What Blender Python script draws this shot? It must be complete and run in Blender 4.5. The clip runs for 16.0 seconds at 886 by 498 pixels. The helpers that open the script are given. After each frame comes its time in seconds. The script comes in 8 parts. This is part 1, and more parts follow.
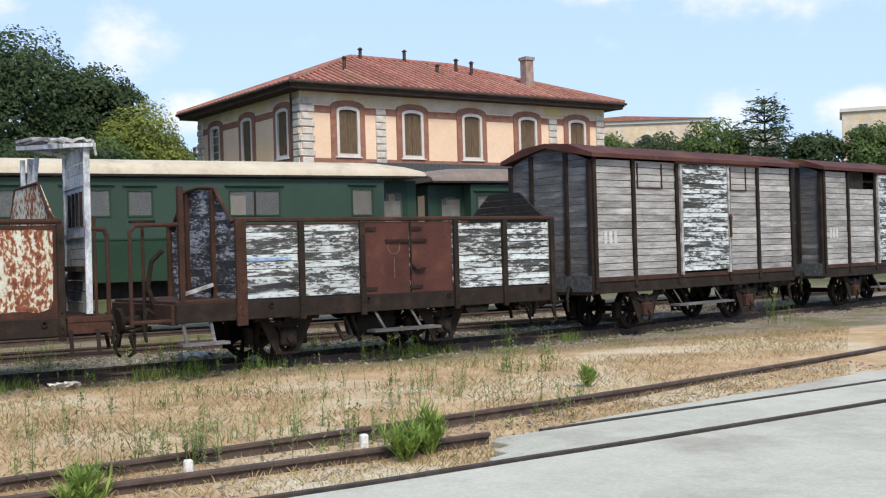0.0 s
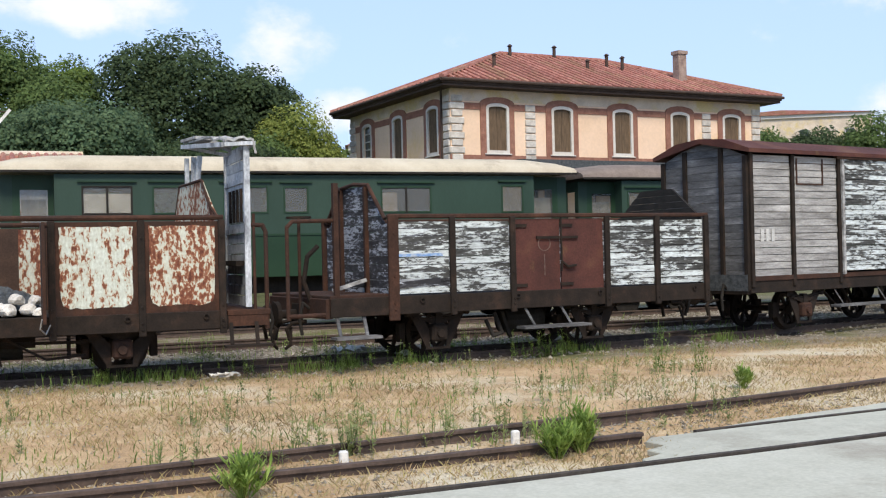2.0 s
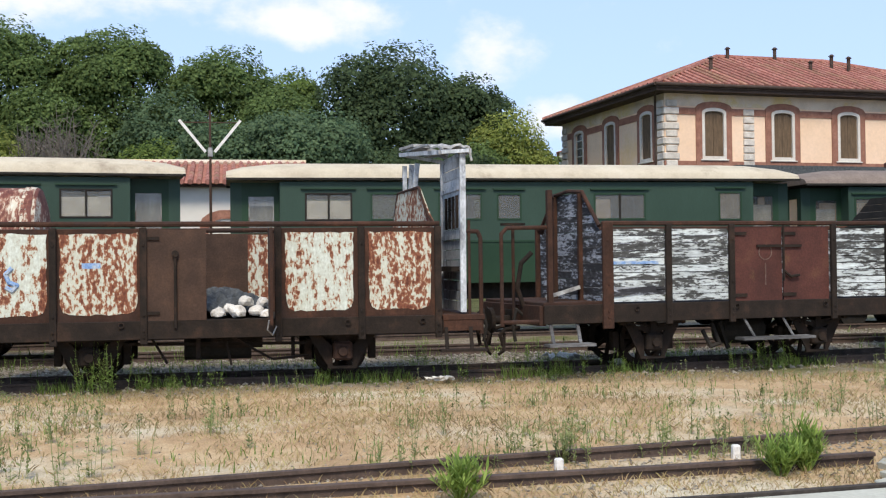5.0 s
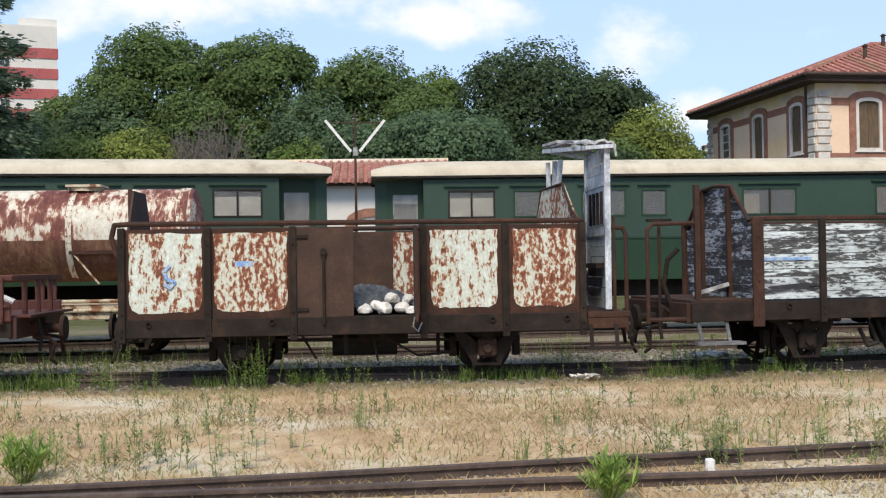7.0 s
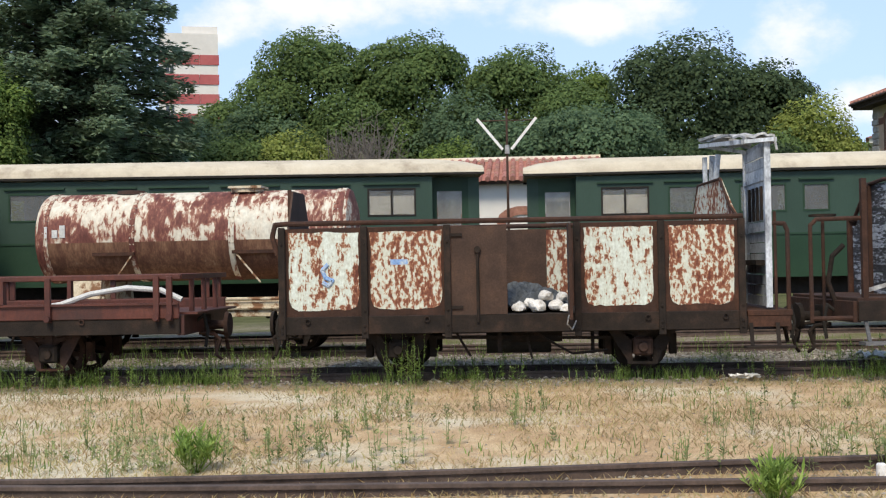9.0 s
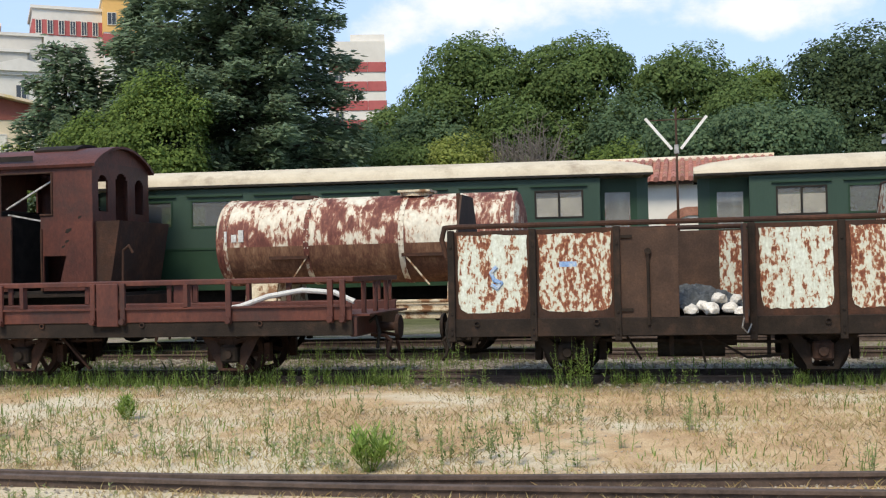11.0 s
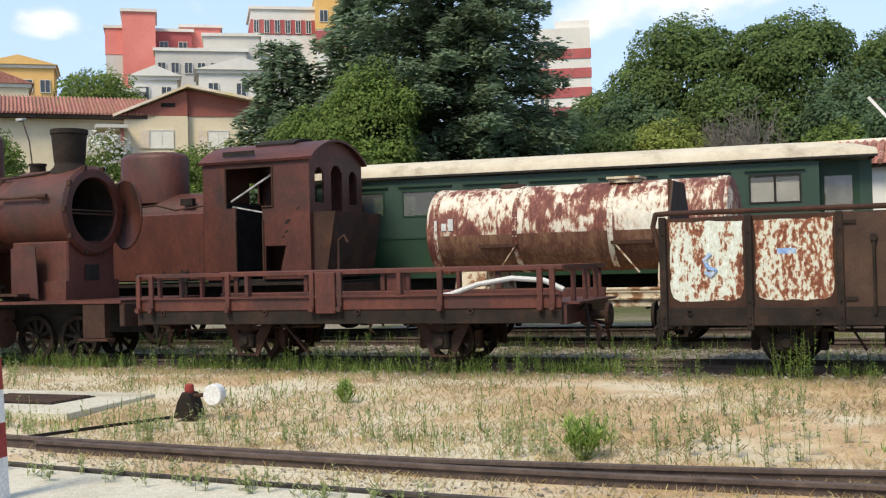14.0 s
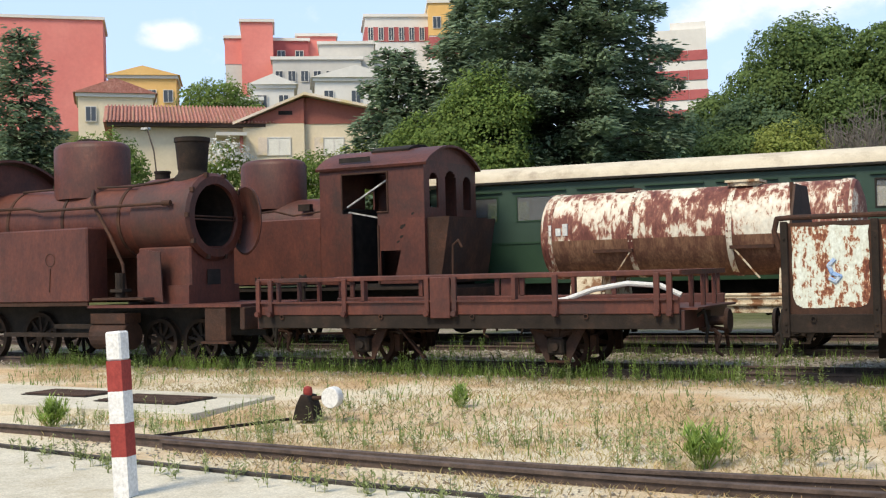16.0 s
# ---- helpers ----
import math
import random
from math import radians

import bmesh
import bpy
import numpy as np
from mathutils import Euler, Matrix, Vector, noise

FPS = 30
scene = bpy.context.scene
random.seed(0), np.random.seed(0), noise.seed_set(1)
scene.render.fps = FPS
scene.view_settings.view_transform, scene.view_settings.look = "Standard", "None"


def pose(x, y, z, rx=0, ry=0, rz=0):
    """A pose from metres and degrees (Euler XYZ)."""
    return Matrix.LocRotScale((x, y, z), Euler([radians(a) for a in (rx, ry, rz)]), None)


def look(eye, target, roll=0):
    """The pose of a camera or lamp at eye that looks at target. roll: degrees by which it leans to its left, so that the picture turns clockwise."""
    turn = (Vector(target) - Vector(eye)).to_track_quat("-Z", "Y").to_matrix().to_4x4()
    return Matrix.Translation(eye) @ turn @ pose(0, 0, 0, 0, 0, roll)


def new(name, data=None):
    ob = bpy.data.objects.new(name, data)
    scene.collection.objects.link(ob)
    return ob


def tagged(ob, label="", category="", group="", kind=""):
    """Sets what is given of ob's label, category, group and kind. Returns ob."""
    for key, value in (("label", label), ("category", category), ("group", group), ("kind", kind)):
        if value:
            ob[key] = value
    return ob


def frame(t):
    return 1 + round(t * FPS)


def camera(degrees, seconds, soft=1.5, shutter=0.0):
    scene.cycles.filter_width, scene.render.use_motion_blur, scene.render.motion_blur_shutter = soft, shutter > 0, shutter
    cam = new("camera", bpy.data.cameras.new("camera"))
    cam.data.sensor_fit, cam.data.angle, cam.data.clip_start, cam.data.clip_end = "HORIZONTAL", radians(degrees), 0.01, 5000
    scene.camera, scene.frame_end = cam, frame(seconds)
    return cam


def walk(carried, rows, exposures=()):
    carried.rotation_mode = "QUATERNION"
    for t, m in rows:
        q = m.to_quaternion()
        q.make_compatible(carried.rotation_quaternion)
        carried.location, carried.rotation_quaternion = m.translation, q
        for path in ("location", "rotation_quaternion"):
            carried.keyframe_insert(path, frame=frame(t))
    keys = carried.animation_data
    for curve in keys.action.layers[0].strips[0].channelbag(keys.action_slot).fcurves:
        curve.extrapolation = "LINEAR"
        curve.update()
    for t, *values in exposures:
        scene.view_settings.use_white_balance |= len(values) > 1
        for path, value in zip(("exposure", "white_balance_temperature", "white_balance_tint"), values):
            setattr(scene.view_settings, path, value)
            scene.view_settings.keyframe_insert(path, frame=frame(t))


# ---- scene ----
cam = camera(43.0, 16.0, soft=1.2)
# seconds, tilt, roll and bearing of a camera swung round at arm's length, 1.6 m over the rails
ARM = 0.3
PATH = [
    (0.0, 90.21, 1.70, -28.96),
    (0.5, 90.15, 1.60, -26.51),
    (1.0, 90.13, 1.21, -24.46),
    (1.5, 90.13, 1.27, -23.22),
    (2.0, 90.24, 1.33, -21.44),
    (2.5, 90.35, 1.19, -19.39),
    (3.0, 90.43, 1.16, -17.35),
    (5.5, 90.80, 0.76, -8.85),
    (6.0, 90.76, 0.91, -6.63),
    (6.5, 90.69, 0.94, -4.77),
    (7.0, 90.73, 0.90, -3.60),
    (7.5, 90.75, 0.84, -1.51),
    (8.0, 90.75, 0.99, 0.20),
    (8.5, 90.73, 1.15, 1.96),
    (9.0, 90.75, 1.10, 4.06),
    (11.5, 90.93, 1.46, 14.62),
    (12.0, 90.62, 1.64, 16.67),
    (12.5, 90.63, 1.67, 18.21),
    (13.0, 90.62, 1.73, 20.07),
    (13.5, 90.73, 1.54, 21.80),
    (14.0, 90.69, 1.51, 22.91),
    (14.5, 90.78, 1.52, 24.26),
    (15.0, 90.90, 1.63, 26.10),
    (15.5, 91.03, 1.48, 27.31),
    (16.0, 91.09, 1.43, 28.64),
]
walk(cam, [(t, pose(-ARM * math.sin(radians(c)), ARM * math.cos(radians(c)) - ARM, 1.6, a, b, c)) for t, a, b, c in PATH], [(0.0, 0.45, 6850, 10), (6.0, 0.45, 6850, 10), (12.0, 0.48, 7150, 8), (16.0, 0.6, 7300, 8)])

# ---- light ----
SUN_EL, SUN_AZ = 50.0, 191.0        # elevation, and compass turn clockwise from +y, degrees
world = bpy.data.worlds.new("sky_world")
scene.world = world
world.use_nodes = True
wn, wl = world.node_tree.nodes, world.node_tree.links
wn.clear()


def wnode(kind, **kw):
    n = wn.new(kind)
    for k, v in kw.items():
        if k == "op":
            n.operation = v
        elif k == "ins":
            for i, s in enumerate(v):
                if s is None:
                    continue
                if isinstance(s, bpy.types.NodeSocket):
                    wl.new(s, n.inputs[i])
                else:
                    n.inputs[i].default_value = s
    return n


def wmath(op, a, b=0.0, c=0.0):
    return wnode("ShaderNodeMath", op=op, ins=(a, b, c)).outputs[0]


sky = wn.new("ShaderNodeTexSky")
sky.sky_type = 'NISHITA'
sky.sun_disc = False
sky.sun_elevation = radians(SUN_EL)
sky.sun_rotation = radians(SUN_AZ)
sky.altitude, sky.air_density, sky.dust_density, sky.ozone_density = 300, 1.1, 0.8, 1.2
tc = wn.new("ShaderNodeTexCoord")
sep = wn.new("ShaderNodeSeparateXYZ")
wl.new(tc.outputs["Generated"], sep.inputs[0])
az = wmath("MULTIPLY", wmath("ARCTAN2", sep.outputs[0], sep.outputs[1]), 57.2958)
el = wmath("MULTIPLY", wmath("ARCSINE", sep.outputs[2]), 57.2958)
# cumulus banks: bearing, height, half widths in degrees, density
CLOUDS = [(-7.0, 13.4, 10.0, 2.6, 1.0), (3.5, 12.6, 6.0, 1.9, 0.95), (-14.3, 12.3, 3.0, 1.6, 0.9), (13.8, 10.7, 2.8, 2.3, 1.05), (16.0, 7.2, 2.6, 1.7, 1.0),
          (43.6, 6.2, 3.0, 1.8, 1.0), (49.6, 6.3, 3.0, 1.3, 0.95), (46.0, 12.0, 9.0, 1.5, 0.62), (-42.3, 11.9, 1.9, 0.9, 0.85), (38.0, 13.0, 6.0, 1.2, 0.55),
          (-5.0, 24.0, 20.0, 6.0, 0.8), (30.0, 30.0, 14.0, 6.0, 0.8), (-60.0, 20.0, 16.0, 6.0, 0.8)]
total = None
for ca, ce, wa, we, dens in CLOUDS:
    da = wmath("DIVIDE", wmath("SUBTRACT", az, ca), wa)
    de = wmath("DIVIDE", wmath("SUBTRACT", el, ce), we)
    r2 = wmath("ADD", wmath("MULTIPLY", da, da), wmath("MULTIPLY", de, de))
    blob = wmath("MULTIPLY", wmath("MAXIMUM", wmath("SUBTRACT", 1.15, r2), 0.0), dens)
    total = blob if total is None else wmath("MAXIMUM", total, blob)
stretch = wn.new("ShaderNodeMapping")
stretch.inputs["Scale"].default_value = (1.0, 1.0, 1.5)
wl.new(tc.outputs["Generated"], stretch.inputs[0])
puff = wn.new("ShaderNodeTexNoise")
puff.inputs["Scale"].default_value, puff.inputs["Detail"].default_value, puff.inputs["Roughness"].default_value = 14.0, 9.0, 0.6
wl.new(stretch.outputs[0], puff.inputs["Vector"])
wide = wn.new("ShaderNodeTexNoise")
wide.inputs["Scale"].default_value, wide.inputs["Detail"].default_value = 3.0, 6.0
wl.new(stretch.outputs[0], wide.inputs["Vector"])
raw = wmath("ADD", wmath("MULTIPLY", total, 0.62), wmath("MULTIPLY", wmath("SUBTRACT", puff.outputs["Fac"], 0.5), 1.7))
raw = wmath("ADD", raw, wmath("MULTIPLY", wmath("SUBTRACT", wide.outputs["Fac"], 0.52), 0.9))
cover = wnode("ShaderNodeMapRange", ins=(raw, 0.12, 0.75, 0.0, 0.95))
cover.interpolation_type = 'SMOOTHSTEP'
haze = wnode("ShaderNodeMapRange", ins=(el, 0.0, 40.0, 0.85, 0.5))
tint = wn.new("ShaderNodeMix")
tint.data_type = 'RGBA'
wl.new(haze.outputs[0], tint.inputs["Factor"])
wl.new(sky.outputs[0], tint.inputs["A"])
tint.inputs["B"].default_value = (3.75, 5.35, 8.7, 1)
shade = wn.new("ShaderNodeMix")
shade.data_type = 'RGBA'
wl.new(wmath("MULTIPLY", puff.outputs["Fac"], 1.1), shade.inputs["Factor"])
shade.inputs["A"].default_value = (5.7, 6.2, 7.0, 1)
shade.inputs["B"].default_value = (7.0, 7.1, 7.3, 1)
mixed = wn.new("ShaderNodeMix")
mixed.data_type = 'RGBA'
wl.new(cover.outputs[0], mixed.inputs["Factor"])
wl.new(tint.outputs["Result"], mixed.inputs["A"])
wl.new(shade.outputs["Result"], mixed.inputs["B"])
back = wn.new("ShaderNodeBackground")
back.inputs["Strength"].default_value = 0.115
wl.new(mixed.outputs["Result"], back.inputs["Color"])
wl.new(back.outputs[0], wn.new("ShaderNodeOutputWorld").inputs[0])

sun = new("sun", bpy.data.lights.new("sun", 'SUN'))
sun.data.energy, sun.data.angle, sun.data.color = 2.7, radians(18.0), (1.0, 0.92, 0.80)
sa, se = radians(SUN_AZ), radians(SUN_EL)
sun.matrix_world = look((0, 0, 0), (-math.sin(sa) * math.cos(se), -math.cos(sa) * math.cos(se), -math.sin(se)))


# ---- materials ----
def material(name, stops, scale=4.0, detail=6.0, rough=0.85, metal=0.0, bump=0.15, stretch=(1, 1, 1), fine=40.0, fine_amount=0.25,
             blotch=None, blotch_scale=1.0, blotch_range=(0.5, 0.62), tone=0.0, spec=0.3, blotch_stretch=(1, 1, 1), warp=0.0, second=None):
    """A ramp of colours over noise, fine grain, an optional blotch colour and a tone that varies from piece to piece."""
    m = bpy.data.materials.new(name)
    m.use_nodes = True
    ns, ls = m.node_tree.nodes, m.node_tree.links
    bsdf = ns["Principled BSDF"]
    bsdf.inputs["Roughness"].default_value, bsdf.inputs["Metallic"].default_value = rough, metal
    bsdf.inputs["Specular IOR Level"].default_value = spec
    co, info = ns.new("ShaderNodeTexCoord"), ns.new("ShaderNodeObjectInfo")
    off = ns.new("ShaderNodeVectorMath")
    off.operation = 'MULTIPLY_ADD'
    ls.new(info.outputs["Random"], off.inputs[0])
    off.inputs[1].default_value = (37.0, 61.0, 23.0)
    ls.new(co.outputs["Object"], off.inputs[2])

    def noise_at(sc, det, st=(1, 1, 1), ro=0.6):
        mp = ns.new("ShaderNodeMapping")
        mp.inputs["Scale"].default_value = st
        ls.new(off.outputs[0], mp.inputs[0])
        nz = ns.new("ShaderNodeTexNoise")
        nz.inputs["Scale"].default_value, nz.inputs["Detail"].default_value, nz.inputs["Roughness"].default_value = sc, det, ro
        nz.inputs["Distortion"].default_value = warp
        ls.new(mp.outputs[0], nz.inputs["Vector"])
        return nz.outputs["Fac"]

    base = noise_at(scale, detail, stretch)
    if second:
        sc2, st2, weight = second
        blend = ns.new("ShaderNodeMix")
        blend.inputs[0].default_value = weight
        ls.new(base, blend.inputs[2])
        ls.new(noise_at(sc2, 8.0, st2, 0.7), blend.inputs[3])
        base = blend.outputs[0]
    grain = noise_at(fine, 4.0, stretch)
    ramp = ns.new("ShaderNodeValToRGB")
    while len(ramp.color_ramp.elements) < len(stops):
        ramp.color_ramp.elements.new(0.5)
    for e, (pos, col) in zip(ramp.color_ramp.elements, stops):
        e.position, e.color = pos, (*col, 1)
    ls.new(base, ramp.inputs[0])
    colour = ramp.outputs[0]
    if blotch:
        big = noise_at(blotch_scale, 8.0, blotch_stretch, 0.68)
        rng = ns.new("ShaderNodeMapRange")
        rng.inputs[1].default_value, rng.inputs[2].default_value = blotch_range
        ls.new(big, rng.inputs[0])
        mx = ns.new("ShaderNodeMix")
        mx.data_type = 'RGBA'
        ls.new(rng.outputs[0], mx.inputs["Factor"])
        ls.new(colour, mx.inputs["A"])
        mx.inputs["B"].default_value = (*blotch, 1)
        colour = mx.outputs["Result"]
    mul = ns.new("ShaderNodeMapRange")
    mul.inputs[1].default_value, mul.inputs[2].default_value = 0.25, 0.75
    mul.inputs[3].default_value, mul.inputs[4].default_value = 1 - fine_amount, 1 + fine_amount
    ls.new(grain, mul.inputs[0])
    hsv = ns.new("ShaderNodeHueSaturation")
    ls.new(colour, hsv.inputs["Color"])
    if tone:
        tn = ns.new("ShaderNodeMapRange")
        tn.inputs[3].default_value, tn.inputs[4].default_value = 1 - tone, 1 + tone
        ls.new(info.outputs["Random"], tn.inputs[0])
        both = ns.new("ShaderNodeMath")
        both.operation = 'MULTIPLY'
        ls.new(mul.outputs[0], both.inputs[0])
        ls.new(tn.outputs[0], both.inputs[1])
        ls.new(both.outputs[0], hsv.inputs["Value"])
    else:
        ls.new(mul.outputs[0], hsv.inputs["Value"])
    ls.new(hsv.outputs[0], bsdf.inputs["Base Color"])
    if bump:
        bp = ns.new("ShaderNodeBump")
        bp.inputs["Strength"].default_value, bp.inputs["Distance"].default_value = bump, 0.02
        ls.new(grain, bp.inputs["Height"])
        ls.new(bp.outputs[0], bsdf.inputs["Normal"])
    return m


RUST = material("rusty_iron", [(0.3, (0.023, 0.013, 0.009)), (0.5, (0.048, 0.023, 0.015)), (0.7, (0.098, 0.043, 0.026))], scale=2.5, rough=0.92, bump=0.35,
                blotch=(0.04, 0.024, 0.019), blotch_scale=1.1, fine=30, second=(14, (1, 1, 0.5), 0.35))
RUST_DARK = material("dark_rusty_iron", [(0.3, (0.011, 0.008, 0.006)), (0.55, (0.022, 0.015, 0.011)), (0.75, (0.048, 0.027, 0.018))], scale=4, rough=0.9, bump=0.3)
RUST_RED = material("red_rust_sheet", [(0.3, (0.038, 0.012, 0.009)), (0.45, (0.068, 0.02, 0.0135)), (0.58, (0.102, 0.029, 0.018)), (0.74, (0.15, 0.052, 0.031))], scale=1.1, spec=0.4, rough=0.55, bump=0.25,
                    blotch=(0.036, 0.019, 0.015), blotch_scale=0.7, blotch_range=(0.52, 0.7), stretch=(1, 1, 0.6), fine=22, second=(9.0, (1, 1, 0.4), 0.36))
RUST_BROWN = material("brown_painted_sheet", [(0.3, (0.036, 0.022, 0.016)), (0.55, (0.062, 0.036, 0.025)), (0.75, (0.095, 0.052, 0.033))], scale=2, rough=0.85, bump=0.15)
DOOR_RED = material("faded_red_brown_paint", [(0.3, (0.05, 0.019, 0.015)), (0.55, (0.085, 0.03, 0.023)), (0.78, (0.13, 0.06, 0.034))], scale=1.6, rough=0.8,
                    bump=0.2, blotch=(0.14, 0.085, 0.035), blotch_scale=1.6, blotch_range=(0.6, 0.72), blotch_stretch=(1, 1, 0.5))
PEEL_SHEET = material("white_paint_flaking_to_rust", [(0.38, (0.1, 0.032, 0.02)), (0.452, (0.22, 0.078, 0.042)), (0.474, (0.38, 0.22, 0.13)), (0.49, (0.5, 0.52, 0.44)), (0.62, (0.6, 0.65, 0.59))],
                      scale=15.0, detail=12, rough=0.75, bump=0.3, stretch=(1.2, 1.0, 0.7), fine=30, fine_amount=0.16, second=(4.2, (1.7, 1.0, 0.32), 0.52))
PEEL_WORN = material("white_paint_mostly_flaked_to_rust", [(0.38, (0.1, 0.032, 0.02)), (0.475, (0.22, 0.078, 0.042)), (0.502, (0.38, 0.22, 0.13)), (0.518, (0.5, 0.5, 0.41)), (0.66, (0.58, 0.61, 0.53))],
                     scale=17.0, detail=12, rough=0.78, bump=0.3, stretch=(1.2, 1.0, 0.7), fine=30, fine_amount=0.16, second=(4.2, (1.7, 1.0, 0.32), 0.45))
PEEL_WOOD = material("white_paint_peeling_off_planks", [(0.38, (0.035, 0.036, 0.034)), (0.492, (0.085, 0.087, 0.084)), (0.503, (0.42, 0.46, 0.46)), (0.58, (0.6, 0.66, 0.66))],
                     scale=2.4, detail=9, rough=0.8, bump=0.4, stretch=(0.42, 1, 2.2), fine=28, fine_amount=0.2, tone=0.16, second=(17.0, (0.4, 1, 1.6), 0.5), warp=0.4)
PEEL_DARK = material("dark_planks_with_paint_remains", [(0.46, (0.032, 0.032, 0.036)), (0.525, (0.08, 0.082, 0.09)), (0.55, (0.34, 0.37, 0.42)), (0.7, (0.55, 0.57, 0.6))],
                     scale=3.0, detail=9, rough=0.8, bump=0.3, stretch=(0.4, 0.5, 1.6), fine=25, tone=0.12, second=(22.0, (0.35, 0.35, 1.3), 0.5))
GREY_WOOD = material("weathered_grey_planks", [(0.3, (0.12, 0.115, 0.108)), (0.45, (0.25, 0.245, 0.235)), (0.58, (0.42, 0.415, 0.40)), (0.7, (0.56, 0.555, 0.54))], scale=1.6, detail=9, rough=0.88,
                     bump=0.35, stretch=(0.6, 0.6, 2.0), fine=34, fine_amount=0.24, tone=0.17, second=(14.0, (0.22, 0.22, 2.0), 0.5))
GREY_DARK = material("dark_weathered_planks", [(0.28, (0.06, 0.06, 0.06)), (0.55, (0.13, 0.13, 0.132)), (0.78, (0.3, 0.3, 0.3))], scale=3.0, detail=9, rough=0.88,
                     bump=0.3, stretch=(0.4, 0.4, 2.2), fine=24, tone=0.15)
CABIN_PAINT = material("pale_blue_grey_flaking_paint", [(0.35, (0.2, 0.21, 0.23)), (0.45, (0.4, 0.43, 0.46)), (0.7, (0.6, 0.63, 0.66))], scale=5, rough=0.8, bump=0.25,
                       stretch=(1, 1, 0.5))
LEAD = material("grey_torn_roofing", [(0.35, (0.16, 0.155, 0.15)), (0.6, (0.42, 0.42, 0.41)), (0.75, (0.6, 0.6, 0.58))], scale=7, rough=0.7, bump=0.3)
TANK = material("tank_paint_and_rust", [(0.38, (0.08, 0.026, 0.02)), (0.465, (0.16, 0.054, 0.04)), (0.495, (0.3, 0.15, 0.1)), (0.515, (0.54, 0.48, 0.38)), (0.65, (0.66, 0.66, 0.57))],
                scale=0.95, detail=10, rough=0.7, bump=0.15, stretch=(1.0, 1.0, 0.8), fine=14, fine_amount=0.2, second=(9.0, (1.3, 0.6, 0.4), 0.42), warp=0.3)
TANK_LOW = material("tank_dark_brown_streaked_belly", [(0.35, (0.06, 0.028, 0.019)), (0.5, (0.12, 0.054, 0.033)), (0.62, (0.22, 0.12, 0.07)), (0.75, (0.42, 0.33, 0.23))], scale=2.4, detail=9, rough=0.8,
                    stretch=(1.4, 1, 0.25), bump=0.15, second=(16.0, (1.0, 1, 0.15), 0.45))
CREAM_RUST = material("cream_paint_with_rust", [(0.42, (0.2, 0.1, 0.05)), (0.5, (0.48, 0.4, 0.28)), (0.7, (0.56, 0.49, 0.36))], scale=5, rough=0.8)
GREEN_COACH = material("green_coach_paint", [(0.3, (0.021, 0.046, 0.031)), (0.6, (0.03, 0.062, 0.043)), (0.8, (0.043, 0.08, 0.058))], scale=0.9, rough=0.55, bump=0.04, fine_amount=0.08,
                       stretch=(1, 1, 0.4), spec=0.35)
GREEN_LOW = material("darker_green_lower_paint", [(0.3, (0.012, 0.036, 0.018)), (0.7, (0.02, 0.052, 0.026))], scale=1.1, rough=0.5, bump=0.04, fine_amount=0.1)
ROOF_CREAM = material("dusty_cream_coach_roof", [(0.3, (0.4, 0.345, 0.26)), (0.5, (0.52, 0.46, 0.35)), (0.75, (0.6, 0.55, 0.44))], scale=1.2, rough=0.9, bump=0.1, fine_amount=0.08,
                      blotch=(0.24, 0.19, 0.14), blotch_scale=1.1, blotch_range=(0.54, 0.76), second=(6.0, (1, 1, 1), 0.4))
ROOF_BROWN = material("stained_brown_coach_roof", [(0.3, (0.13, 0.1, 0.085)), (0.5, (0.2, 0.16, 0.135)), (0.75, (0.29, 0.24, 0.2))], scale=1.2, rough=0.9, bump=0.1, second=(6.0, (1, 1, 1), 0.4))
BLACK = material("black_underframe", [(0.3, (0.012, 0.011, 0.01)), (0.7, (0.03, 0.026, 0.022))], scale=5, rough=0.9)
STUCCO = material("peach_stucco", [(0.3, (0.74, 0.53, 0.36)), (0.55, (0.82, 0.6, 0.43)), (0.75, (0.85, 0.66, 0.5))], scale=0.35, rough=0.95, bump=0.08, fine=9, fine_amount=0.06,
                  blotch=(0.75, 0.52, 0.25), blotch_scale=0.22, blotch_range=(0.56, 0.7))
FRIEZE = material("stained_cream_frieze", [(0.3, (0.5, 0.42, 0.33)), (0.55, (0.66, 0.56, 0.45)), (0.75, (0.72, 0.63, 0.52))], scale=0.9, rough=0.95, blotch=(0.62, 0.5, 0.26), blotch_scale=0.6)
BRICK_BAND = material("red_brown_brick_band", [(0.3, (0.22, 0.10, 0.07)), (0.7, (0.34, 0.17, 0.12))], scale=3, rough=0.95, fine=16)
STONE = material("grey_white_quoin_stone", [(0.3, (0.4, 0.365, 0.32)), (0.55, (0.58, 0.54, 0.48)), (0.75, (0.68, 0.65, 0.6))], scale=3, rough=0.95, bump=0.4, tone=0.14)
WHITE_TRIM = material("off_white_window_trim", [(0.3, (0.56, 0.52, 0.46)), (0.7, (0.66, 0.63, 0.57))], scale=2, rough=0.9)
SHUTTER = material("brown_wooden_shutter", [(0.3, (0.09, 0.062, 0.038)), (0.7, (0.17, 0.115, 0.07))], scale=4, stretch=(3, 3, 0.5), rough=0.85)
TILE = material("weathered_terracotta_tiles", [(0.25, (0.2, 0.08, 0.062)), (0.5, (0.33, 0.14, 0.11)), (0.75, (0.46, 0.26, 0.21))], scale=1.4, detail=9, rough=0.95, fine=7, fine_amount=0.35,
                blotch=(0.3, 0.17, 0.11), blotch_scale=0.25, tone=0.16, second=(5.0, (1, 1, 1), 0.5))
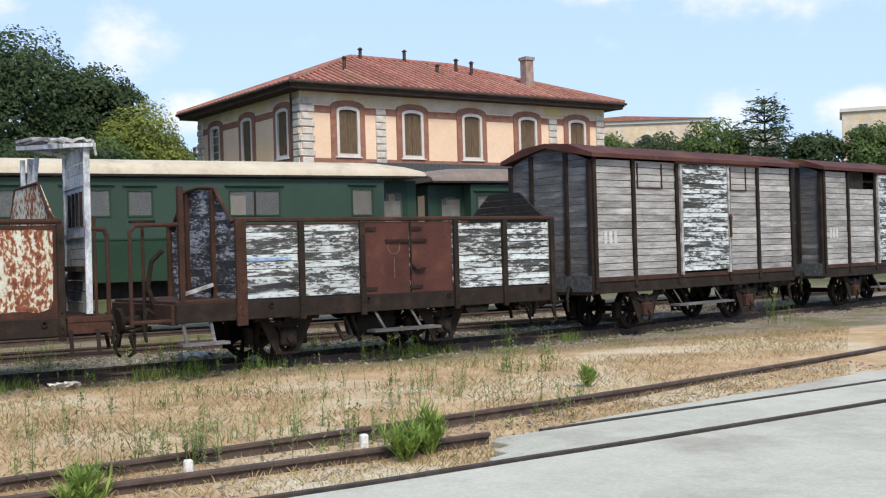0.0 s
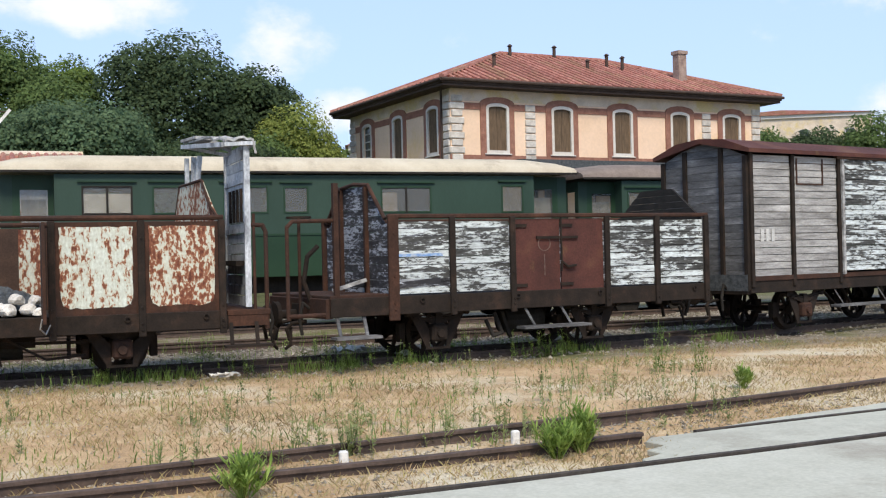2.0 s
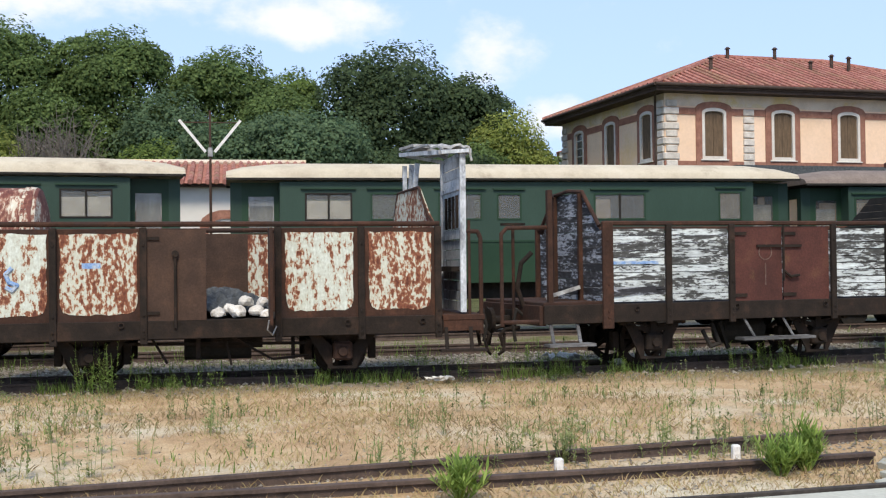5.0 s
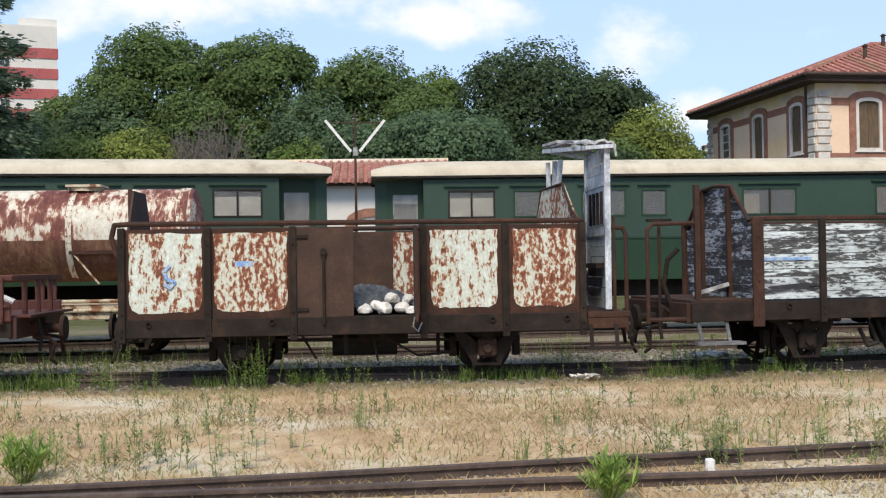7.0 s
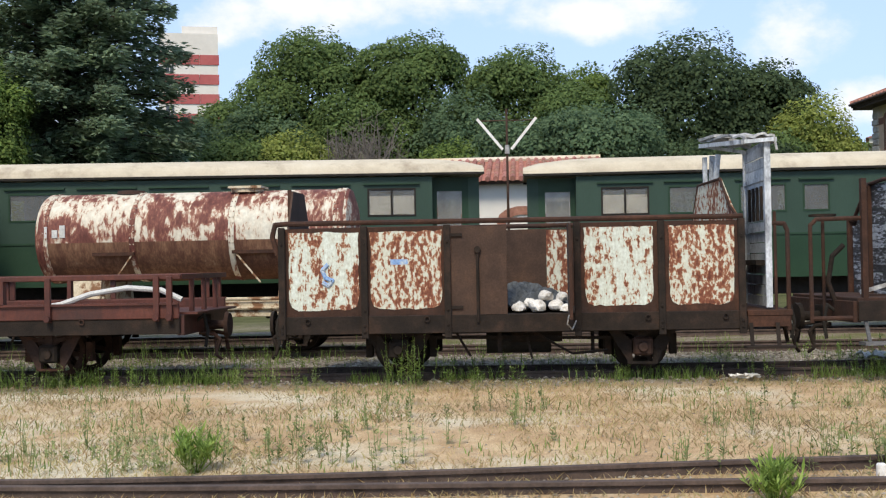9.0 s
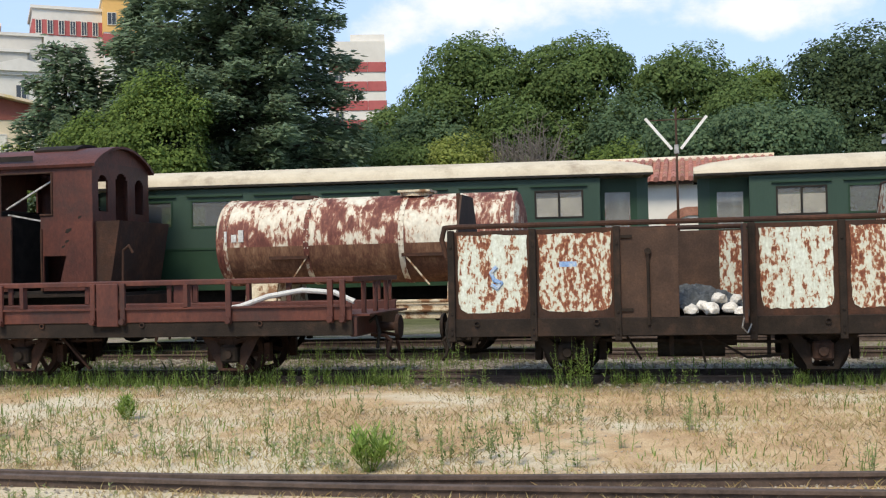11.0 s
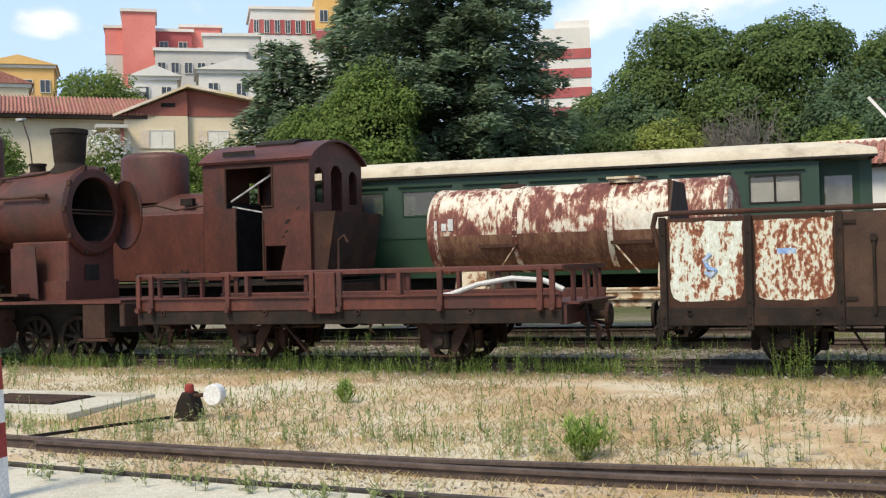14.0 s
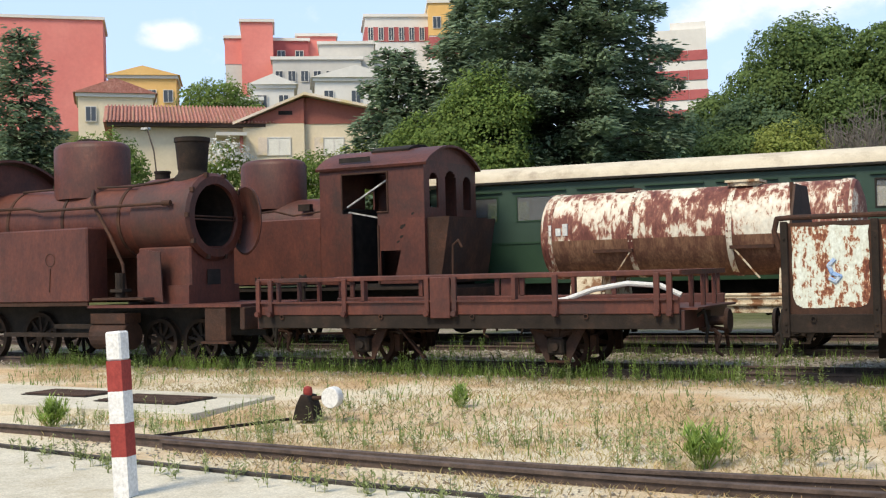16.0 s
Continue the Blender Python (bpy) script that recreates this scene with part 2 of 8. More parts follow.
CHIMNEY_BRICK = material("pinkish_grey_chimney_render", [(0.3, (0.2, 0.14, 0.12)), (0.55, (0.32, 0.24, 0.2)), (0.75, (0.42, 0.34, 0.29))], scale=2.5, rough=0.95, bump=0.3, fine=14)
EAVE = material("dark_wooden_eaves", [(0.3, (0.045, 0.03, 0.024)), (0.7, (0.08, 0.055, 0.043))], scale=3)
CONCRETE = material("pale_concrete_pavement", [(0.3, (0.33, 0.33, 0.275)), (0.5, (0.44, 0.44, 0.37)), (0.75, (0.51, 0.51, 0.44))], scale=0.8, detail=10, rough=0.92, bump=0.15, fine=30,
                    fine_amount=0.12, blotch=(0.3, 0.28, 0.23), blotch_scale=0.5, blotch_range=(0.52, 0.72), second=(5.0, (1, 1, 1), 0.4))
PAVE_WORN = material("gritty_worn_concrete", [(0.3, (0.37, 0.335, 0.255)), (0.5, (0.53, 0.49, 0.39)), (0.72, (0.63, 0.595, 0.49))], scale=2.2, detail=12, rough=0.95, bump=0.5, fine=60, fine_amount=0.3,
                     blotch=(0.36, 0.31, 0.22), blotch_scale=1.1, blotch_range=(0.5, 0.68), second=(14.0, (1, 1, 1), 0.45))
RAIL = material("rusty_brown_rail", [(0.3, (0.05, 0.036, 0.03)), (0.7, (0.115, 0.082, 0.066))], scale=6, rough=0.75, bump=0.2)
RAIL_DARK = material("dark_embedded_rail", [(0.3, (0.03, 0.026, 0.023)), (0.7, (0.07, 0.058, 0.048))], scale=6, rough=0.8)
SLEEPER = material("old_grey_sleeper", [(0.3, (0.07, 0.055, 0.042)), (0.7, (0.16, 0.135, 0.11))], scale=4, rough=0.95, bump=0.3, tone=0.2)
WHITE_STONE = material("chalky_white_rock", [(0.3, (0.5, 0.48, 0.44)), (0.7, (0.72, 0.7, 0.66))], scale=5, rough=0.95, bump=0.5, tone=0.08)
COAL = material("dark_grey_gravel", [(0.3, (0.035, 0.04, 0.045)), (0.7, (0.11, 0.12, 0.125))], scale=12, rough=0.9, bump=0.6)
WHITE_PAINT = material("white_post_paint", [(0.3, (0.58, 0.57, 0.54)), (0.7, (0.72, 0.71, 0.68))], scale=6, rough=0.7, blotch=(0.34, 0.3, 0.25), blotch_scale=5, blotch_range=(0.66, 0.75))
RED_PAINT = material("red_post_paint", [(0.3, (0.22, 0.03, 0.025)), (0.7, (0.32, 0.05, 0.04))], scale=6, rough=0.7, blotch=(0.16, 0.06, 0.05), blotch_scale=5, blotch_range=(0.62, 0.75))
HOSE = material("pale_grey_plastic_pipe", [(0.3, (0.45, 0.45, 0.43)), (0.7, (0.58, 0.58, 0.55))], scale=6, rough=0.55)
BLUE = material("blue_sprayed_paint", [(0.3, (0.12, 0.2, 0.4)), (0.45, (0.2, 0.34, 0.58)), (0.6, (0.42, 0.48, 0.54))], scale=9, rough=0.7)
CHALK = material("faint_white_chalk", [(0.3, (0.1, 0.055, 0.045)), (0.7, (0.17, 0.12, 0.1))], scale=20, rough=0.95)
BARK = material("dark_bark", [(0.3, (0.03, 0.023, 0.017)), (0.7, (0.085, 0.066, 0.05))], scale=3, stretch=(2, 2, 0.4), rough=0.95, bump=0.5)
GREY_TWIG = material("bare_grey_twigs", [(0.3, (0.1, 0.09, 0.08)), (0.7, (0.19, 0.17, 0.15))], scale=3, rough=0.95)
CREAM_WALL = material("cream_house_wall", [(0.3, (0.62, 0.52, 0.36)), (0.7, (0.7, 0.6, 0.43))], scale=0.5, rough=0.95, fine=6, fine_amount=0.05)
BRICK_RED = material("red_brick_gable", [(0.3, (0.27, 0.09, 0.07)), (0.7, (0.33, 0.12, 0.09))], scale=0.8, rough=0.95, fine=8, fine_amount=0.1)
BLOCK_RED = material("salmon_red_facade", [(0.3, (0.6, 0.18, 0.155)), (0.7, (0.69, 0.24, 0.2))], scale=0.2, rough=0.95, fine=2, fine_amount=0.05)
BLOCK_BROWN = material("brick_brown_facade", [(0.3, (0.34, 0.085, 0.085)), (0.7, (0.43, 0.125, 0.12))], scale=0.2, rough=0.95, fine=2, fine_amount=0.08)
BLOCK_WHITE = material("off_white_facade", [(0.3, (0.58, 0.56, 0.51)), (0.7, (0.68, 0.66, 0.61))], scale=0.15, rough=0.95, fine=2, fine_amount=0.05)
BLOCK_GREY = material("pale_grey_facade", [(0.3, (0.46, 0.44, 0.4)), (0.7, (0.56, 0.54, 0.49))], scale=0.15, rough=0.95, fine=2, fine_amount=0.05)
BLOCK_YELLOW = material("ochre_yellow_facade", [(0.3, (0.66, 0.4, 0.14)), (0.7, (0.75, 0.48, 0.2))], scale=0.15, rough=0.95, fine=2, fine_amount=0.05)
DARK_GLASS = material("dark_window_glass", [(0.3, (0.03, 0.035, 0.04)), (0.7, (0.06, 0.065, 0.07))], scale=0.6, rough=0.12, bump=0, spec=0.6, fine_amount=0.03)
# soot in smokebox and firebox; on holes, gaps and slots it paints their shade
DARK_HOLE = material("black_soot_and_painted_shade", [(0.3, (0.012, 0.01, 0.009)), (0.7, (0.03, 0.024, 0.02))], scale=4, rough=0.95)
CURTAIN = material("pale_blind_and_reflection", [(0.3, (0.62, 0.6, 0.52)), (0.7, (0.72, 0.7, 0.62))], scale=2, rough=0.9)


def leaf_material(name, dark, light, yellow=None, thin=0.45):
    """Leaves in varied greens that let part of the light through."""
    m = bpy.data.materials.new(name)
    m.use_nodes = True
    ns, ls = m.node_tree.nodes, m.node_tree.links
    bsdf = ns["Principled BSDF"]
    bsdf.inputs["Roughness"].default_value = 0.7
    bsdf.inputs["Specular IOR Level"].default_value = 0.12
    geo = ns.new("ShaderNodeNewGeometry")
    ramp = ns.new("ShaderNodeValToRGB")
    ramp.color_ramp.elements[0].color, ramp.color_ramp.elements[1].color = (*dark, 1), (*light, 1)
    if yellow:
        e = ramp.color_ramp.elements.new(0.94)
        e.color = (*yellow, 1)
    ls.new(geo.outputs["Random Per Island"], ramp.inputs[0])
    co = ns.new("ShaderNodeTexCoord")
    nz = ns.new("ShaderNodeTexNoise")
    nz.inputs["Scale"].default_value, nz.inputs["Detail"].default_value = 0.7, 3.0
    ls.new(co.outputs["Object"], nz.inputs["Vector"])
    rg = ns.new("ShaderNodeMapRange")
    rg.inputs[1].default_value, rg.inputs[2].default_value, rg.inputs[3].default_value, rg.inputs[4].default_value = 0.3, 0.7, 0.75, 1.3
    ls.new(nz.outputs["Fac"], rg.inputs[0])
    hsv = ns.new("ShaderNodeHueSaturation")
    ls.new(rg.outputs[0], hsv.inputs["Value"])
    ls.new(ramp.outputs[0], hsv.inputs["Color"])
    ls.new(hsv.outputs[0], bsdf.inputs["Base Color"])
    if thin:
        tl = ns.new("ShaderNodeBsdfTranslucent")
        ls.new(hsv.outputs[0], tl.inputs["Color"])
        mx = ns.new("ShaderNodeMixShader")
        mx.inputs[0].default_value = thin
        ls.new(bsdf.outputs[0], mx.inputs[1])
        ls.new(tl.outputs[0], mx.inputs[2])
        ls.new(mx.outputs[0], ns["Material Output"].inputs[0])
    return m


OAK = leaf_material("holm_oak_leaves", (0.07, 0.115, 0.038), (0.165, 0.235, 0.082))
OAK_DARK = leaf_material("dark_oak_leaves", (0.042, 0.068, 0.034), (0.098, 0.142, 0.066))
LIME_LEAF = leaf_material("yellow_green_leaves", (0.15, 0.2, 0.045), (0.33, 0.37, 0.11))
MID_LEAF = leaf_material("fresh_green_leaves", (0.075, 0.125, 0.03), (0.2, 0.275, 0.075))
CEDAR = leaf_material("blue_green_cedar_needles", (0.11, 0.165, 0.105), (0.26, 0.345, 0.215))
PINE = leaf_material("pine_needles", (0.065, 0.115, 0.062), (0.15, 0.22, 0.115))
FLOWER = leaf_material("white_blossom", (0.55, 0.53, 0.5), (0.75, 0.74, 0.7))
WEED = leaf_material("green_weeds", (0.11, 0.17, 0.04), (0.27, 0.37, 0.11))
WEED_BRIGHT = leaf_material("fresh_yellow_green_weeds", (0.16, 0.25, 0.05), (0.38, 0.5, 0.14))
WEED_DULL = leaf_material("dull_weed_stalks", (0.15, 0.19, 0.07), (0.36, 0.4, 0.18))
STRAW = leaf_material("dry_straw_grass", (0.38, 0.26, 0.15), (0.66, 0.5, 0.31), (0.5, 0.44, 0.22))


# ---- helpers for meshes ----
def box(bm, x0, x1, y0, y1, z0, z1, bevel=0.0):
    r = bmesh.ops.create_cube(bm, size=1.0, matrix=Matrix.LocRotScale(((x0 + x1) / 2, (y0 + y1) / 2, (z0 + z1) / 2), None, (abs(x1 - x0), abs(y1 - y0), abs(z1 - z0))))
    if bevel:
        edges = {e for v in r["verts"] for e in v.link_edges}
        bmesh.ops.bevel(bm, geom=list(edges), offset=bevel, segments=1, affect='EDGES')
    return bm


def rod(bm, a, b, r0, r1=None, n=8):
    a, b = Vector(a), Vector(b)
    d = b - a
    m = Matrix.Translation((a + b) / 2) @ d.to_track_quat('Z', 'Y').to_matrix().to_4x4()
    bmesh.ops.create_cone(bm, cap_ends=True, segments=n, radius1=r0, radius2=r0 if r1 is None else r1, depth=d.length, matrix=m)
    return bm


def beam(bm, a, b, w, h):
    """A bar of rectangular section from a to b."""
    a, b = Vector(a), Vector(b)
    d = b - a
    m = Matrix.Translation((a + b) / 2) @ d.to_track_quat('Z', 'Y').to_matrix().to_4x4() @ Matrix.Diagonal((w, h, d.length, 1))
    bmesh.ops.create_cube(bm, size=1.0, matrix=m)
    return bm


def bent(bm, points, r, n=8):
    for a, b in zip(points, points[1:]):
        rod(bm, a, b, r, n=n)
    for p in points[1:-1]:
        bmesh.ops.create_uvsphere(bm, u_segments=n, v_segments=5, radius=r * 1.02, matrix=Matrix.Translation(p))
    return bm


def prism(bm, outline, axis, a, b):
    """A flat outline pushed from a to b along an axis. The outline's pairs are the two other coordinates in order."""
    def at(u, v, w):
        return {'x': (w, u, v), 'y': (u, w, v), 'z': (u, v, w)}[axis]
    lo = [bm.verts.new(at(u, v, a)) for u, v in outline]
    hi = [bm.verts.new(at(u, v, b)) for u, v in outline]
    n = len(outline)
    bm.faces.new(lo)
    bm.faces.new(hi[::-1])
    for i in range(n):
        bm.faces.new((lo[i], hi[i], hi[(i + 1) % n], lo[(i + 1) % n]))
    bmesh.ops.recalc_face_normals(bm, faces=bm.faces[:])
    return bm


def lathe(bm, profile, origin, axis='x', n=32):
    """Turns a profile of (radius, distance along the axis) round an axis through origin."""
    rings = []
    for r, d in profile:
        ring = []
        for i in range(n):
            a = 2 * math.pi * i / n
            u, v = r * math.cos(a), r * math.sin(a)
            p = {'x': (d, u, v), 'y': (u, d, v), 'z': (u, v, d)}[axis]
            ring.append(bm.verts.new(Vector(origin) + Vector(p)))
        rings.append(ring)
    for a, b in zip(rings, rings[1:]):
        for i in range(n):
            bm.faces.new((a[i], a[(i + 1) % n], b[(i + 1) % n], b[i]))
    bmesh.ops.recalc_face_normals(bm, faces=bm.faces[:])
    return bm


def mesh_of(bm, name, mat, smooth=False):
    me = bpy.data.meshes.new(name)
    bm.to_mesh(me)
    bm.free()
    me.materials.append(mat)
    if smooth:
        for p in me.polygons:
            p.use_smooth = True
        me.set_sharp_from_angle(angle=radians(38))
    return me


def part(name, bm, mat, parent, label="", smooth=False):
    ob = new(name, mesh_of(bm, name, mat, smooth))
    ob.parent = parent
    return tagged(ob, label)


def piece(name, me, parent, m):
    """A piece on shared mesh data."""
    ob = new(name, me)
    ob.parent = parent
    ob.matrix_local = m
    return ob


def thing(name, label, category, m=None, group="", kind=""):
    ob = new(name)
    ob.empty_display_size = 0.3
    ob.matrix_world = m or Matrix()
    return tagged(ob, label, category, group, kind)


def B():
    return bmesh.new()


# ---- ground ----
def smooth_step(a, b, x):
    t = min(1.0, max(0.0, (x - a) / (b - a)))
    return t * t * (3 - 2 * t)


def terrain(x, y):
    """The yard is level; behind the tracks a hillside climbs, steeper towards the town."""
    d = math.hypot(x, y)
    bearing = math.degrees(math.atan2(x, y))
    left = 1 - smooth_step(-22, 30, bearing)
    h = max(0.0, d - 46) * (0.05 + 0.15 * left) if y > 0 else 0.0
    h = min(h, 20 + 0.04 * max(0.0, d - 150))
    return h * smooth_step(30, 46, y)


def yard_relief(x, y):
    if y > 30:
        return terrain(x, y)
    n = noise.fractal(Vector((x * 0.35, y * 0.35, 0)), 1.0, 2.0, 3) * 0.025 + noise.noise(Vector((x * 3, y * 3, 5))) * 0.008
    bank = 0.05 * smooth_step(9.3, 11, y) * (1 - smooth_step(13.6, 15.0, y))
    return n * smooth_step(7, 9, y) + bank - 0.02


def line(points, step=0.5):
    """A smooth line through points, by their own spline."""
    out = []
    for i in range(len(points) - 1):
        p0, p1, p2, p3 = (Vector(points[max(0, min(len(points) - 1, i + k))]) for k in (-1, 0, 1, 2))
        n = max(2, int((p2 - p1).length / step))
        for j in range(n):
            t = j / n
            out.append(0.5 * ((2 * p1) + (p2 - p0) * t + (2 * p0 - 5 * p1 + 4 * p2 - p3) * t * t + (3 * p1 - p0 - 3 * p2 + p3) * t ** 3))
    out.append(Vector(points[-1]))
    return out


def height_on(points, x):
    for a, b in zip(points, points[1:]):
        if a[0] <= x <= b[0]:
            return a[1] + (b[1] - a[1]) * (x - a[0]) / (b[0] - a[0])
    return points[0][1] if x < points[0][0] else points[-1][1]


def ground_material():
    m = bpy.data.materials.new("dry_grass_gravel_and_scrub")
    m.use_nodes = True
    ns, ls = m.node_tree.nodes, m.node_tree.links
    bsdf = ns["Principled BSDF"]
    bsdf.inputs["Roughness"].default_value = 0.96
    bsdf.inputs["Specular IOR Level"].default_value = 0.15
    co = ns.new("ShaderNodeTexCoord")

    def nz(scale, detail, rough=0.6):
        n = ns.new("ShaderNodeTexNoise")
        n.inputs["Scale"].default_value, n.inputs["Detail"].default_value, n.inputs["Roughness"].default_value = scale, detail, rough
        ls.new(co.outputs["Object"], n.inputs["Vector"])
        return n.outputs["Fac"]

    def ramp(src, stops):
        r = ns.new("ShaderNodeValToRGB")
        while len(r.color_ramp.elements) < len(stops):
            r.color_ramp.elements.new(0.5)
        for e, (p, c) in zip(r.color_ramp.elements, stops):
            e.position, e.color = p, (*c, 1)
        ls.new(src, r.inputs[0])
        return r.outputs[0]

    def mixc(f, a, b, kind='MIX'):
        x = ns.new("ShaderNodeMix")
        x.data_type, x.blend_type = 'RGBA', kind
        for s, v in (("Factor", f), ("A", a), ("B", b)):
            if isinstance(v, bpy.types.NodeSocket):
                ls.new(v, x.inputs[s])
            else:
                x.inputs[s].default_value = v
        return x.outputs["Result"]

    def rng(src, a, b, c=0.0, d=1.0):
        r = ns.new("ShaderNodeMapRange")
        for i, v in enumerate((src, a, b, c, d)):
            if isinstance(v, bpy.types.NodeSocket):
                ls.new(v, r.inputs[i])
            else:
                r.inputs[i].default_value = v
        return r.outputs[0]

    straw = ramp(nz(1.6, 10, 0.7), [(0.3, (0.37, 0.245, 0.14)), (0.48, (0.49, 0.34, 0.195)), (0.62, (0.59, 0.44, 0.27)), (0.8, (0.5, 0.42, 0.235))])
    gravel = ramp(nz(26, 6, 0.75), [(0.3, (0.42, 0.36, 0.25)), (0.5, (0.63, 0.55, 0.4)), (0.7, (0.75, 0.68, 0.52))])
    sep = ns.new("ShaderNodeSeparateXYZ")
    ls.new(co.outputs["Object"], sep.inputs[0])
    patches = nz(0.42, 7, 0.62)
    paler = ns.new("ShaderNodeMath")
    paler.operation = 'ADD'
    ls.new(patches, paler.inputs[0])
    ls.new(rng(sep.outputs[0], 1.0, -7.0, 0.0, 0.1), paler.inputs[1])
    bare = rng(paler.outputs[0], 0.5, 0.64)
    col = mixc(bare, straw, gravel)
    ballast = ramp(nz(14, 8, 0.8), [(0.3, (0.1, 0.085, 0.065)), (0.5, (0.25, 0.21, 0.16)), (0.68, (0.46, 0.41, 0.34))])
    mossy = ramp(nz(3.0, 8, 0.7), [(0.3, (0.1, 0.105, 0.045)), (0.7, (0.2, 0.2, 0.09))])
    ballast = mixc(rng(nz(0.8, 6), 0.45, 0.62), ballast, mossy)
    wob = ns.new("ShaderNodeMath")
    wob.operation = 'MULTIPLY_ADD'
    ls.new(patches, wob.inputs[0])
    wob.inputs[1].default_value = 2.2
    ls.new(sep.outputs[1], wob.inputs[2])
    col = mixc(rng(wob.outputs[0], 15.2, 16.3), col, ballast)
    scrub = ramp(nz(0.6, 8), [(0.3, (0.05, 0.06, 0.022)), (0.7, (0.14, 0.14, 0.06))])
    col = mixc(rng(sep.outputs[1], 27, 33), col, scrub)
    fine = nz(70, 3, 0.7)
    col = mixc(1.0, col, ramp(fine, [(0.3, (0.66, 0.66, 0.66)), (0.7, (1.25, 1.25, 1.25))]), 'MULTIPLY')
    ls.new(col, bsdf.inputs["Base Color"])
    bp = ns.new("ShaderNodeBump")
    bp.inputs["Strength"].default_value, bp.inputs["Distance"].default_value = 0.7, 0.03
    ls.new(nz(28, 6, 0.7), bp.inputs["Height"])
    ls.new(bp.outputs[0], bsdf.inputs["Normal"])
    return m


def make_ground():
    xs = sorted({*np.round(np.arange(-34, 40.1, 0.4), 2), *np.round(np.arange(-160, 170, 8.0), 1), -900, -2500, 900, 2500, -400, 400, -260, 260})
    ys = sorted({*np.round(np.arange(4, 30, 0.35), 2), *np.round(np.arange(30, 220, 6.0), 1), 300, 420, 700, 1200, 3000, -6, -40, -300, -2500, 0, 2})
    nx = len(xs)
    verts = [(float(x), float(y), yard_relief(x, y)) for y in ys for x in xs]
    faces = [(j * nx + i, j * nx + i + 1, (j + 1) * nx + i + 1, (j + 1) * nx + i) for j in range(len(ys) - 1) for i in range(nx - 1)]
    me = bpy.data.meshes.new("ground")
    me.from_pydata(verts, [], faces)
    me.materials.append(ground_material())
    for p in me.polygons:
        p.use_smooth = True
    return tagged(new("ground", me), "dry straw-coloured yard grass with bare pale gravel patches", "ground", kind="structure")


make_ground()

# the lines of the near turnout, seen from above
RAIL_A = line([(-34, 10.2), (-16, 8.6), (-9, 8.2), (-6.4, 8.06), (-4, 7.98), (-2.3, 8.08), (-0.7, 8.26), (1.5, 8.6), (4.3, 9.03), (7.65, 9.6), (11.7, 10.55), (15.5, 11.55), (34, 16.4)])
RAIL_B = line([(-7.6, 8.02), (-3.3, 7.79), (-0.6, 7.84), (1.5, 7.92), (4, 8.04), (7.3, 8.34), (10.4, 8.62), (34, 10.8)])
RAIL_C = line([(-34, 11.4), (-16, 8.4), (-9.2, 7.4), (-7.1, 7.14), (-5.7, 7.02), (-3.2, 6.92), (0, 6.9), (2.8, 6.98), (4.6, 7.1), (9.3, 7.5), (34, 9.9)])


def track_y(x):
    """The middle line of the wagons' track: straight, then bending away."""
    if x < 2:
        return 16.05
    return 16.05 + 0.25 * (x - 2) ** 2 / 24 if x < 14 else 17.55 + 0.25 * (x - 14)


def track_turn(x):
    return 0.0 if x < 2 else math.degrees(math.atan(0.25 * (min(x, 14) - 2) / 12))


def rail_mesh(points, top, scale=1.0, h=0.13):
    """A flat-bottomed rail swept along points."""
    sec = [(-0.05, -h), (0.05, -h), (0.05, -h + 0.015), (0.009, -h + 0.035), (0.009, -0.035), (0.03, -0.03), (0.03, -0.004), (0.024, 0), (-0.024, 0), (-0.03, -0.004), (-0.03, -0.03),
           (-0.009, -0.035), (-0.009, -h + 0.035), (-0.05, -h + 0.015)]
    verts, faces, n = [], [], len(sec)
    for i, p in enumerate(points):
        a, b = points[max(0, i - 1)], points[min(len(points) - 1, i + 1)]
        d = (Vector(b) - Vector(a)).normalized()
        for u, w in sec:
            verts.append((p[0] - d.y * u * scale, p[1] + d.x * u * scale, top + w))
        if i:
            for k in range(n):
                faces.append(((i - 1) * n + k, (i - 1) * n + (k + 1) % n, i * n + (k + 1) % n, i * n + k))
    bm = bmesh.new()
    vs = [bm.verts.new(v) for v in verts]
    for f in faces:
        bm.faces.new([vs[k] for k in f])
    bm.faces.new(vs[:n])
    bm.faces.new(vs[-n:])
    bmesh.ops.recalc_face_normals(bm, faces=bm.faces[:])
    return bm


near_track = thing("turnout_track", "rusty brown rails of a disused turnout set in dry ground", "railway track", kind="structure")
part("rail", rail_mesh(RAIL_A, 0.085, 1.1), RAIL, near_track)
part("rail", rail_mesh([p for p in RAIL_B if p[0] < 5.2], 0.075, 1.25), RAIL, near_track)
part("rail", rail_mesh([p for p in RAIL_B if p[0] >= 5.2], 0.038, 0.8), RAIL_DARK, near_track, "rail sunk flush in the pavement")
part("rail", rail_mesh(RAIL_C, 0.05, 0.9), RAIL_DARK, near_track, "dark rail along the pavement edge")
GAUGE = 0.95


def offset_line(xs, f, off, turn):
    return [Vector((x - math.sin(radians(turn(x))) * off, f(x) + math.cos(radians(turn(x))) * off)) for x in xs]


def third_y(x):
    return 24.45 if x > -1 else 24.45 + 0.121 * (x + 1)


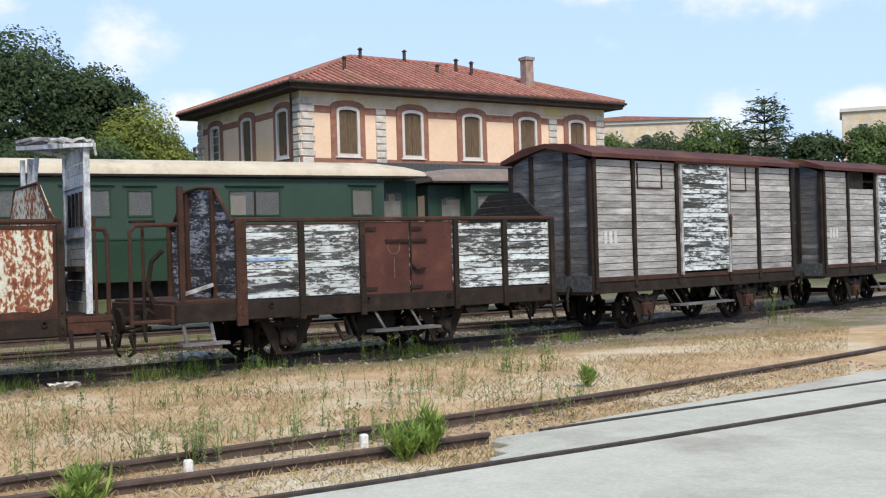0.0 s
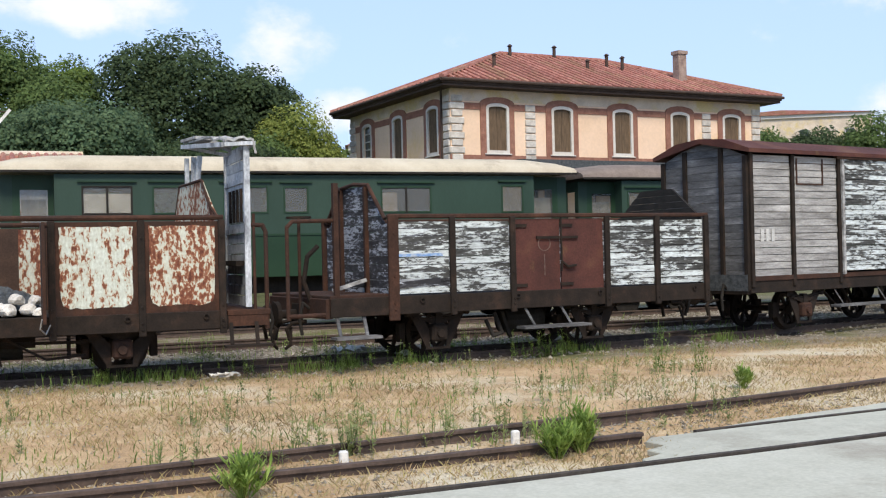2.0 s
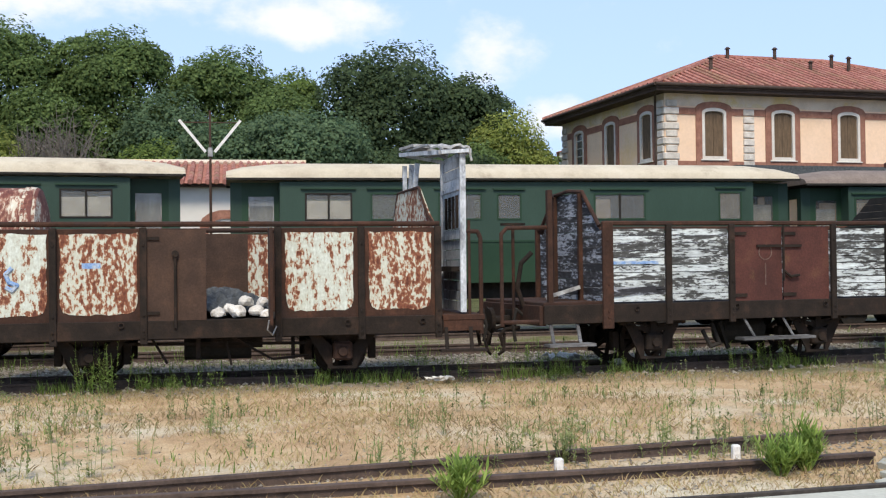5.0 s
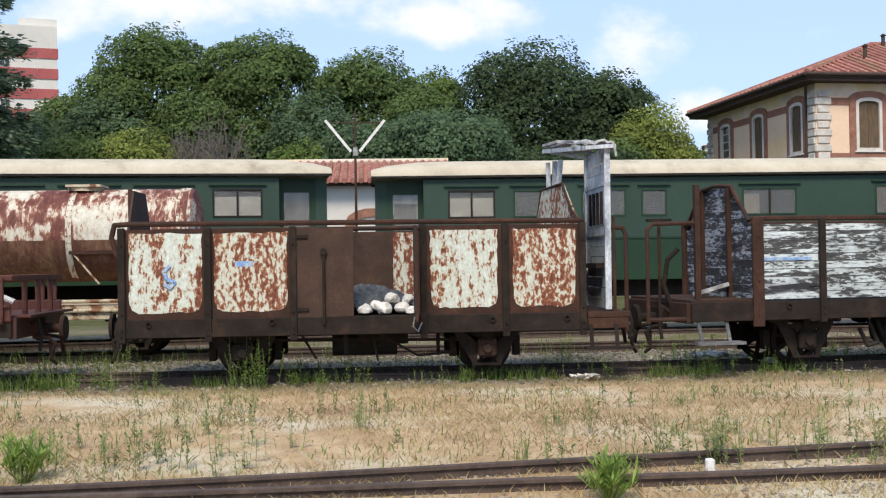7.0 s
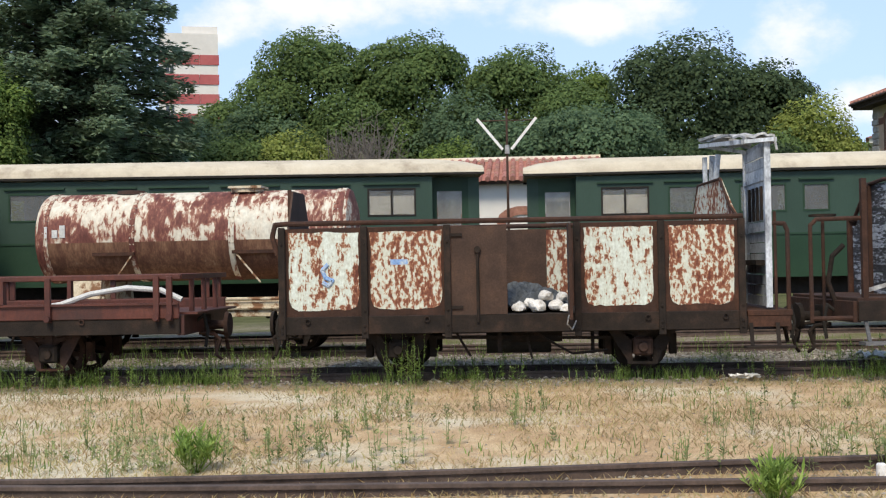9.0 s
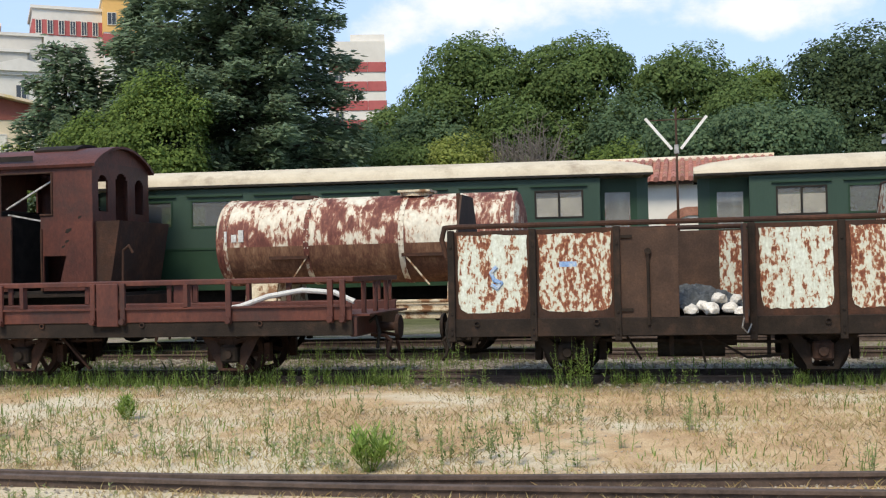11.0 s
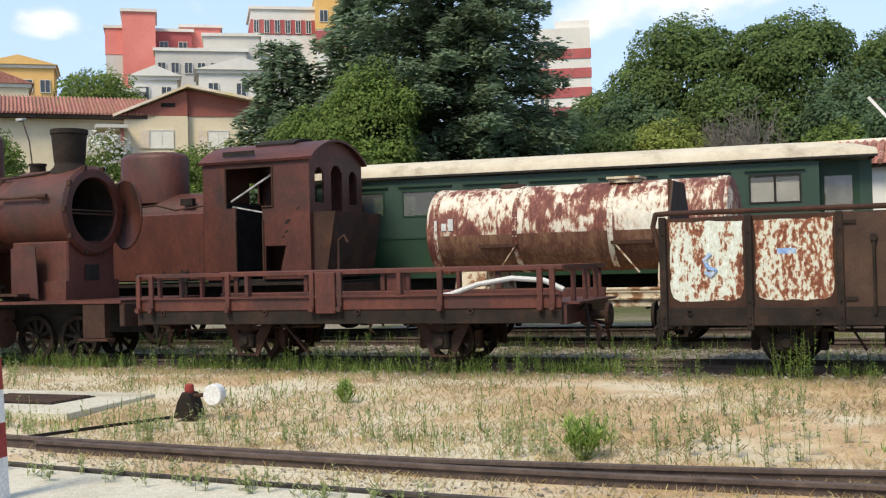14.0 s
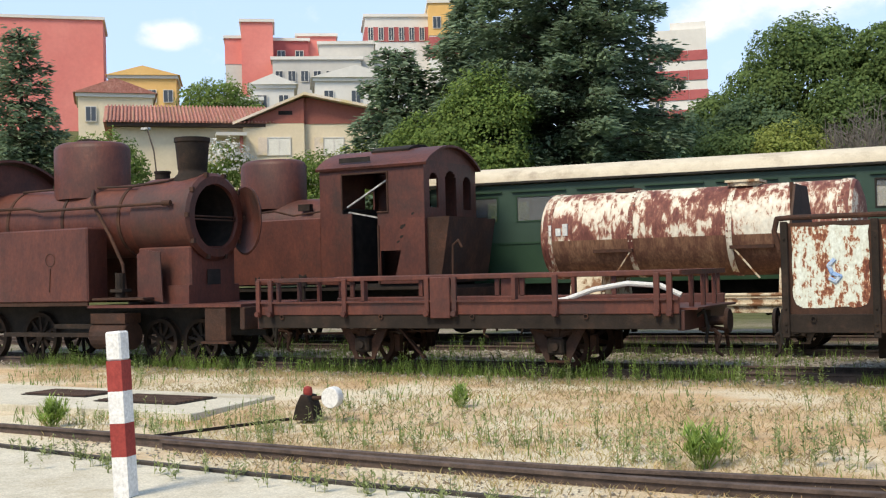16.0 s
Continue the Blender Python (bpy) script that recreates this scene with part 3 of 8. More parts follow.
TRACKS = [("wagon_track", lambda x: track_y(x), track_turn, -32, 44), ("middle_track", lambda x: 20.3, lambda x: 0.0, -32, 16), ("coach_track", third_y, lambda x: 0.0 if x > -1 else 6.9, -30, 40)]
sleeper_me = None
for tname, f, turn, xa, xb in TRACKS:
    tr = thing(tname, "rusty rails on old sleepers sunk in stony ballast", "railway track", kind="structure")
    xs = np.arange(xa, xb + 0.1, 1.0)
    for side in (-1, 1):
        part("rail", rail_mesh(offset_line(xs, f, side * GAUGE / 2, turn), 0.10), RAIL, tr)
    if sleeper_me is None:
        sleeper_me = mesh_of(box(B(), -0.11, 0.11, -0.85, 0.85, -0.1, -0.01, 0.012), "sleeper", SLEEPER)
    for i, x in enumerate(np.arange(xa, xb, 0.72)):
        x = float(x)
        piece("sleeper", sleeper_me, tr, pose(x, f(x), random.uniform(-0.012, 0.0), 0, 0, turn(x) + random.uniform(-2, 2)))


def slab(name, outline, z0, z1, mat, label, category):
    bm = prism(B(), outline, 'z', z0, z1)
    bmesh.ops.bevel(bm, geom=[e for e in bm.edges if all(v.co.z > z1 - 1e-4 for v in e.verts)], offset=0.008, segments=1, affect='EDGES')
    return tagged(new(name, mesh_of(bm, name, mat)), label, category, kind="structure")


def jag(x, s=0.05):
    return noise.noise(Vector((x * 2.3, 1.7, 0))) * s + noise.noise(Vector((x * 7.1, 4.2, 0))) * s * 0.5


left_edge = [(x, height_on(RAIL_C, x) - 0.06 + jag(x, 0.03)) for x in np.arange(-34, -3.2, 0.4)]
slab("pavement", [(float(x), float(y)) for x, y in left_edge] + [(-2.6, 6.3), (-2.0, 5.0), (1.19, 4.8), (1.19, -14), (-34, -14)], -0.12, 0.03, PAVE_WORN,
     "worn pale concrete pavement beside the rails, cracked at its edge", "pavement")
right_edge = [(x, height_on(RAIL_C, x) - 0.06) for x in np.arange(2.3, 34, 0.5)]
slab("pavement", [(float(x), float(y)) for x, y in right_edge] + [(34, -14), (1.2, -14), (1.2, 5.2)], -0.12, 0.032, CONCRETE, "smooth pale greenish concrete pavement", "pavement")
strip_low = [(x, height_on(RAIL_C, x) + 0.06) for x in np.arange(4.5, 34, 0.5)]
strip_high = [(x, height_on(RAIL_B, x) - 0.05) for x in np.arange(5.1, 34, 0.5)]
slab("pavement", [(float(x), float(y)) for x, y in strip_low + strip_high[::-1] + [(4.98, 7.95), (5.02, 7.72), (4.78, 7.6), (4.8, 7.42), (4.55, 7.3)]], -0.12, 0.03, CONCRETE, "pale concrete strip between sunk rails", "pavement")
over_low = [(x, height_on(RAIL_B, x) + 0.05) for x in np.arange(5.6, 34, 0.5)]
over_high = [(x, height_on(RAIL_B, x) + min(0.8, 0.08 + 0.1 * (x - 5.6)) + jag(x, 0.06)) for x in np.arange(5.9, 34, 0.5)]
slab("pavement", [(float(x), float(y)) for x, y in over_low + over_high[::-1]], -0.12, 0.026, CONCRETE, "ragged pale concrete margin beyond the sunk rail", "pavement")
slab("manhole_slab", [(-17, 9.75), (-8.65, 9.6), (-8.85, 11.4), (-17, 11.6)], -0.1, 0.075, PAVE_WORN, "pale concrete slab around two iron covers", "slab")
for gx0, gx1, gy0, gy1 in ((-12.4, -11.2, 10.5, 11.1), (-10.75, -9.4, 10.2, 10.95)):
    cover = thing("iron_cover", "rusty brown iron grating cover in the slab", "manhole cover", pose((gx0 + gx1) / 2, (gy0 + gy1) / 2, 0.075), group="iron covers")
    w, d = (gx1 - gx0) / 2, (gy1 - gy0) / 2
    part("frame", box(B(), -w, w, -d, d, 0.0, 0.012), RUST_DARK, cover)
    bar = mesh_of(box(B(), -w + 0.04, w - 0.04, -0.018, 0.018, 0.012, 0.026), "bar", RUST_BROWN)
    for k in range(9):
        piece("bar", bar, cover, pose(0, -d + 0.06 + k * (2 * d - 0.12) / 8, 0))


# ---- station house ----
def arch(x0, x1, z0, z1, rise, n=7):
    mid, half = (x0 + x1) / 2, (x1 - x0) / 2
    return [(x0, z0), (x1, z0)] + [(mid + half * math.cos(math.pi * i / n), z1 - rise + rise * math.sin(math.pi * i / n)) for i in range(n + 1)]


def ring_arch(bm, outer, inner, y0, y1):
    """A frame between two matching outlines in x and z, from y0 (front) to y1."""
    n = len(outer)
    loops = [[bm.verts.new((u, y, v)) for u, v in o] for o, y in ((outer, y0), (inner, y0), (inner, y1), (outer, y1))]
    for a in range(4):
        p, q = loops[a], loops[(a + 1) % 4]
        for i in range(n):
            bm.faces.new((p[i], p[(i + 1) % n], q[(i + 1) % n], q[i]))
    bmesh.ops.recalc_face_normals(bm, faces=bm.faces[:])
    return bm


def pierced(x0, x1, z0, z1, holes, y0, y1):
    """A wall in the x-z plane with square openings."""
    bm = B()
    xs = x0
    for a, b, c, d in sorted(holes):
        box(bm, xs, a, y0, y1, z0, z1)
        box(bm, a, b, y0, y1, z0, c)
        box(bm, a, b, y0, y1, d, z1)
        xs = b
    box(bm, xs, x1, y0, y1, z0, z1)
    bmesh.ops.remove_doubles(bm, verts=bm.verts[:], dist=0.0005)
    return bm


def station_window(house, m, z0=6.22, z1=8.22, w=0.94, glazed=False):
    """One upper window on a facade whose outside is -y in the matrix m."""
    h = w / 2
    win = new("window")
    win.parent, win.matrix_local = house, m
    part("brick_surround", ring_arch(B(), arch(-h - 0.42, h + 0.42, z0 - 0.42, z1 + 0.42, 0.28), arch(-h - 0.13, h + 0.13, z0 - 0.14, z1 + 0.14, 0.2), -0.06, 0.0), BRICK_BAND, win, "red-brown brick surround")
    part("frame", ring_arch(B(), arch(-h - 0.13, h + 0.13, z0 - 0.14, z1 + 0.14, 0.2), arch(-h, h, z0, z1, 0.12), -0.08, 0.16), WHITE_TRIM, win, "off-white stone trim")
    if glazed:
        part("pane", box(B(), -h, h, 0.06, 0.08, z0, z1), DARK_GLASS, win)
        for k in range(4):
            part("glazing_bar", box(B(), -h, h, 0.03, 0.06, z0 + 0.4 * (k + 1), z0 + 0.4 * (k + 1) + 0.05), WHITE_TRIM, win)
    else:
        for s in (-1, 1):
            part("shutter", box(B(), min(0.008 * s, s * h), max(0.008 * s, s * h), 0.03, 0.07, z0, z1 - 0.01), SHUTTER, win, "closed brown shutter leaf")
    part("window_sill", box(B(), -h - 0.22, h + 0.22, -0.13, 0.05, z0 - 0.2, z0 - 0.14, 0.012), WHITE_TRIM, win)


def make_station():
    L, W, H, EAVE_Z = 18.15, 11.3, 8.95, 8.95
    house = thing("station_house", "two-storey peach stucco station house with a terracotta hip roof", "house", pose(18.77, 46.24, 0, 0, 0, 6))
    WIN_X = (2.4, 5.9, 9.37, 12.87, 16.2)
    front_holes = [(x - 0.47, x + 0.47, 6.22, 8.22) for x in WIN_X]
    side_holes = [(y - 0.47, y + 0.47, 6.22, 8.22) for y in (1.65, 5.4, 9.1)]
    part("wall", pierced(0, L, -0.3, H, front_holes, 0, 0.4), STUCCO, house, "peach stucco front wall")
    part("wall", pierced(-W, -0.4, -0.3, H, [(-b, -a, c, d) for a, b, c, d in side_holes], 0, 0.4), STUCCO, house, "peach stucco side wall").matrix_local = pose(0, 0, 0, 0, 0, -90)
    part("wall", box(B(), L - 0.4, L, 0.4, W, -0.3, H), STUCCO, house)
    part("wall", box(B(), 0.4, L - 0.4, W - 0.4, W, -0.3, H), STUCCO, house)
    part("frieze", box(box(B(), -0.02, L + 0.02, -0.02, W + 0.02, 8.42, H), 0, 0.1, 0, 0.1, 8.5, 8.6), FRIEZE, house, "stained cream frieze under the eaves")
    part("brick_band", box(B(), -0.035, L + 0.035, -0.035, W + 0.035, 5.76, 6.0), BRICK_BAND, house)
    for stops, m in (([0.0, *WIN_X, L], pose(0, 0, 0)), ([-W, -9.1, -5.4, -1.65, 0.0], pose(0, 0, 0, 0, 0, -90))):
        for i, (a, b) in enumerate(zip(stops, stops[1:])):
            a, b = a + (0.7 if i else -0.03), b - (0.7 if i < len(stops) - 2 else -0.03)
            part("brick_band", box(B(), a, b, -0.035, 0.0, 8.04, 8.34), BRICK_BAND, house).matrix_local = m
    for x in WIN_X:
        station_window(house, pose(x, 0, 0))
    for y, glazed in ((1.65, False), (5.4, False), (9.1, True)):
        station_window(house, pose(0, y, 0, 0, 0, -90), glazed=glazed)
    # rusticated corner stones
    me = [mesh_of(box(B(), -w, w, -0.09, 0.05, 0.02, 0.31, 0.03), "quoin_stone", STONE) for w in (0.36, 0.27)]
    for qx in (0.32, 4.15, 14.55, L - 0.32):
        for k in range(26):
            if not (qx in (4.15, 14.55) and k * 0.33 > 8.0):
                piece("quoin_stone", me[k % 2] if qx < 1 or qx > 18 else me[1], house, pose(qx, 0, 0.1 + k * 0.33))
    for qy in (0.32, W - 0.32):
        for k in range(26):
            piece("quoin_stone", me[k % 2], house, pose(0, qy, 0.1 + k * 0.33, 0, 0, -90))
    # eaves, roof
    o = 0.8
    part("eave", box(box(B(), -o + 0.06, L + o - 0.06, -o + 0.06, W + o - 0.06, EAVE_Z, EAVE_Z + 0.12), -o, L + o, -o, W + o, EAVE_Z + 0.12, EAVE_Z + 0.26), EAVE, house, "dark projecting wooden eaves")
    gut = B()
    bent(gut, [(-o - 0.06, -o - 0.06, EAVE_Z + 0.26), (L + o + 0.06, -o - 0.06, EAVE_Z + 0.26)], 0.075)
    bent(gut, [(-o - 0.06, -o - 0.06, EAVE_Z + 0.26), (-o - 0.06, W + o, EAVE_Z + 0.26)], 0.075)
    bent(gut, [(-o + 0.1, -0.5, EAVE_Z + 0.2), (-0.12, 0.62, EAVE_Z - 0.35), (-0.12, 0.62, 0.2)], 0.055)
    part("gutter", gut, EAVE, house, "dark iron gutter and downpipe")
    roof = part("roof", B(), TILE, house, "weathered red terracotta tile roof")
    zr, z0, yc = 11.72, EAVE_Z + 0.28, W / 2
    xa, xb = yc + 0.3, L - yc - 0.3
    bm = B()
    c = [bm.verts.new(p) for p in ((-o, -o, z0), (L + o, -o, z0), (L + o, W + o, z0), (-o, W + o, z0), (xa, yc, zr), (xb, yc, zr))]
    for f in ((0, 1, 5, 4), (1, 2, 5), (2, 3, 4, 5), (3, 0, 4), (3, 2, 1, 0)):
        bm.faces.new([c[i] for i in f])
    bm.to_mesh(roof.data)
    bm.free()
    # rows of barrel tiles on the two slopes in view
    rows = []
    for face in ("front", "side"):
        width = (L + 2 * o) if face == "front" else (W + 2 * o)
        n = int(width / 0.42)
        for i in range(n):
            u = -o + (i + 0.5) * width / n
            if face == "front":
                lim = min(1.0, (u + o) / (xa + o), (L + o - u) / (L + o - xb))
                a, b = Vector((u, -o - 0.05, z0 + 0.03)), Vector((u, -o + (yc + o) * lim, z0 + (zr - z0) * lim + 0.03))
            else:
                lim = min(1.0, (u + o) / (yc + o), (W + o - u) / (yc + o))
                a, b = Vector((-o - 0.05, u, z0 + 0.03)), Vector((-o + (xa + o) * lim, u, z0 + (zr - z0) * lim + 0.03))
            if (b - a).length > 0.3:
                rows.append((a, b))
    for a, b in rows:
        part("roof_tile", rod(B(), a, b, 0.09, n=6), TILE, roof)
    ridge = B()
    for a, b in (((xa, yc, zr), (xb, yc, zr)), ((-o, -o, z0), (xa, yc, zr)), ((L + o, -o, z0), (xb, yc, zr)), ((-o, W + o, z0), (xa, yc, zr))):
        rod(ridge, Vector(a) + Vector((0, 0, 0.06)), Vector(b) + Vector((0, 0, 0.06)), 0.14, n=8)
    part("ridge_tiles", ridge, TILE, roof, "mortared terracotta ridge tiles")
    ch = box(B(), 14.2, 14.72, 1.55, 2.05, 9.7, 11.6, 0.02)
    box(ch, 14.15, 14.77, 1.5, 2.1, 11.6, 11.78)
    part("chimney", ch, CHIMNEY_BRICK, house, "tall pinkish grey chimney")
    for px, py, pz, hh in ((xa + 0.5, yc - 0.2, zr, 0.45), (xa + 3.2, yc - 0.2, zr, 0.55), (11.3, 3.8, 11.2, 0.5), (12.0, 3.4, 11.0, 0.55), (3.6, 2.2, 10.6, 0.4), (9.6, 3.1, 11.0, 0.2)):
        v = rod(B(), (px, py, pz - 0.2), (px, py, pz + hh), 0.09)
        rod(v, (px, py, pz + hh), (px, py, pz + hh + 0.1), 0.16, 0.05)
        part("vent_pipe", v, EAVE, roof)
    # canopy of the ground floor towards the tracks
    can = B()
    box(can, 1.0, L, -4.2, 0, 5.25, 5.45)
    box(can, 1.0, L, -4.3, -4.2, 5.1, 5.45)
    part("canopy", can, COAL, house, "dark lead-grey platform canopy")
    for k in range(6):
        part("canopy_post", rod(B(), (1.6 + k * 3.3, -3.9, -0.2), (1.6 + k * 3.3, -3.9, 5.25), 0.08), EAVE, house)


make_station()


# ---- coaches ----
def coach_window(coach, x, z0, z1, w, kind):
    h = w / 2
    win = new("window")
    win.parent, win.matrix_local = coach, pose(x, 0, 0)
    bm = B()
    for a, b, c, d in ((-h, -h + 0.035, z0, z1), (h - 0.035, h, z0, z1), (-h + 0.035, h - 0.035, z0, z0 + 0.035), (-h + 0.035, h - 0.035, z1 - 0.035, z1)):
        box(bm, a, b, -0.012, 0.05, c, d)
    part("frame", bm, BLACK if kind == "blind" else GREEN_LOW, win)
    if kind != "open":
        part("pane", box(B(), -h, h, 0.005, 0.013, z0, z1), COACH_PANE, win).visible_shadow = False
    if kind in ("open", "double", "blind"):
        part("mullion", box(B(), -0.02, 0.02, -0.015, 0.03, z0, z1), BLACK, win)
    # pale sheet for lowered blinds, and for a pale reflection painted in
    if kind in ("blind",):
        part("blind", box(B(), -h, h, 0.03, 0.04, z0, z0 + (z1 - z0) * 0.72), CURTAIN, win, "pale blind, also a painted window reflection")
    part("rain_strip", box(B(), -h - 0.08, h + 0.08, -0.05, 0.0, z1 + 0.07, z1 + 0.1), GREEN_LOW, win)


def glass_material(name, colour, alpha):
    m = bpy.data.materials.new(name)
    m.use_nodes = True
    ns, ls = m.node_tree.nodes, m.node_tree.links
    bsdf = ns["Principled BSDF"]
    bsdf.inputs["Base Color"].default_value = (*colour, 1)
    bsdf.inputs["Roughness"].default_value = 0.12
    nz = ns.new("ShaderNodeTexNoise")
    nz.inputs["Scale"].default_value = 2.2
    rg = ns.new("ShaderNodeMapRange")
    rg.inputs[3].default_value, rg.inputs[4].default_value = alpha - 0.15, alpha + 0.15
    ls.new(nz.outputs["Fac"], rg.inputs[0])
    ls.new(rg.outputs[0], bsdf.inputs["Alpha"])
    return m


COACH_PANE = glass_material("dusty_coach_glass", (0.16, 0.165, 0.16), 0.42)


def coach(m, length, windows, label, angled_left, angled_right, roof_mat=ROOF_CREAM, roof_label="dusty cream-painted arched roof"):
    """A railcar trailer: near side in the plane y = 0, from x = 0 to its length, with recessed end doors."""
    W, Z0, Z1, ZT = 2.3, 1.2, 3.34, 3.8
    c = thing("passenger_coach", label, "train coach", m, group="green coaches")
    e = 1.05                                   # length of the tapered end
    la, lb = (e if angled_left else 0.0), (e if angled_right else 0.0)
    holes = sorted((x - w / 2, x + w / 2, z0, z1) for x, z0, z1, w, k in windows)
    for side_y, name in ((0.0, "side_wall"), (W - 0.06, "side_wall")):
        bm = B()
        xs = la
        for h0, h1, z0, z1 in holes:
            if h0 < la or h1 > length - lb:
                continue
            box(bm, xs, h0, side_y, side_y + 0.06, 2.08, Z1)
            box(bm, h0, h1, side_y, side_y + 0.06, 2.08, z0)
            box(bm, h0, h1, side_y, side_y + 0.06, z1, Z1)
            xs = h1
        box(bm, xs, length - lb, side_y, side_y + 0.06, 2.08, Z1)
        bmesh.ops.remove_doubles(bm, verts=bm.verts[:], dist=0.0005)
        part(name, bm, GREEN_COACH, c)
        part("lower_panel", box(B(), la, length - lb, side_y - (0.004 if side_y == 0 else 0), side_y + 0.064, Z0, 2.08), GREEN_LOW, c, "darker green lower side")
    part("waist_rail", box(B(), la, length - lb, -0.022, -0.004, 2.06, 2.1), GREEN_LOW, c)
    for flag, x_in, x_out in ((angled_left, e, 0.0), (angled_right, length - e, length)):
        if not flag:
            continue
        s = 1 if x_out > x_in else -1
        inset = 0.32
        d0, d1 = x_in + s * 0.02, x_in + s * 0.82
        end = B()
        box(end, min(d1, x_out), max(d1, x_out), inset, inset + 0.05, Z0, Z1)
        box(end, min(d1, x_out), max(d1, x_out), W - inset - 0.05, W - inset, Z0, Z1)
        box(end, min(x_in, x_in + s * 0.05), max(x_in, x_in + s * 0.05), 0.0, inset, Z0, Z1)
        for ya, yb, za, zb in ((inset + 0.05, W - inset - 0.05, Z0, 2.35), (inset + 0.05, W - inset - 0.05, 3.1, Z1), (inset + 0.05, 0.5, 2.35, 3.1), (0.95, 1.35, 2.35, 3.1), (1.8, W - inset - 0.05, 2.35, 3.1)):
            box(end, x_out - (0.05 if s > 0 else 0), x_out + (0 if s > 0 else 0.05), ya, yb, za, zb)
        part("end_wall", end, GREEN_COACH, c)
        door = B()
        box(door, min(d0, d1), max(d0, d1), inset, inset + 0.04, Z0, 2.3)
        box(door, min(d0, d1), max(d0, d1), inset, inset + 0.04, 3.05, Z1)
        a, b = min(d0, d1), max(d0, d1)
        box(door, a, a + 0.14, inset, inset + 0.04, 2.3, 3.05)
        box(door, b - 0.14, b, inset, inset + 0.04, 2.3, 3.05)
        dr = part("door", door, GREEN_LOW, c, "dark green recessed entrance door")
        part("pane", box(B(), a + 0.14, b - 0.14, inset + 0.015, inset + 0.022, 2.3, 3.05), COACH_PANE, dr)
        part("blind", box(B(), a + 0.16, b - 0.16, inset + 0.05, inset + 0.06, 2.3, 2.86), CURTAIN, dr, "pale blind")
    for x, z0, z1, w, k in windows:
        coach_window(c, x, z0, z1, w, k)
    # arched roof with lowered ends
    bm = B()
    rings = []
    stations = [(-0.08, 0.55), (0.25, 0.78), (0.9, 0.96), (1.5, 1.0)] if angled_left else [(-0.05, 1.0)]
    stations += [(length - 1.5, 1.0), (length - 0.9, 0.96), (length - 0.25, 0.78), (length + 0.08, 0.55)] if angled_right else [(length + 0.05, 1.0)]
    for x, k in stations:
        ring = [bm.verts.new((x, -0.09 + (W + 0.18) * (0.5 - 0.5 * math.cos(math.pi * i / 14)), Z1 + 0.06 + (ZT - Z1 - 0.06) * k * math.sin(math.pi * i / 14) ** 0.75)) for i in range(15)]
        rings.append(ring)
    for a, b in zip(rings, rings[1:]):
        for i in range(14):
            bm.faces.new((a[i], a[i + 1], b[i + 1], b[i]))
    for r in (rings[0], rings[-1]):
        bm.faces.new(r)
    bmesh.ops.recalc_face_normals(bm, faces=bm.faces[:])
    roof = part("roof", bm, roof_mat, c, roof_label, smooth=True)
    g = B()
    for yy in (-0.12, W + 0.06):
        box(g, -0.08, length + 0.08, yy + 0.01, yy + 0.05, Z1 + 0.03, Z1 + 0.075)
    part("gutter", g, BLACK, roof)
    part("floor", box(B(), 0.1, length - 0.1, 0.08, W - 0.08, Z0, Z0 + 0.1), BLACK, c)
    fr = box(B(), 0.2, length - 0.2, 0.35, W - 0.35, 0.85, Z0)
    for bx in (2.2, length - 2.2):
        box(fr, bx - 1.0, bx + 1.0, 0.5, 0.65, 0.45, 0.75)
        box(fr, bx - 1.0, bx + 1.0, W - 0.65, W - 0.5, 0.45, 0.75)
    part("underframe", fr, BLACK, c)
    for bx in (2.2, length - 2.2):
        for dx in (-0.75, 0.75):
            for wy in (W / 2 - 0.5, W / 2 + 0.5):
                part("wheel", lathe(B(), [(0.06, -0.04), (0.36, -0.04), (0.36, 0.05), (0.06, 0.05)], (bx + dx, wy, 0.46), 'y', 18), BLACK, c)
    return c


# side windows: middle, lower edge, upper edge, width, kind
# the first window's pale sheet paints in a reflection on its glass
right_windows = [(2.0, 2.53, 3.11, 0.98, "blind"), (3.35, 2.53, 3.11, 0.95, "pane"), (4.78, 2.53, 3.11, 0.95, "pane"), (5.85, 2.53, 3.1, 0.54, "pane"), (8.33, 2.52, 3.1, 1.18, "double"), (10.9, 2.5, 3.13, 0.55, "pane")]
coach(pose(0.1, 23.3, 0), 12.45, right_windows, "green passenger coach with a cream roof and dusty windows", True, True)
left_windows = [(12.6 - 1.84, 2.53, 3.11, 1.0, "blind")] + [(12.6 - 1.84 - 1.45 * k, 2.53, 3.11, 1.05, "pane") for k in range(1, 7)]
coach(pose(-0.87 - 12.6 * math.cos(radians(6.9)), 23.3 - 12.6 * math.sin(radians(6.9)), 0.07, 0, 0, 6.9), 12.6, left_windows, "green passenger coach with a long cream roof behind the tank wagon", True, True)
coach(pose(12.9, 23.35, -0.1), 12.6, [(1.6 + 1.4 * k, 2.53, 3.1, 0.9, "pane") for k in range(7)], "green passenger coach half hidden behind the covered wagon", True, True, ROOF_BROWN, "stained brown-grey arched roof")


# ---- wagons ----
HALF = 1.15


def on_track(x):
    return pose(x, track_y(x), 0, 0, 0, track_turn(x))


SPOKES = {}


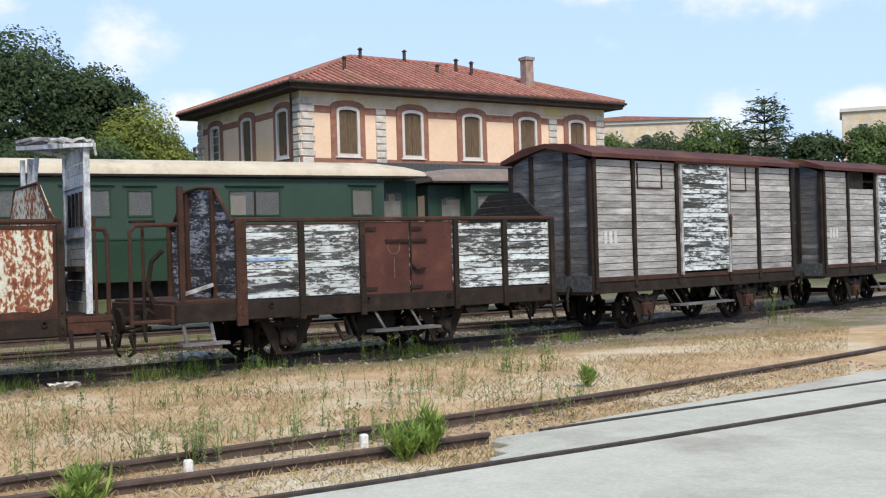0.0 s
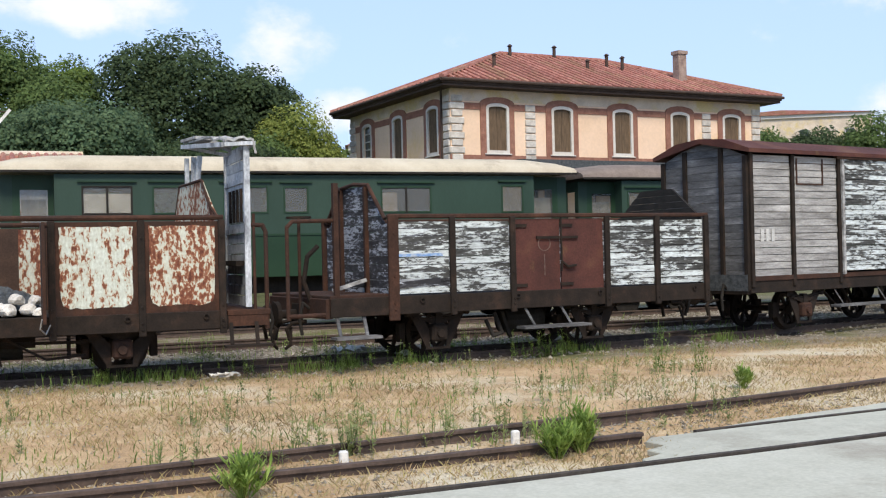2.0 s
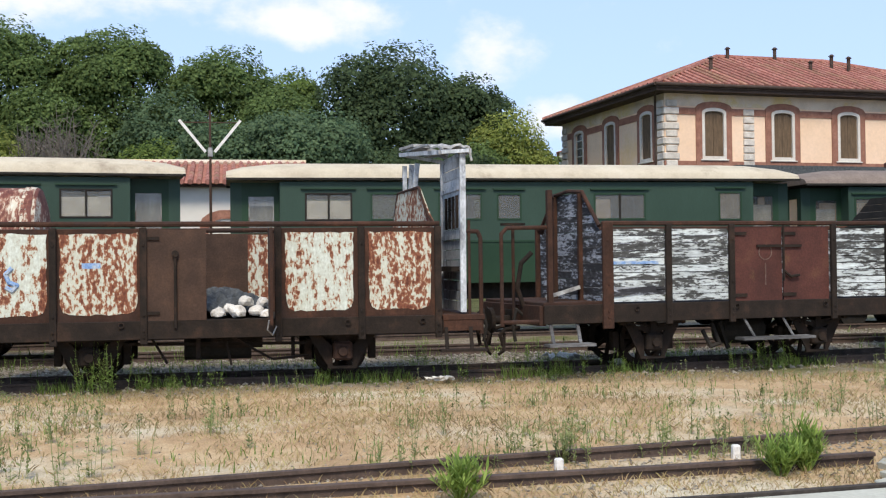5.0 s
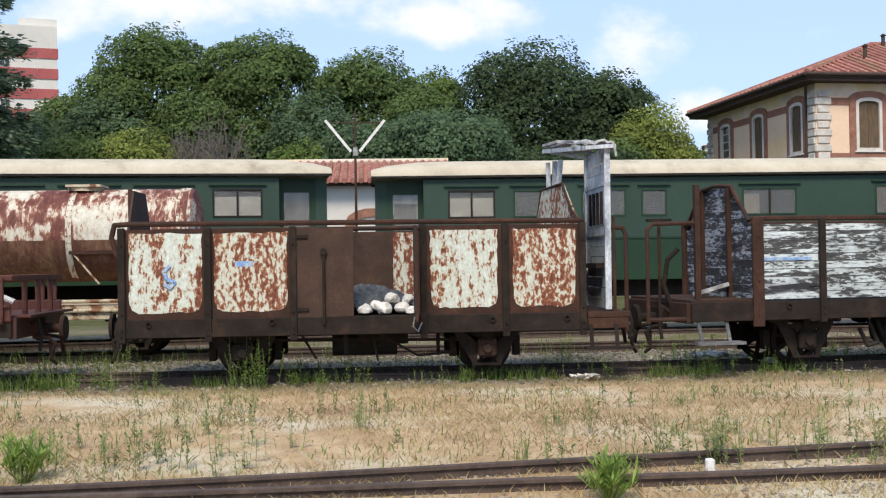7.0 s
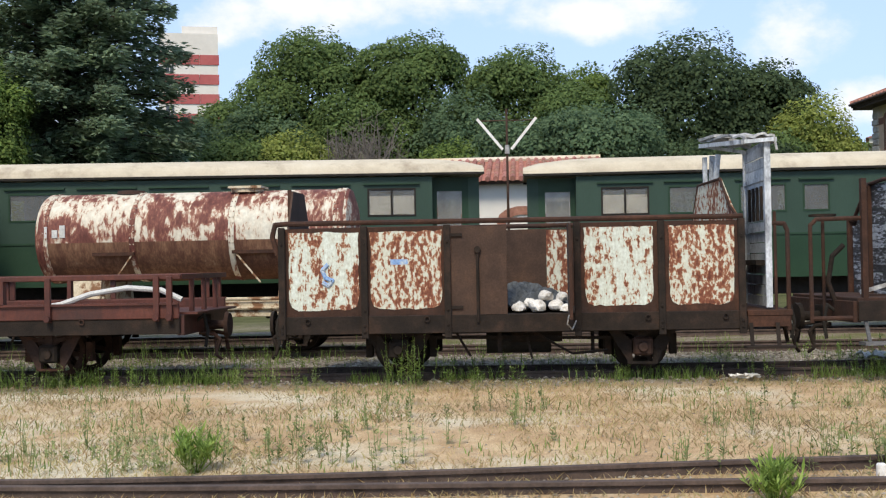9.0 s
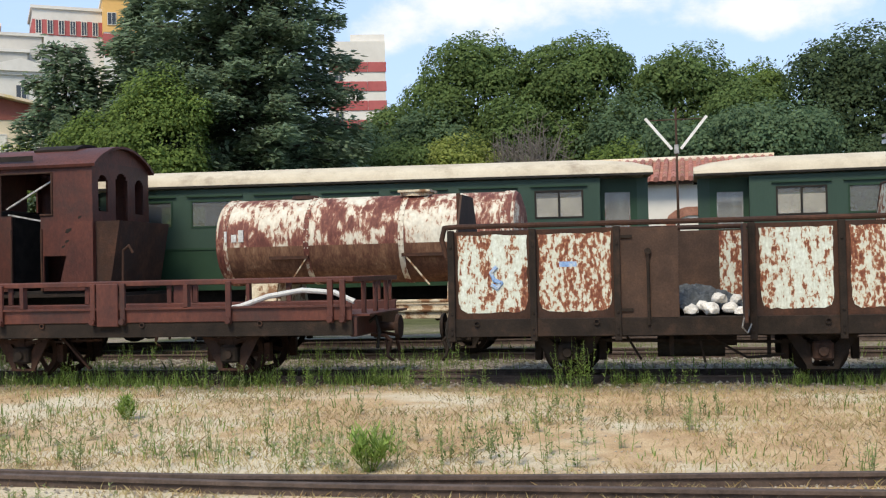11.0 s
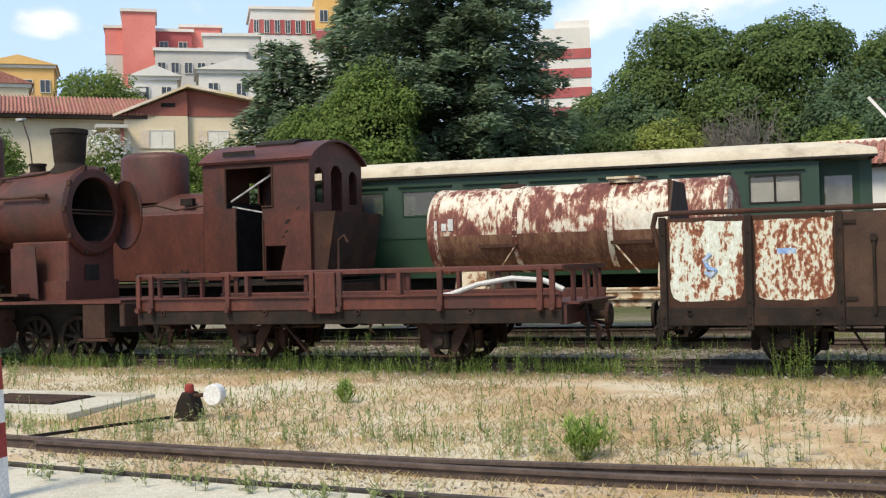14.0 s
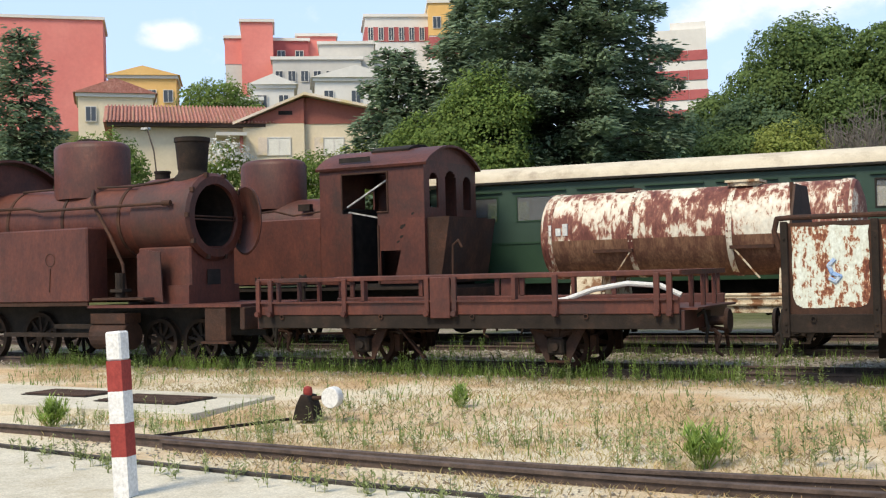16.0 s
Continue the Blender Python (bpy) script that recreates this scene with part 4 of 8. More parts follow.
def spoked_wheel(parent, x, y, r, mat=RUST_DARK, spokes=8, name="wheel", z=None):
    z = r + 0.10 if z is None else z
    w = part(name, lathe(B(), [(0.0, -0.07), (0.09, -0.07), (0.09, 0.07), (0.0, 0.07)], (x, y, z), 'y', 14), mat, parent)
    key = (round(r, 3), mat.name)
    if key not in SPOKES:
        SPOKES[key] = mesh_of(beam(B(), (0.07, 0, 0), (r - 0.06, 0, 0), 0.035, 0.06), "spoke", mat)
    for k in range(spokes):
        piece("spoke", SPOKES[key], w, pose(x, y, z, 0, 360 * k / spokes + 12, 0))
    s = -1 if y < 0 else 1
    part("tyre", lathe(B(), [(r - 0.075, -0.05), (r, -0.05), (r, 0.05), (r + 0.025, 0.05 * 1.2), (r - 0.075, 0.06), (r - 0.075, -0.05)] if s < 0 else
                       [(r - 0.075, -0.06), (r + 0.025, -0.06), (r, -0.05), (r, 0.05), (r - 0.075, 0.05), (r - 0.075, -0.06)], (x, y, z), 'y', 28), mat, w)
    return w


def running_gear(t, x, mat=RUST_DARK, spokes=8, boxmat=None, r=0.36, sole=0.68):
    """One axle: wheels, axle boxes in their guards, leaf springs."""
    for s in (-1, 1):
        spoked_wheel(t, x, s * 0.5, r, mat, spokes)
        y = s * 0.86
        part("guard_tie", box(B(), x - 0.2, x + 0.2, y - 0.02, y + 0.02, 0.215, 0.25), mat, t)
        for e in (-1, 1):
            part("axle_guard", prism(B(), [(x + e * 0.46, sole), (x + e * 0.19, 0.24), (x + e * 0.13, 0.24), (x + e * 0.14, 0.52), (x + e * 0.3, sole)], 'y', y - 0.014, y + 0.014), mat, t)
            part("brake_block", box(B(), x + e * 0.44 - 0.05, x + e * 0.44 + 0.05, y * 0.62 - 0.06, y * 0.62 + 0.06, 0.32, 0.6, 0.01), mat, t)
        ab = box(B(), x - 0.13, x + 0.13, y - 0.11, y + 0.1, 0.33, 0.58, 0.03)
        rod(ab, (x, y - s * -0.11, 0.45), (x, y + s * 0.15, 0.45), 0.07, 0.06, 10)
        part("axle_box", ab, boxmat or mat, t)
        sp = B()
        for k in range(5):
            L = 0.48 - k * 0.085
            zz = 0.72 - k * 0.026
            beam(sp, (x - L, y, zz + 0.03 * (k == 0)), (x, y, zz - 0.045), 0.08, 0.022)
            beam(sp, (x, y, zz - 0.045), (x + L, y, zz + 0.03 * (k == 0)), 0.08, 0.022)
        box(sp, x - 0.05, x + 0.05, y - 0.055, y + 0.055, 0.56, 0.74)
        for e in (-1, 1):
            rod(sp, (x + e * 0.48, y - 0.06, 0.74), (x + e * 0.48, y + 0.06, 0.74), 0.04, n=8)
        part("leaf_spring", sp, mat, t)
    part("axle", rod(B(), (x, -0.55, r + 0.1), (x, 0.55, r + 0.1), 0.055), mat, t)


def coupler(t, x, s, mat=RUST_DARK):
    """The single central buffer with its hook and hanging links."""
    b = rod(B(), (x, 0, 0.78), (x + s * 0.34, 0, 0.78), 0.075, 0.06, 12)
    rod(b, (x + s * 0.33, 0, 0.78), (x + s * 0.38, 0, 0.78), 0.19, 0.17, 20)
    box(b, min(x, x + s * 0.06), max(x, x + s * 0.06), -0.16, 0.16, 0.62, 0.94, 0.015)
    part("buffer", b, mat, t)
    h = bent(B(), [(x, -0.26, 0.68), (x + s * 0.22, -0.26, 0.66), (x + s * 0.3, -0.26, 0.58), (x + s * 0.25, -0.26, 0.42)], 0.028)
    bent(h, [(x + s * 0.22, -0.22, 0.6), (x + s * 0.26, -0.3, 0.36), (x + s * 0.32, -0.24, 0.3)], 0.022)
    part("coupling_hook", h, mat, t)
    part("coupling_hook", bent(B(), [(x, 0.26, 0.68), (x + s * 0.24, 0.26, 0.64), (x + s * 0.28, 0.26, 0.4)], 0.028), mat, t)
    part("brake_hose", bent(B(), [(x, -0.5, 0.84), (x + s * 0.15, -0.52, 0.95), (x + s * 0.2, -0.52, 0.72), (x + s * 0.16, -0.5, 0.5)], 0.024), BLACK, t)


def underframe(t, x0, x1, z0, z1, mat, beam_mat=None, half=HALF):
    for s in (-1, 1):
        part("sole_bar", box(B(), x0, x1, s * (half - 0.02) - 0.05, s * (half - 0.02) + 0.05, z0, z1, 0.008), mat, t)
    part("floor", box(B(), x0 + 0.01, x1 - 0.01, -half + 0.08, half - 0.08, z1 - 0.07, z1), mat, t)
    inner = B()
    for y in (-0.3, 0.3):
        box(inner, x0 + 0.02, x1 - 0.02, y - 0.04, y + 0.04, z0 + 0.02, z1 - 0.07)
    part("inner_beam", inner, BLACK, t)
    for x in (x0, x1):
        part("headstock", box(B(), x - 0.05, x + 0.05, -half + 0.02, half - 0.02, z0 - 0.02, z1 - 0.004, 0.008), beam_mat or mat, t)


def tie_ring(t, x, z, mat=RUST_DARK):
    part("tie_ring", lathe(B(), [(0.028, -0.008), (0.04, -0.008), (0.04, 0.008), (0.028, 0.008), (0.028, -0.008)], (x, -HALF - 0.05, z), 'y', 10), mat, t)


def planks(parent, x0, x1, z0, z1, rows, mat, y, thick=0.035, along='x', missing=(), gap=0.012, warp=0.006, alts=()):
    """Horizontal boards, each one a piece, on shared meshes."""
    h = (z1 - z0) / rows
    L = x1 - x0
    me = mesh_of(box(B(), -L / 2, L / 2, -thick / 2, thick / 2, gap / 2, h - gap / 2), "plank", mat)
    other = mesh_of(box(B(), -L / 2, L / 2, -thick / 2, thick / 2, gap / 2, h - gap / 2), "plank", alts[0]) if alts else None
    for k in range(rows):
        if k in missing:
            continue
        dy = random.uniform(-warp, warp)
        use = other if alts and k in alts[1] else me
        m = pose((x0 + x1) / 2, y + dy, z0 + k * h) if along == 'x' else pose(y + dy, (x0 + x1) / 2, z0 + k * h, 0, 0, 90)
        piece("plank", use, parent, m)


def peaked(w0, w1, z0, z1, zp):
    """Outline of an end wall with a raised middle."""
    return [(-HALF + 0.03, z0), (HALF - 0.03, z0), (HALF - 0.03, z1), (w0, z1), (w1, zp), (-w1, zp), (-w0, z1), (-HALF + 0.03, z1)]


def end_wall_planks(t, x, z0, z1, zp, w0, w1, mat, rows, thick=0.04, side=HALF):
    """Boards across an end, shorter in the raised middle."""
    h = (zp - z0) / rows
    for k in range(rows):
        a, b = z0 + k * h, z0 + (k + 1) * h - 0.006
        mid = (a + b) / 2
        half = side - 0.06 if mid < z1 else w0 + (w1 - w0) * (mid - z1) / max(0.01, zp - z1)
        if mid < z1:
            part("plank", box(B(), x - thick / 2, x + thick / 2, -half, half, a, b), mat, t)
        else:
            lo, hi = (w0 + (w1 - w0) * (max(z, z1) - z1) / max(0.01, zp - z1) for z in (a, b))
            part("plank", prism(B(), [(-lo, a), (lo, a), (hi, b), (-hi, b)], 'x', x - thick / 2, x + thick / 2), mat, t)


def ragged(x0, x1, z0, z1, corner, n=9):
    """An outline with worn wavy edges, its two lower corners rounded."""
    out = []
    for i in range(n + 1):
        out.append((x0 + corner + (x1 - x0 - 2 * corner) * i / n, z0 + random.uniform(-0.012, 0.016)))
    out.append((x1 - corner * 0.35, z0 + corner * 0.3))
    out += [(x1 - random.uniform(0, 0.022), z0 + corner + (z1 - z0 - corner) * i / n) for i in range(n)]
    out += [(x1 - (x1 - x0) * i / n, z1 + random.uniform(-0.02, 0.008)) for i in range(n + 1)]
    out += [(x0 + random.uniform(0, 0.022), z1 - (z1 - z0 - corner) * i / n) for i in range(1, n + 1)]
    out.append((x0 + corner * 0.35, z0 + corner * 0.3))
    return out


def steel_gondola():
    """The open wagon with flaking steel panels, open door and a ruined guard's cabin."""
    t = thing("open_wagon", "open steel goods wagon, white paint flaking to rust, door ajar", "goods wagon", on_track(0.0))
    xa, xb, zf, zt = -3.27, 2.85, 0.92, 2.1
    underframe(t, xa, xb, 0.68, zf, RUST_DARK)
    for x in (-1.72, 1.55):
        running_gear(t, x, RUST_DARK, boxmat=RUST if x > 0 else None)
    coupler(t, xa, -1)
    bays = [(-3.19, -2.17), (-2.09, -1.06), (0.75, 1.72), (1.85, 2.77)]
    for x0, x1 in bays:
        pn = box(B(), x0 - 0.04, x1 + 0.04, -HALF, -HALF + 0.012, zf, zt)
        part("side_panel", pn, RUST, t, "rust-brown steel side sheet")
        part("painted_field", prism(B(), ragged(x0 + 0.03, x1 - 0.03, zf + 0.09, zt - 0.05, 0.13), 'y', -HALF - 0.004, -HALF - 0.001), PEEL_WORN if x0 in (-2.09, 1.85) else PEEL_SHEET, t,
             "white paint field flaking to rust")
    for x0, x1 in ((-3.19, -2.17), (-2.09, -1.06), (-1.0, 0.65), (0.75, 1.72), (1.85, 2.77)):
        part("far_side_panel", box(B(), x0 - 0.04, x1 + 0.04, HALF - 0.012, HALF, zf, zt), RUST_BROWN if x0 == -1.0 else RUST, t)
    part("far_painted_field", box(B(), 0.34, 0.66, HALF - 0.016, HALF - 0.013, zf + 0.1, zt - 0.02), PEEL_WORN, t)
    part("far_painted_field", box(B(), 0.8, 1.66, HALF - 0.016, HALF - 0.013, zf + 0.1, zt - 0.04), PEEL_SHEET, t)
    for x in (-3.24, -2.13, -1.02, 0.69, 1.785, 2.82):
        for s in (-1, 1):
            p = box(B(), x - 0.045, x + 0.045, s * HALF - (0.06 if s < 0 else 0), s * HALF + (0.06 if s > 0 else 0), 0.62, zt + 0.02, 0.008)
            for zz in (0.72, 0.8, 1.0, 1.9):
                rod(p, (x, s * HALF + s * 0.05, zz), (x, s * HALF + s * 0.08, zz), 0.018, n=6)
            part("post", p, RUST_DARK, t)
    rim = bent(B(), [(xa - 0.03, -HALF, 1.75), (xa - 0.1, -HALF, 2.0), (xa - 0.06, -HALF, 2.16), (xa + 0.1, -HALF, 2.17), (xb, -HALF, 2.15)], 0.035)
    part("rim_tube", rim, RUST, t, "rusty tube along the top edge")
    part("far_rim", rod(B(), (xa, HALF, 2.15), (xb, HALF, 2.15), 0.035), RUST, t)
    # closed leaf and the leaf that stands open
    leaf = box(B(), -0.97, -0.23, -HALF - 0.02, -HALF, zf - 0.02, zt - 0.01)
    d = part("door", leaf, RUST_BROWN, t, "brown closed door leaf")
    bar = bent(B(), [(-0.62, -HALF - 0.045, zf - 0.1), (-0.62, -HALF - 0.045, 1.78)], 0.02)
    rod(bar, (-0.62, -HALF - 0.03, 1.78), (-0.62, -HALF - 0.075, 1.78), 0.045, n=10)
    part("latch_bar", bar, RUST_DARK, d)
    part("overlap_sheet", box(B(), -0.58, -0.235, -HALF - 0.032, -HALF - 0.022, zf, 1.72), RUST_BROWN, d)
    for zz in (1.02, 1.98):
        part("hinge", box(B(), -1.06, -0.82, -HALF - 0.045, -HALF - 0.022, zz - 0.02, zz + 0.02), RUST_DARK, d)
    o = box(B(), 0.56, 0.6, -HALF - 0.6, -HALF - 0.02, zf - 0.06, zt - 0.01)
    od = part("door", o, RUST, t, "rusty door leaf swung outwards")
    part("chain", bent(B(), [(0.55, -HALF - 0.58, zf), (0.53, -HALF - 0.5, zf - 0.12), (0.6, -HALF - 0.3, zf - 0.2), (0.66, -HALF - 0.1, zf - 0.1)], 0.01, 5), LEAD, od)
    # ends, each with a raised middle; the platform end is bent out of square
    part("end_wall", prism(B(), peaked(0.75, 0.4, zf, zt, 2.66), 'x', xa + 0.015, xa + 0.045), RUST_BROWN, t, "peaked end wall")
    for y in (-0.4, 0.4):
        part("end_stay", beam(B(), (xa - 0.01, y, zf), (xa - 0.01, y, 2.68), 0.05, 0.05), RUST, t)
    part("end_wall", box(B(), xb - 0.04, xb - 0.01, -HALF + 0.03, HALF - 0.03, zf, zt), RUST, t)
    pk = part("end_peak", prism(B(), [(-1.05, 2.0), (1.0, 2.0), (1.0, 2.12), (0.7, 2.66), (-0.32, 2.7), (-0.75, 2.3), (-1.05, 2.1)], 'x', -0.012, 0.012), PEEL_WORN, t, "bent rusty peak of the end wall")
    pk.matrix_local = pose(xb - 0.17, 0, 0, 0, 0, 8.5)
    part("peak_edge", bent(B(), [(xb - 0.02, -1.05, 2.1), (xb - 0.09, -0.75, 2.3), (xb - 0.14, -0.32, 2.7), (xb - 0.28, 0.7, 2.67), (xb - 0.32, 1.0, 2.12)], 0.02, 6), RUST, t)
    for x, z in ((-2.9, 0.86), (-1.3, 0.87), (2.6, 0.85), (1.6, 0.85)):
        tie_ring(t, x, z)
    # brake gear below
    g = B()
    beam(g, (0.1, -0.8, 0.66), (0.62, -0.8, 0.36), 0.07, 0.03)
    beam(g, (0.62, -0.8, 0.36), (1.1, -0.8, 0.4), 0.06, 0.03)
    beam(g, (-0.35, -0.85, 0.68), (-0.35, -0.85, 0.4), 0.06, 0.03)
    beam(g, (0.0, -0.85, 0.68), (0.08, -0.85, 0.3), 0.05, 0.03)
    beam(g, (0.9, -0.7, 0.68), (0.9, -0.7, 0.35), 0.05, 0.03)
    box(g, -0.2, 0.5, -0.5, 0.4, 0.5, 0.66)
    beam(g, (-1.3, -0.75, 0.6), (1.2, -0.75, 0.56), 0.04, 0.04)
    beam(g, (-0.95, -0.8, 0.68), (-0.75, -0.8, 0.34), 0.06, 0.03)
    part("brake_rigging", g, RUST_DARK, t)
    part("brake_cylinder", rod(B(), (-0.55, -0.2, 0.52), (0.35, -0.2, 0.52), 0.19, n=16), BLACK, t)
    # guard's platform and cabin remains
    pf = box(B(), xb, xb + 0.62, -HALF + 0.02, HALF - 0.02, zf - 0.08, zf, 0.01)
    box(pf, xb, xb + 0.58, -HALF + 0.03, -HALF + 0.09, 0.7, zf - 0.08)
    part("platform", pf, RUST, t)
    ex = xb + 0.58
    coupler(t, ex, 1)
    st = B()
    for x in (xb + 0.08, xb + 0.42):
        beam(st, (x, -HALF + 0.02, 0.75), (x, -HALF - 0.06, 0.46), 0.05, 0.02)
    box(st, xb - 0.02, xb + 0.6, -HALF - 0.2, -HALF, 0.43, 0.46)
    part("step", st, RUST_DARK, t, "hanging wooden step")
    for y in (-HALF + 0.06, HALF - 0.06):
        part("hand_rail", bent(B(), [(ex, y, 0.65), (ex, y, 1.95), (ex - 0.04, y, 2.04), (ex - 0.2, y, 2.05)], 0.03), RUST, t)
        part("rail_post", rod(B(), (ex - 0.16, y, 0.9), (ex - 0.16, y, 2.2), 0.022), RUST, t)
    part("brake_spindle", rod(B(), (ex - 0.12, -0.5, 0.9), (ex - 0.12, -0.5, 2.3), 0.02), RUST, t)
    wall = xb + 0.34
    planks(t, -HALF + 0.1, 0.3, 0.95, 3.08, 15, CABIN_PAINT, wall, 0.025, along='y', warp=0.006, gap=0.012)
    for y, z1, w in ((-HALF + 0.06, 3.14, 0.08), (0.33, 3.1, 0.07)):
        part("cabin_post", beam(B(), (wall - 0.01, y, 0.95), (wall + 0.0, y, z1), 0.06, w), CABIN_PAINT, t)
    for z in (1.95, 2.62):
        part("cabin_rail", box(B(), wall - 0.035, wall - 0.014, -HALF + 0.1, 0.3, z, z + 0.06), CABIN_PAINT, t)
    for k in range(4):
        part("slat", box(B(), wall - 0.04, wall - 0.014, -HALF + 0.3 + 0.26 * k, -HALF + 0.38 + 0.26 * k, 2.1, 2.55), RUST_DARK, t)
    for x, y, tilt, z0 in ((xb - 0.15, 0.85, 0.0, 2.2), (xb - 0.08, 0.4, 0.05, 2.64), (xb - 0.1, 0.62, 0.02, 2.6)):
        part("cabin_post", beam(B(), (x, y, z0), (x + tilt, y, 3.1), 0.06, 0.07), CABIN_PAINT, t)
    corners = [Vector((xb - 0.18, 0.95, 3.28)), Vector((xb + 0.05, -1.1, 3.12)), Vector((wall + 0.08, -1.14, 3.14)), Vector((wall + 0.08, 0.5, 3.12))]
    rf = beam(B(), corners[0], corners[1], 0.08, 0.06)
    beam(rf, corners[2], corners[3], 0.08, 0.06)
    part("cabin_frame", rf, CABIN_PAINT, t)
    part("cabin_lintel", beam(B(), corners[1], corners[2], 0.1, 0.05), CABIN_PAINT, t)
    part("cabin_lintel", beam(B(), corners[3], corners[0], 0.1, 0.05), CABIN_PAINT, t)
    bm = B()
    n = 10
    top = []
    for j in range(n + 1):
        a, b = corners[0].lerp(corners[1], j / n), corners[3].lerp(corners[2], j / n)
        top.append([bm.verts.new(a.lerp(b, i / 6) + Vector((random.uniform(-0.02, 0.02), random.uniform(-0.02, 0.02), 0.05 + 0.04 * math.sin(math.pi * j / n) + random.uniform(-0.025, 0.03)))) for i in range(7)])
    for j in range(n):
        for i in range(6):
            if not (i in (2, 3) and 2 < j < 8) and not (i == 1 and j in (4, 5)):
                bm.faces.new((top[j][i], top[j][i + 1], top[j + 1][i + 1], top[j + 1][i]))
    r = bmesh.ops.extrude_face_region(bm, geom=bm.faces[:])
    bmesh.ops.translate(bm, verts=[v for v in r["geom"] if isinstance(v, bmesh.types.BMVert)], vec=(0, 0, 0.03))
    bmesh.ops.recalc_face_normals(bm, faces=bm.faces[:])
    part("cabin_roof", bm, LEAD, t, "torn grey cabin roof")
    part("roof_scrap", beam(B(), (xb - 0.16, 0.9, 3.36), (xb - 0.04, 0.3, 3.36), 0.14, 0.04), LEAD, t, "curled scrap of roofing")
    part("roof_scrap", beam(B(), (wall + 0.08, -1.14, 3.2), (wall + 0.12, -1.15, 3.0), 0.08, 0.03), LEAD, t, "hanging scrap of roofing")
    part("cabin_bench", box(B(), wall - 0.14, wall, -HALF + 0.2, 0.2, 1.5, 1.57), RUST_DARK, t)
    # blue paint marks
    q = bent(B(), [(-2.62, -HALF - 0.006, 1.62), (-2.7, -HALF - 0.006, 1.54), (-2.66, -HALF - 0.006, 1.44), (-2.56, -HALF - 0.006, 1.4), (-2.62, -HALF - 0.006, 1.33), (-2.7, -HALF - 0.006, 1.38)], 0.028, 6)
    part("paint_mark", q, BLUE, t, "blue sprayed squiggle")
    part("paint_mark", box(B(), -1.78, -1.55, -HALF - 0.007, -HALF - 0.0045, 1.6, 1.67), BLUE, t, "blue sprayed patch")
    return t


steel_gondola()


def rock(name, x, y, z, r, mat, label, seed):
    bm = B()
    bmesh.ops.create_icosphere(bm, subdivisions=2, radius=r)
    for v in bm.verts:
        k = 1 + 0.45 * noise.noise(v.co / r * 1.1 + Vector((seed, 0, 0))) + 0.12 * noise.noise(v.co / r * 3 + Vector((seed, 7, 0)))
        v.co = Vector((v.co.x * k * 1.1, v.co.y * k, max(-0.6 * r, v.co.z * k * 0.85)))
    ob = new(name, mesh_of(bm, name, mat))
    ob.matrix_world = pose(x, y, z, 0, 0, seed * 47)
    return tagged(ob, label, "rock", group="rocks in the wagon")


for i, (x, z, r, y) in enumerate(((-0.08, 0.08, 0.095, -1.0), (0.16, 0.085, 0.12, -0.98), (0.27, 0.22, 0.095, -0.86), (0.42, 0.09, 0.1, -0.9), (0.5, 0.2, 0.085, -0.78), (0.06, 0.12, 0.085, -0.8), (0.53, 0.06, 0.07, -1.06))):
    rock("white_rock", x, 16.05 + y, 0.92 + z, r, WHITE_STONE, "rough white limestone block lying in the wagon", i + 1)
bm = B()
N = 30
grid = [[bm.verts.new((-0.95 + 1.55 * i / N, 15.2 + 1.95 * j / N, 0.93 + 0.36 * math.sin(math.pi * min(1, (j + 1) / N)) ** 0.7 * math.sin(math.pi * (i + 1) / (N + 2)) ** 0.5 + random.uniform(-0.04, 0.05))) for i in range(N + 1)] for j in range(N + 1)]
for j in range(N):
    for i in range(N):
        bm.faces.new((grid[j][i], grid[j][i + 1], grid[j + 1][i + 1], grid[j + 1][i]))
tagged(new("gravel_heap", mesh_of(bm, "gravel_heap", COAL)), "heap of dark grey gravel inside the open wagon", "gravel", kind="stuff")


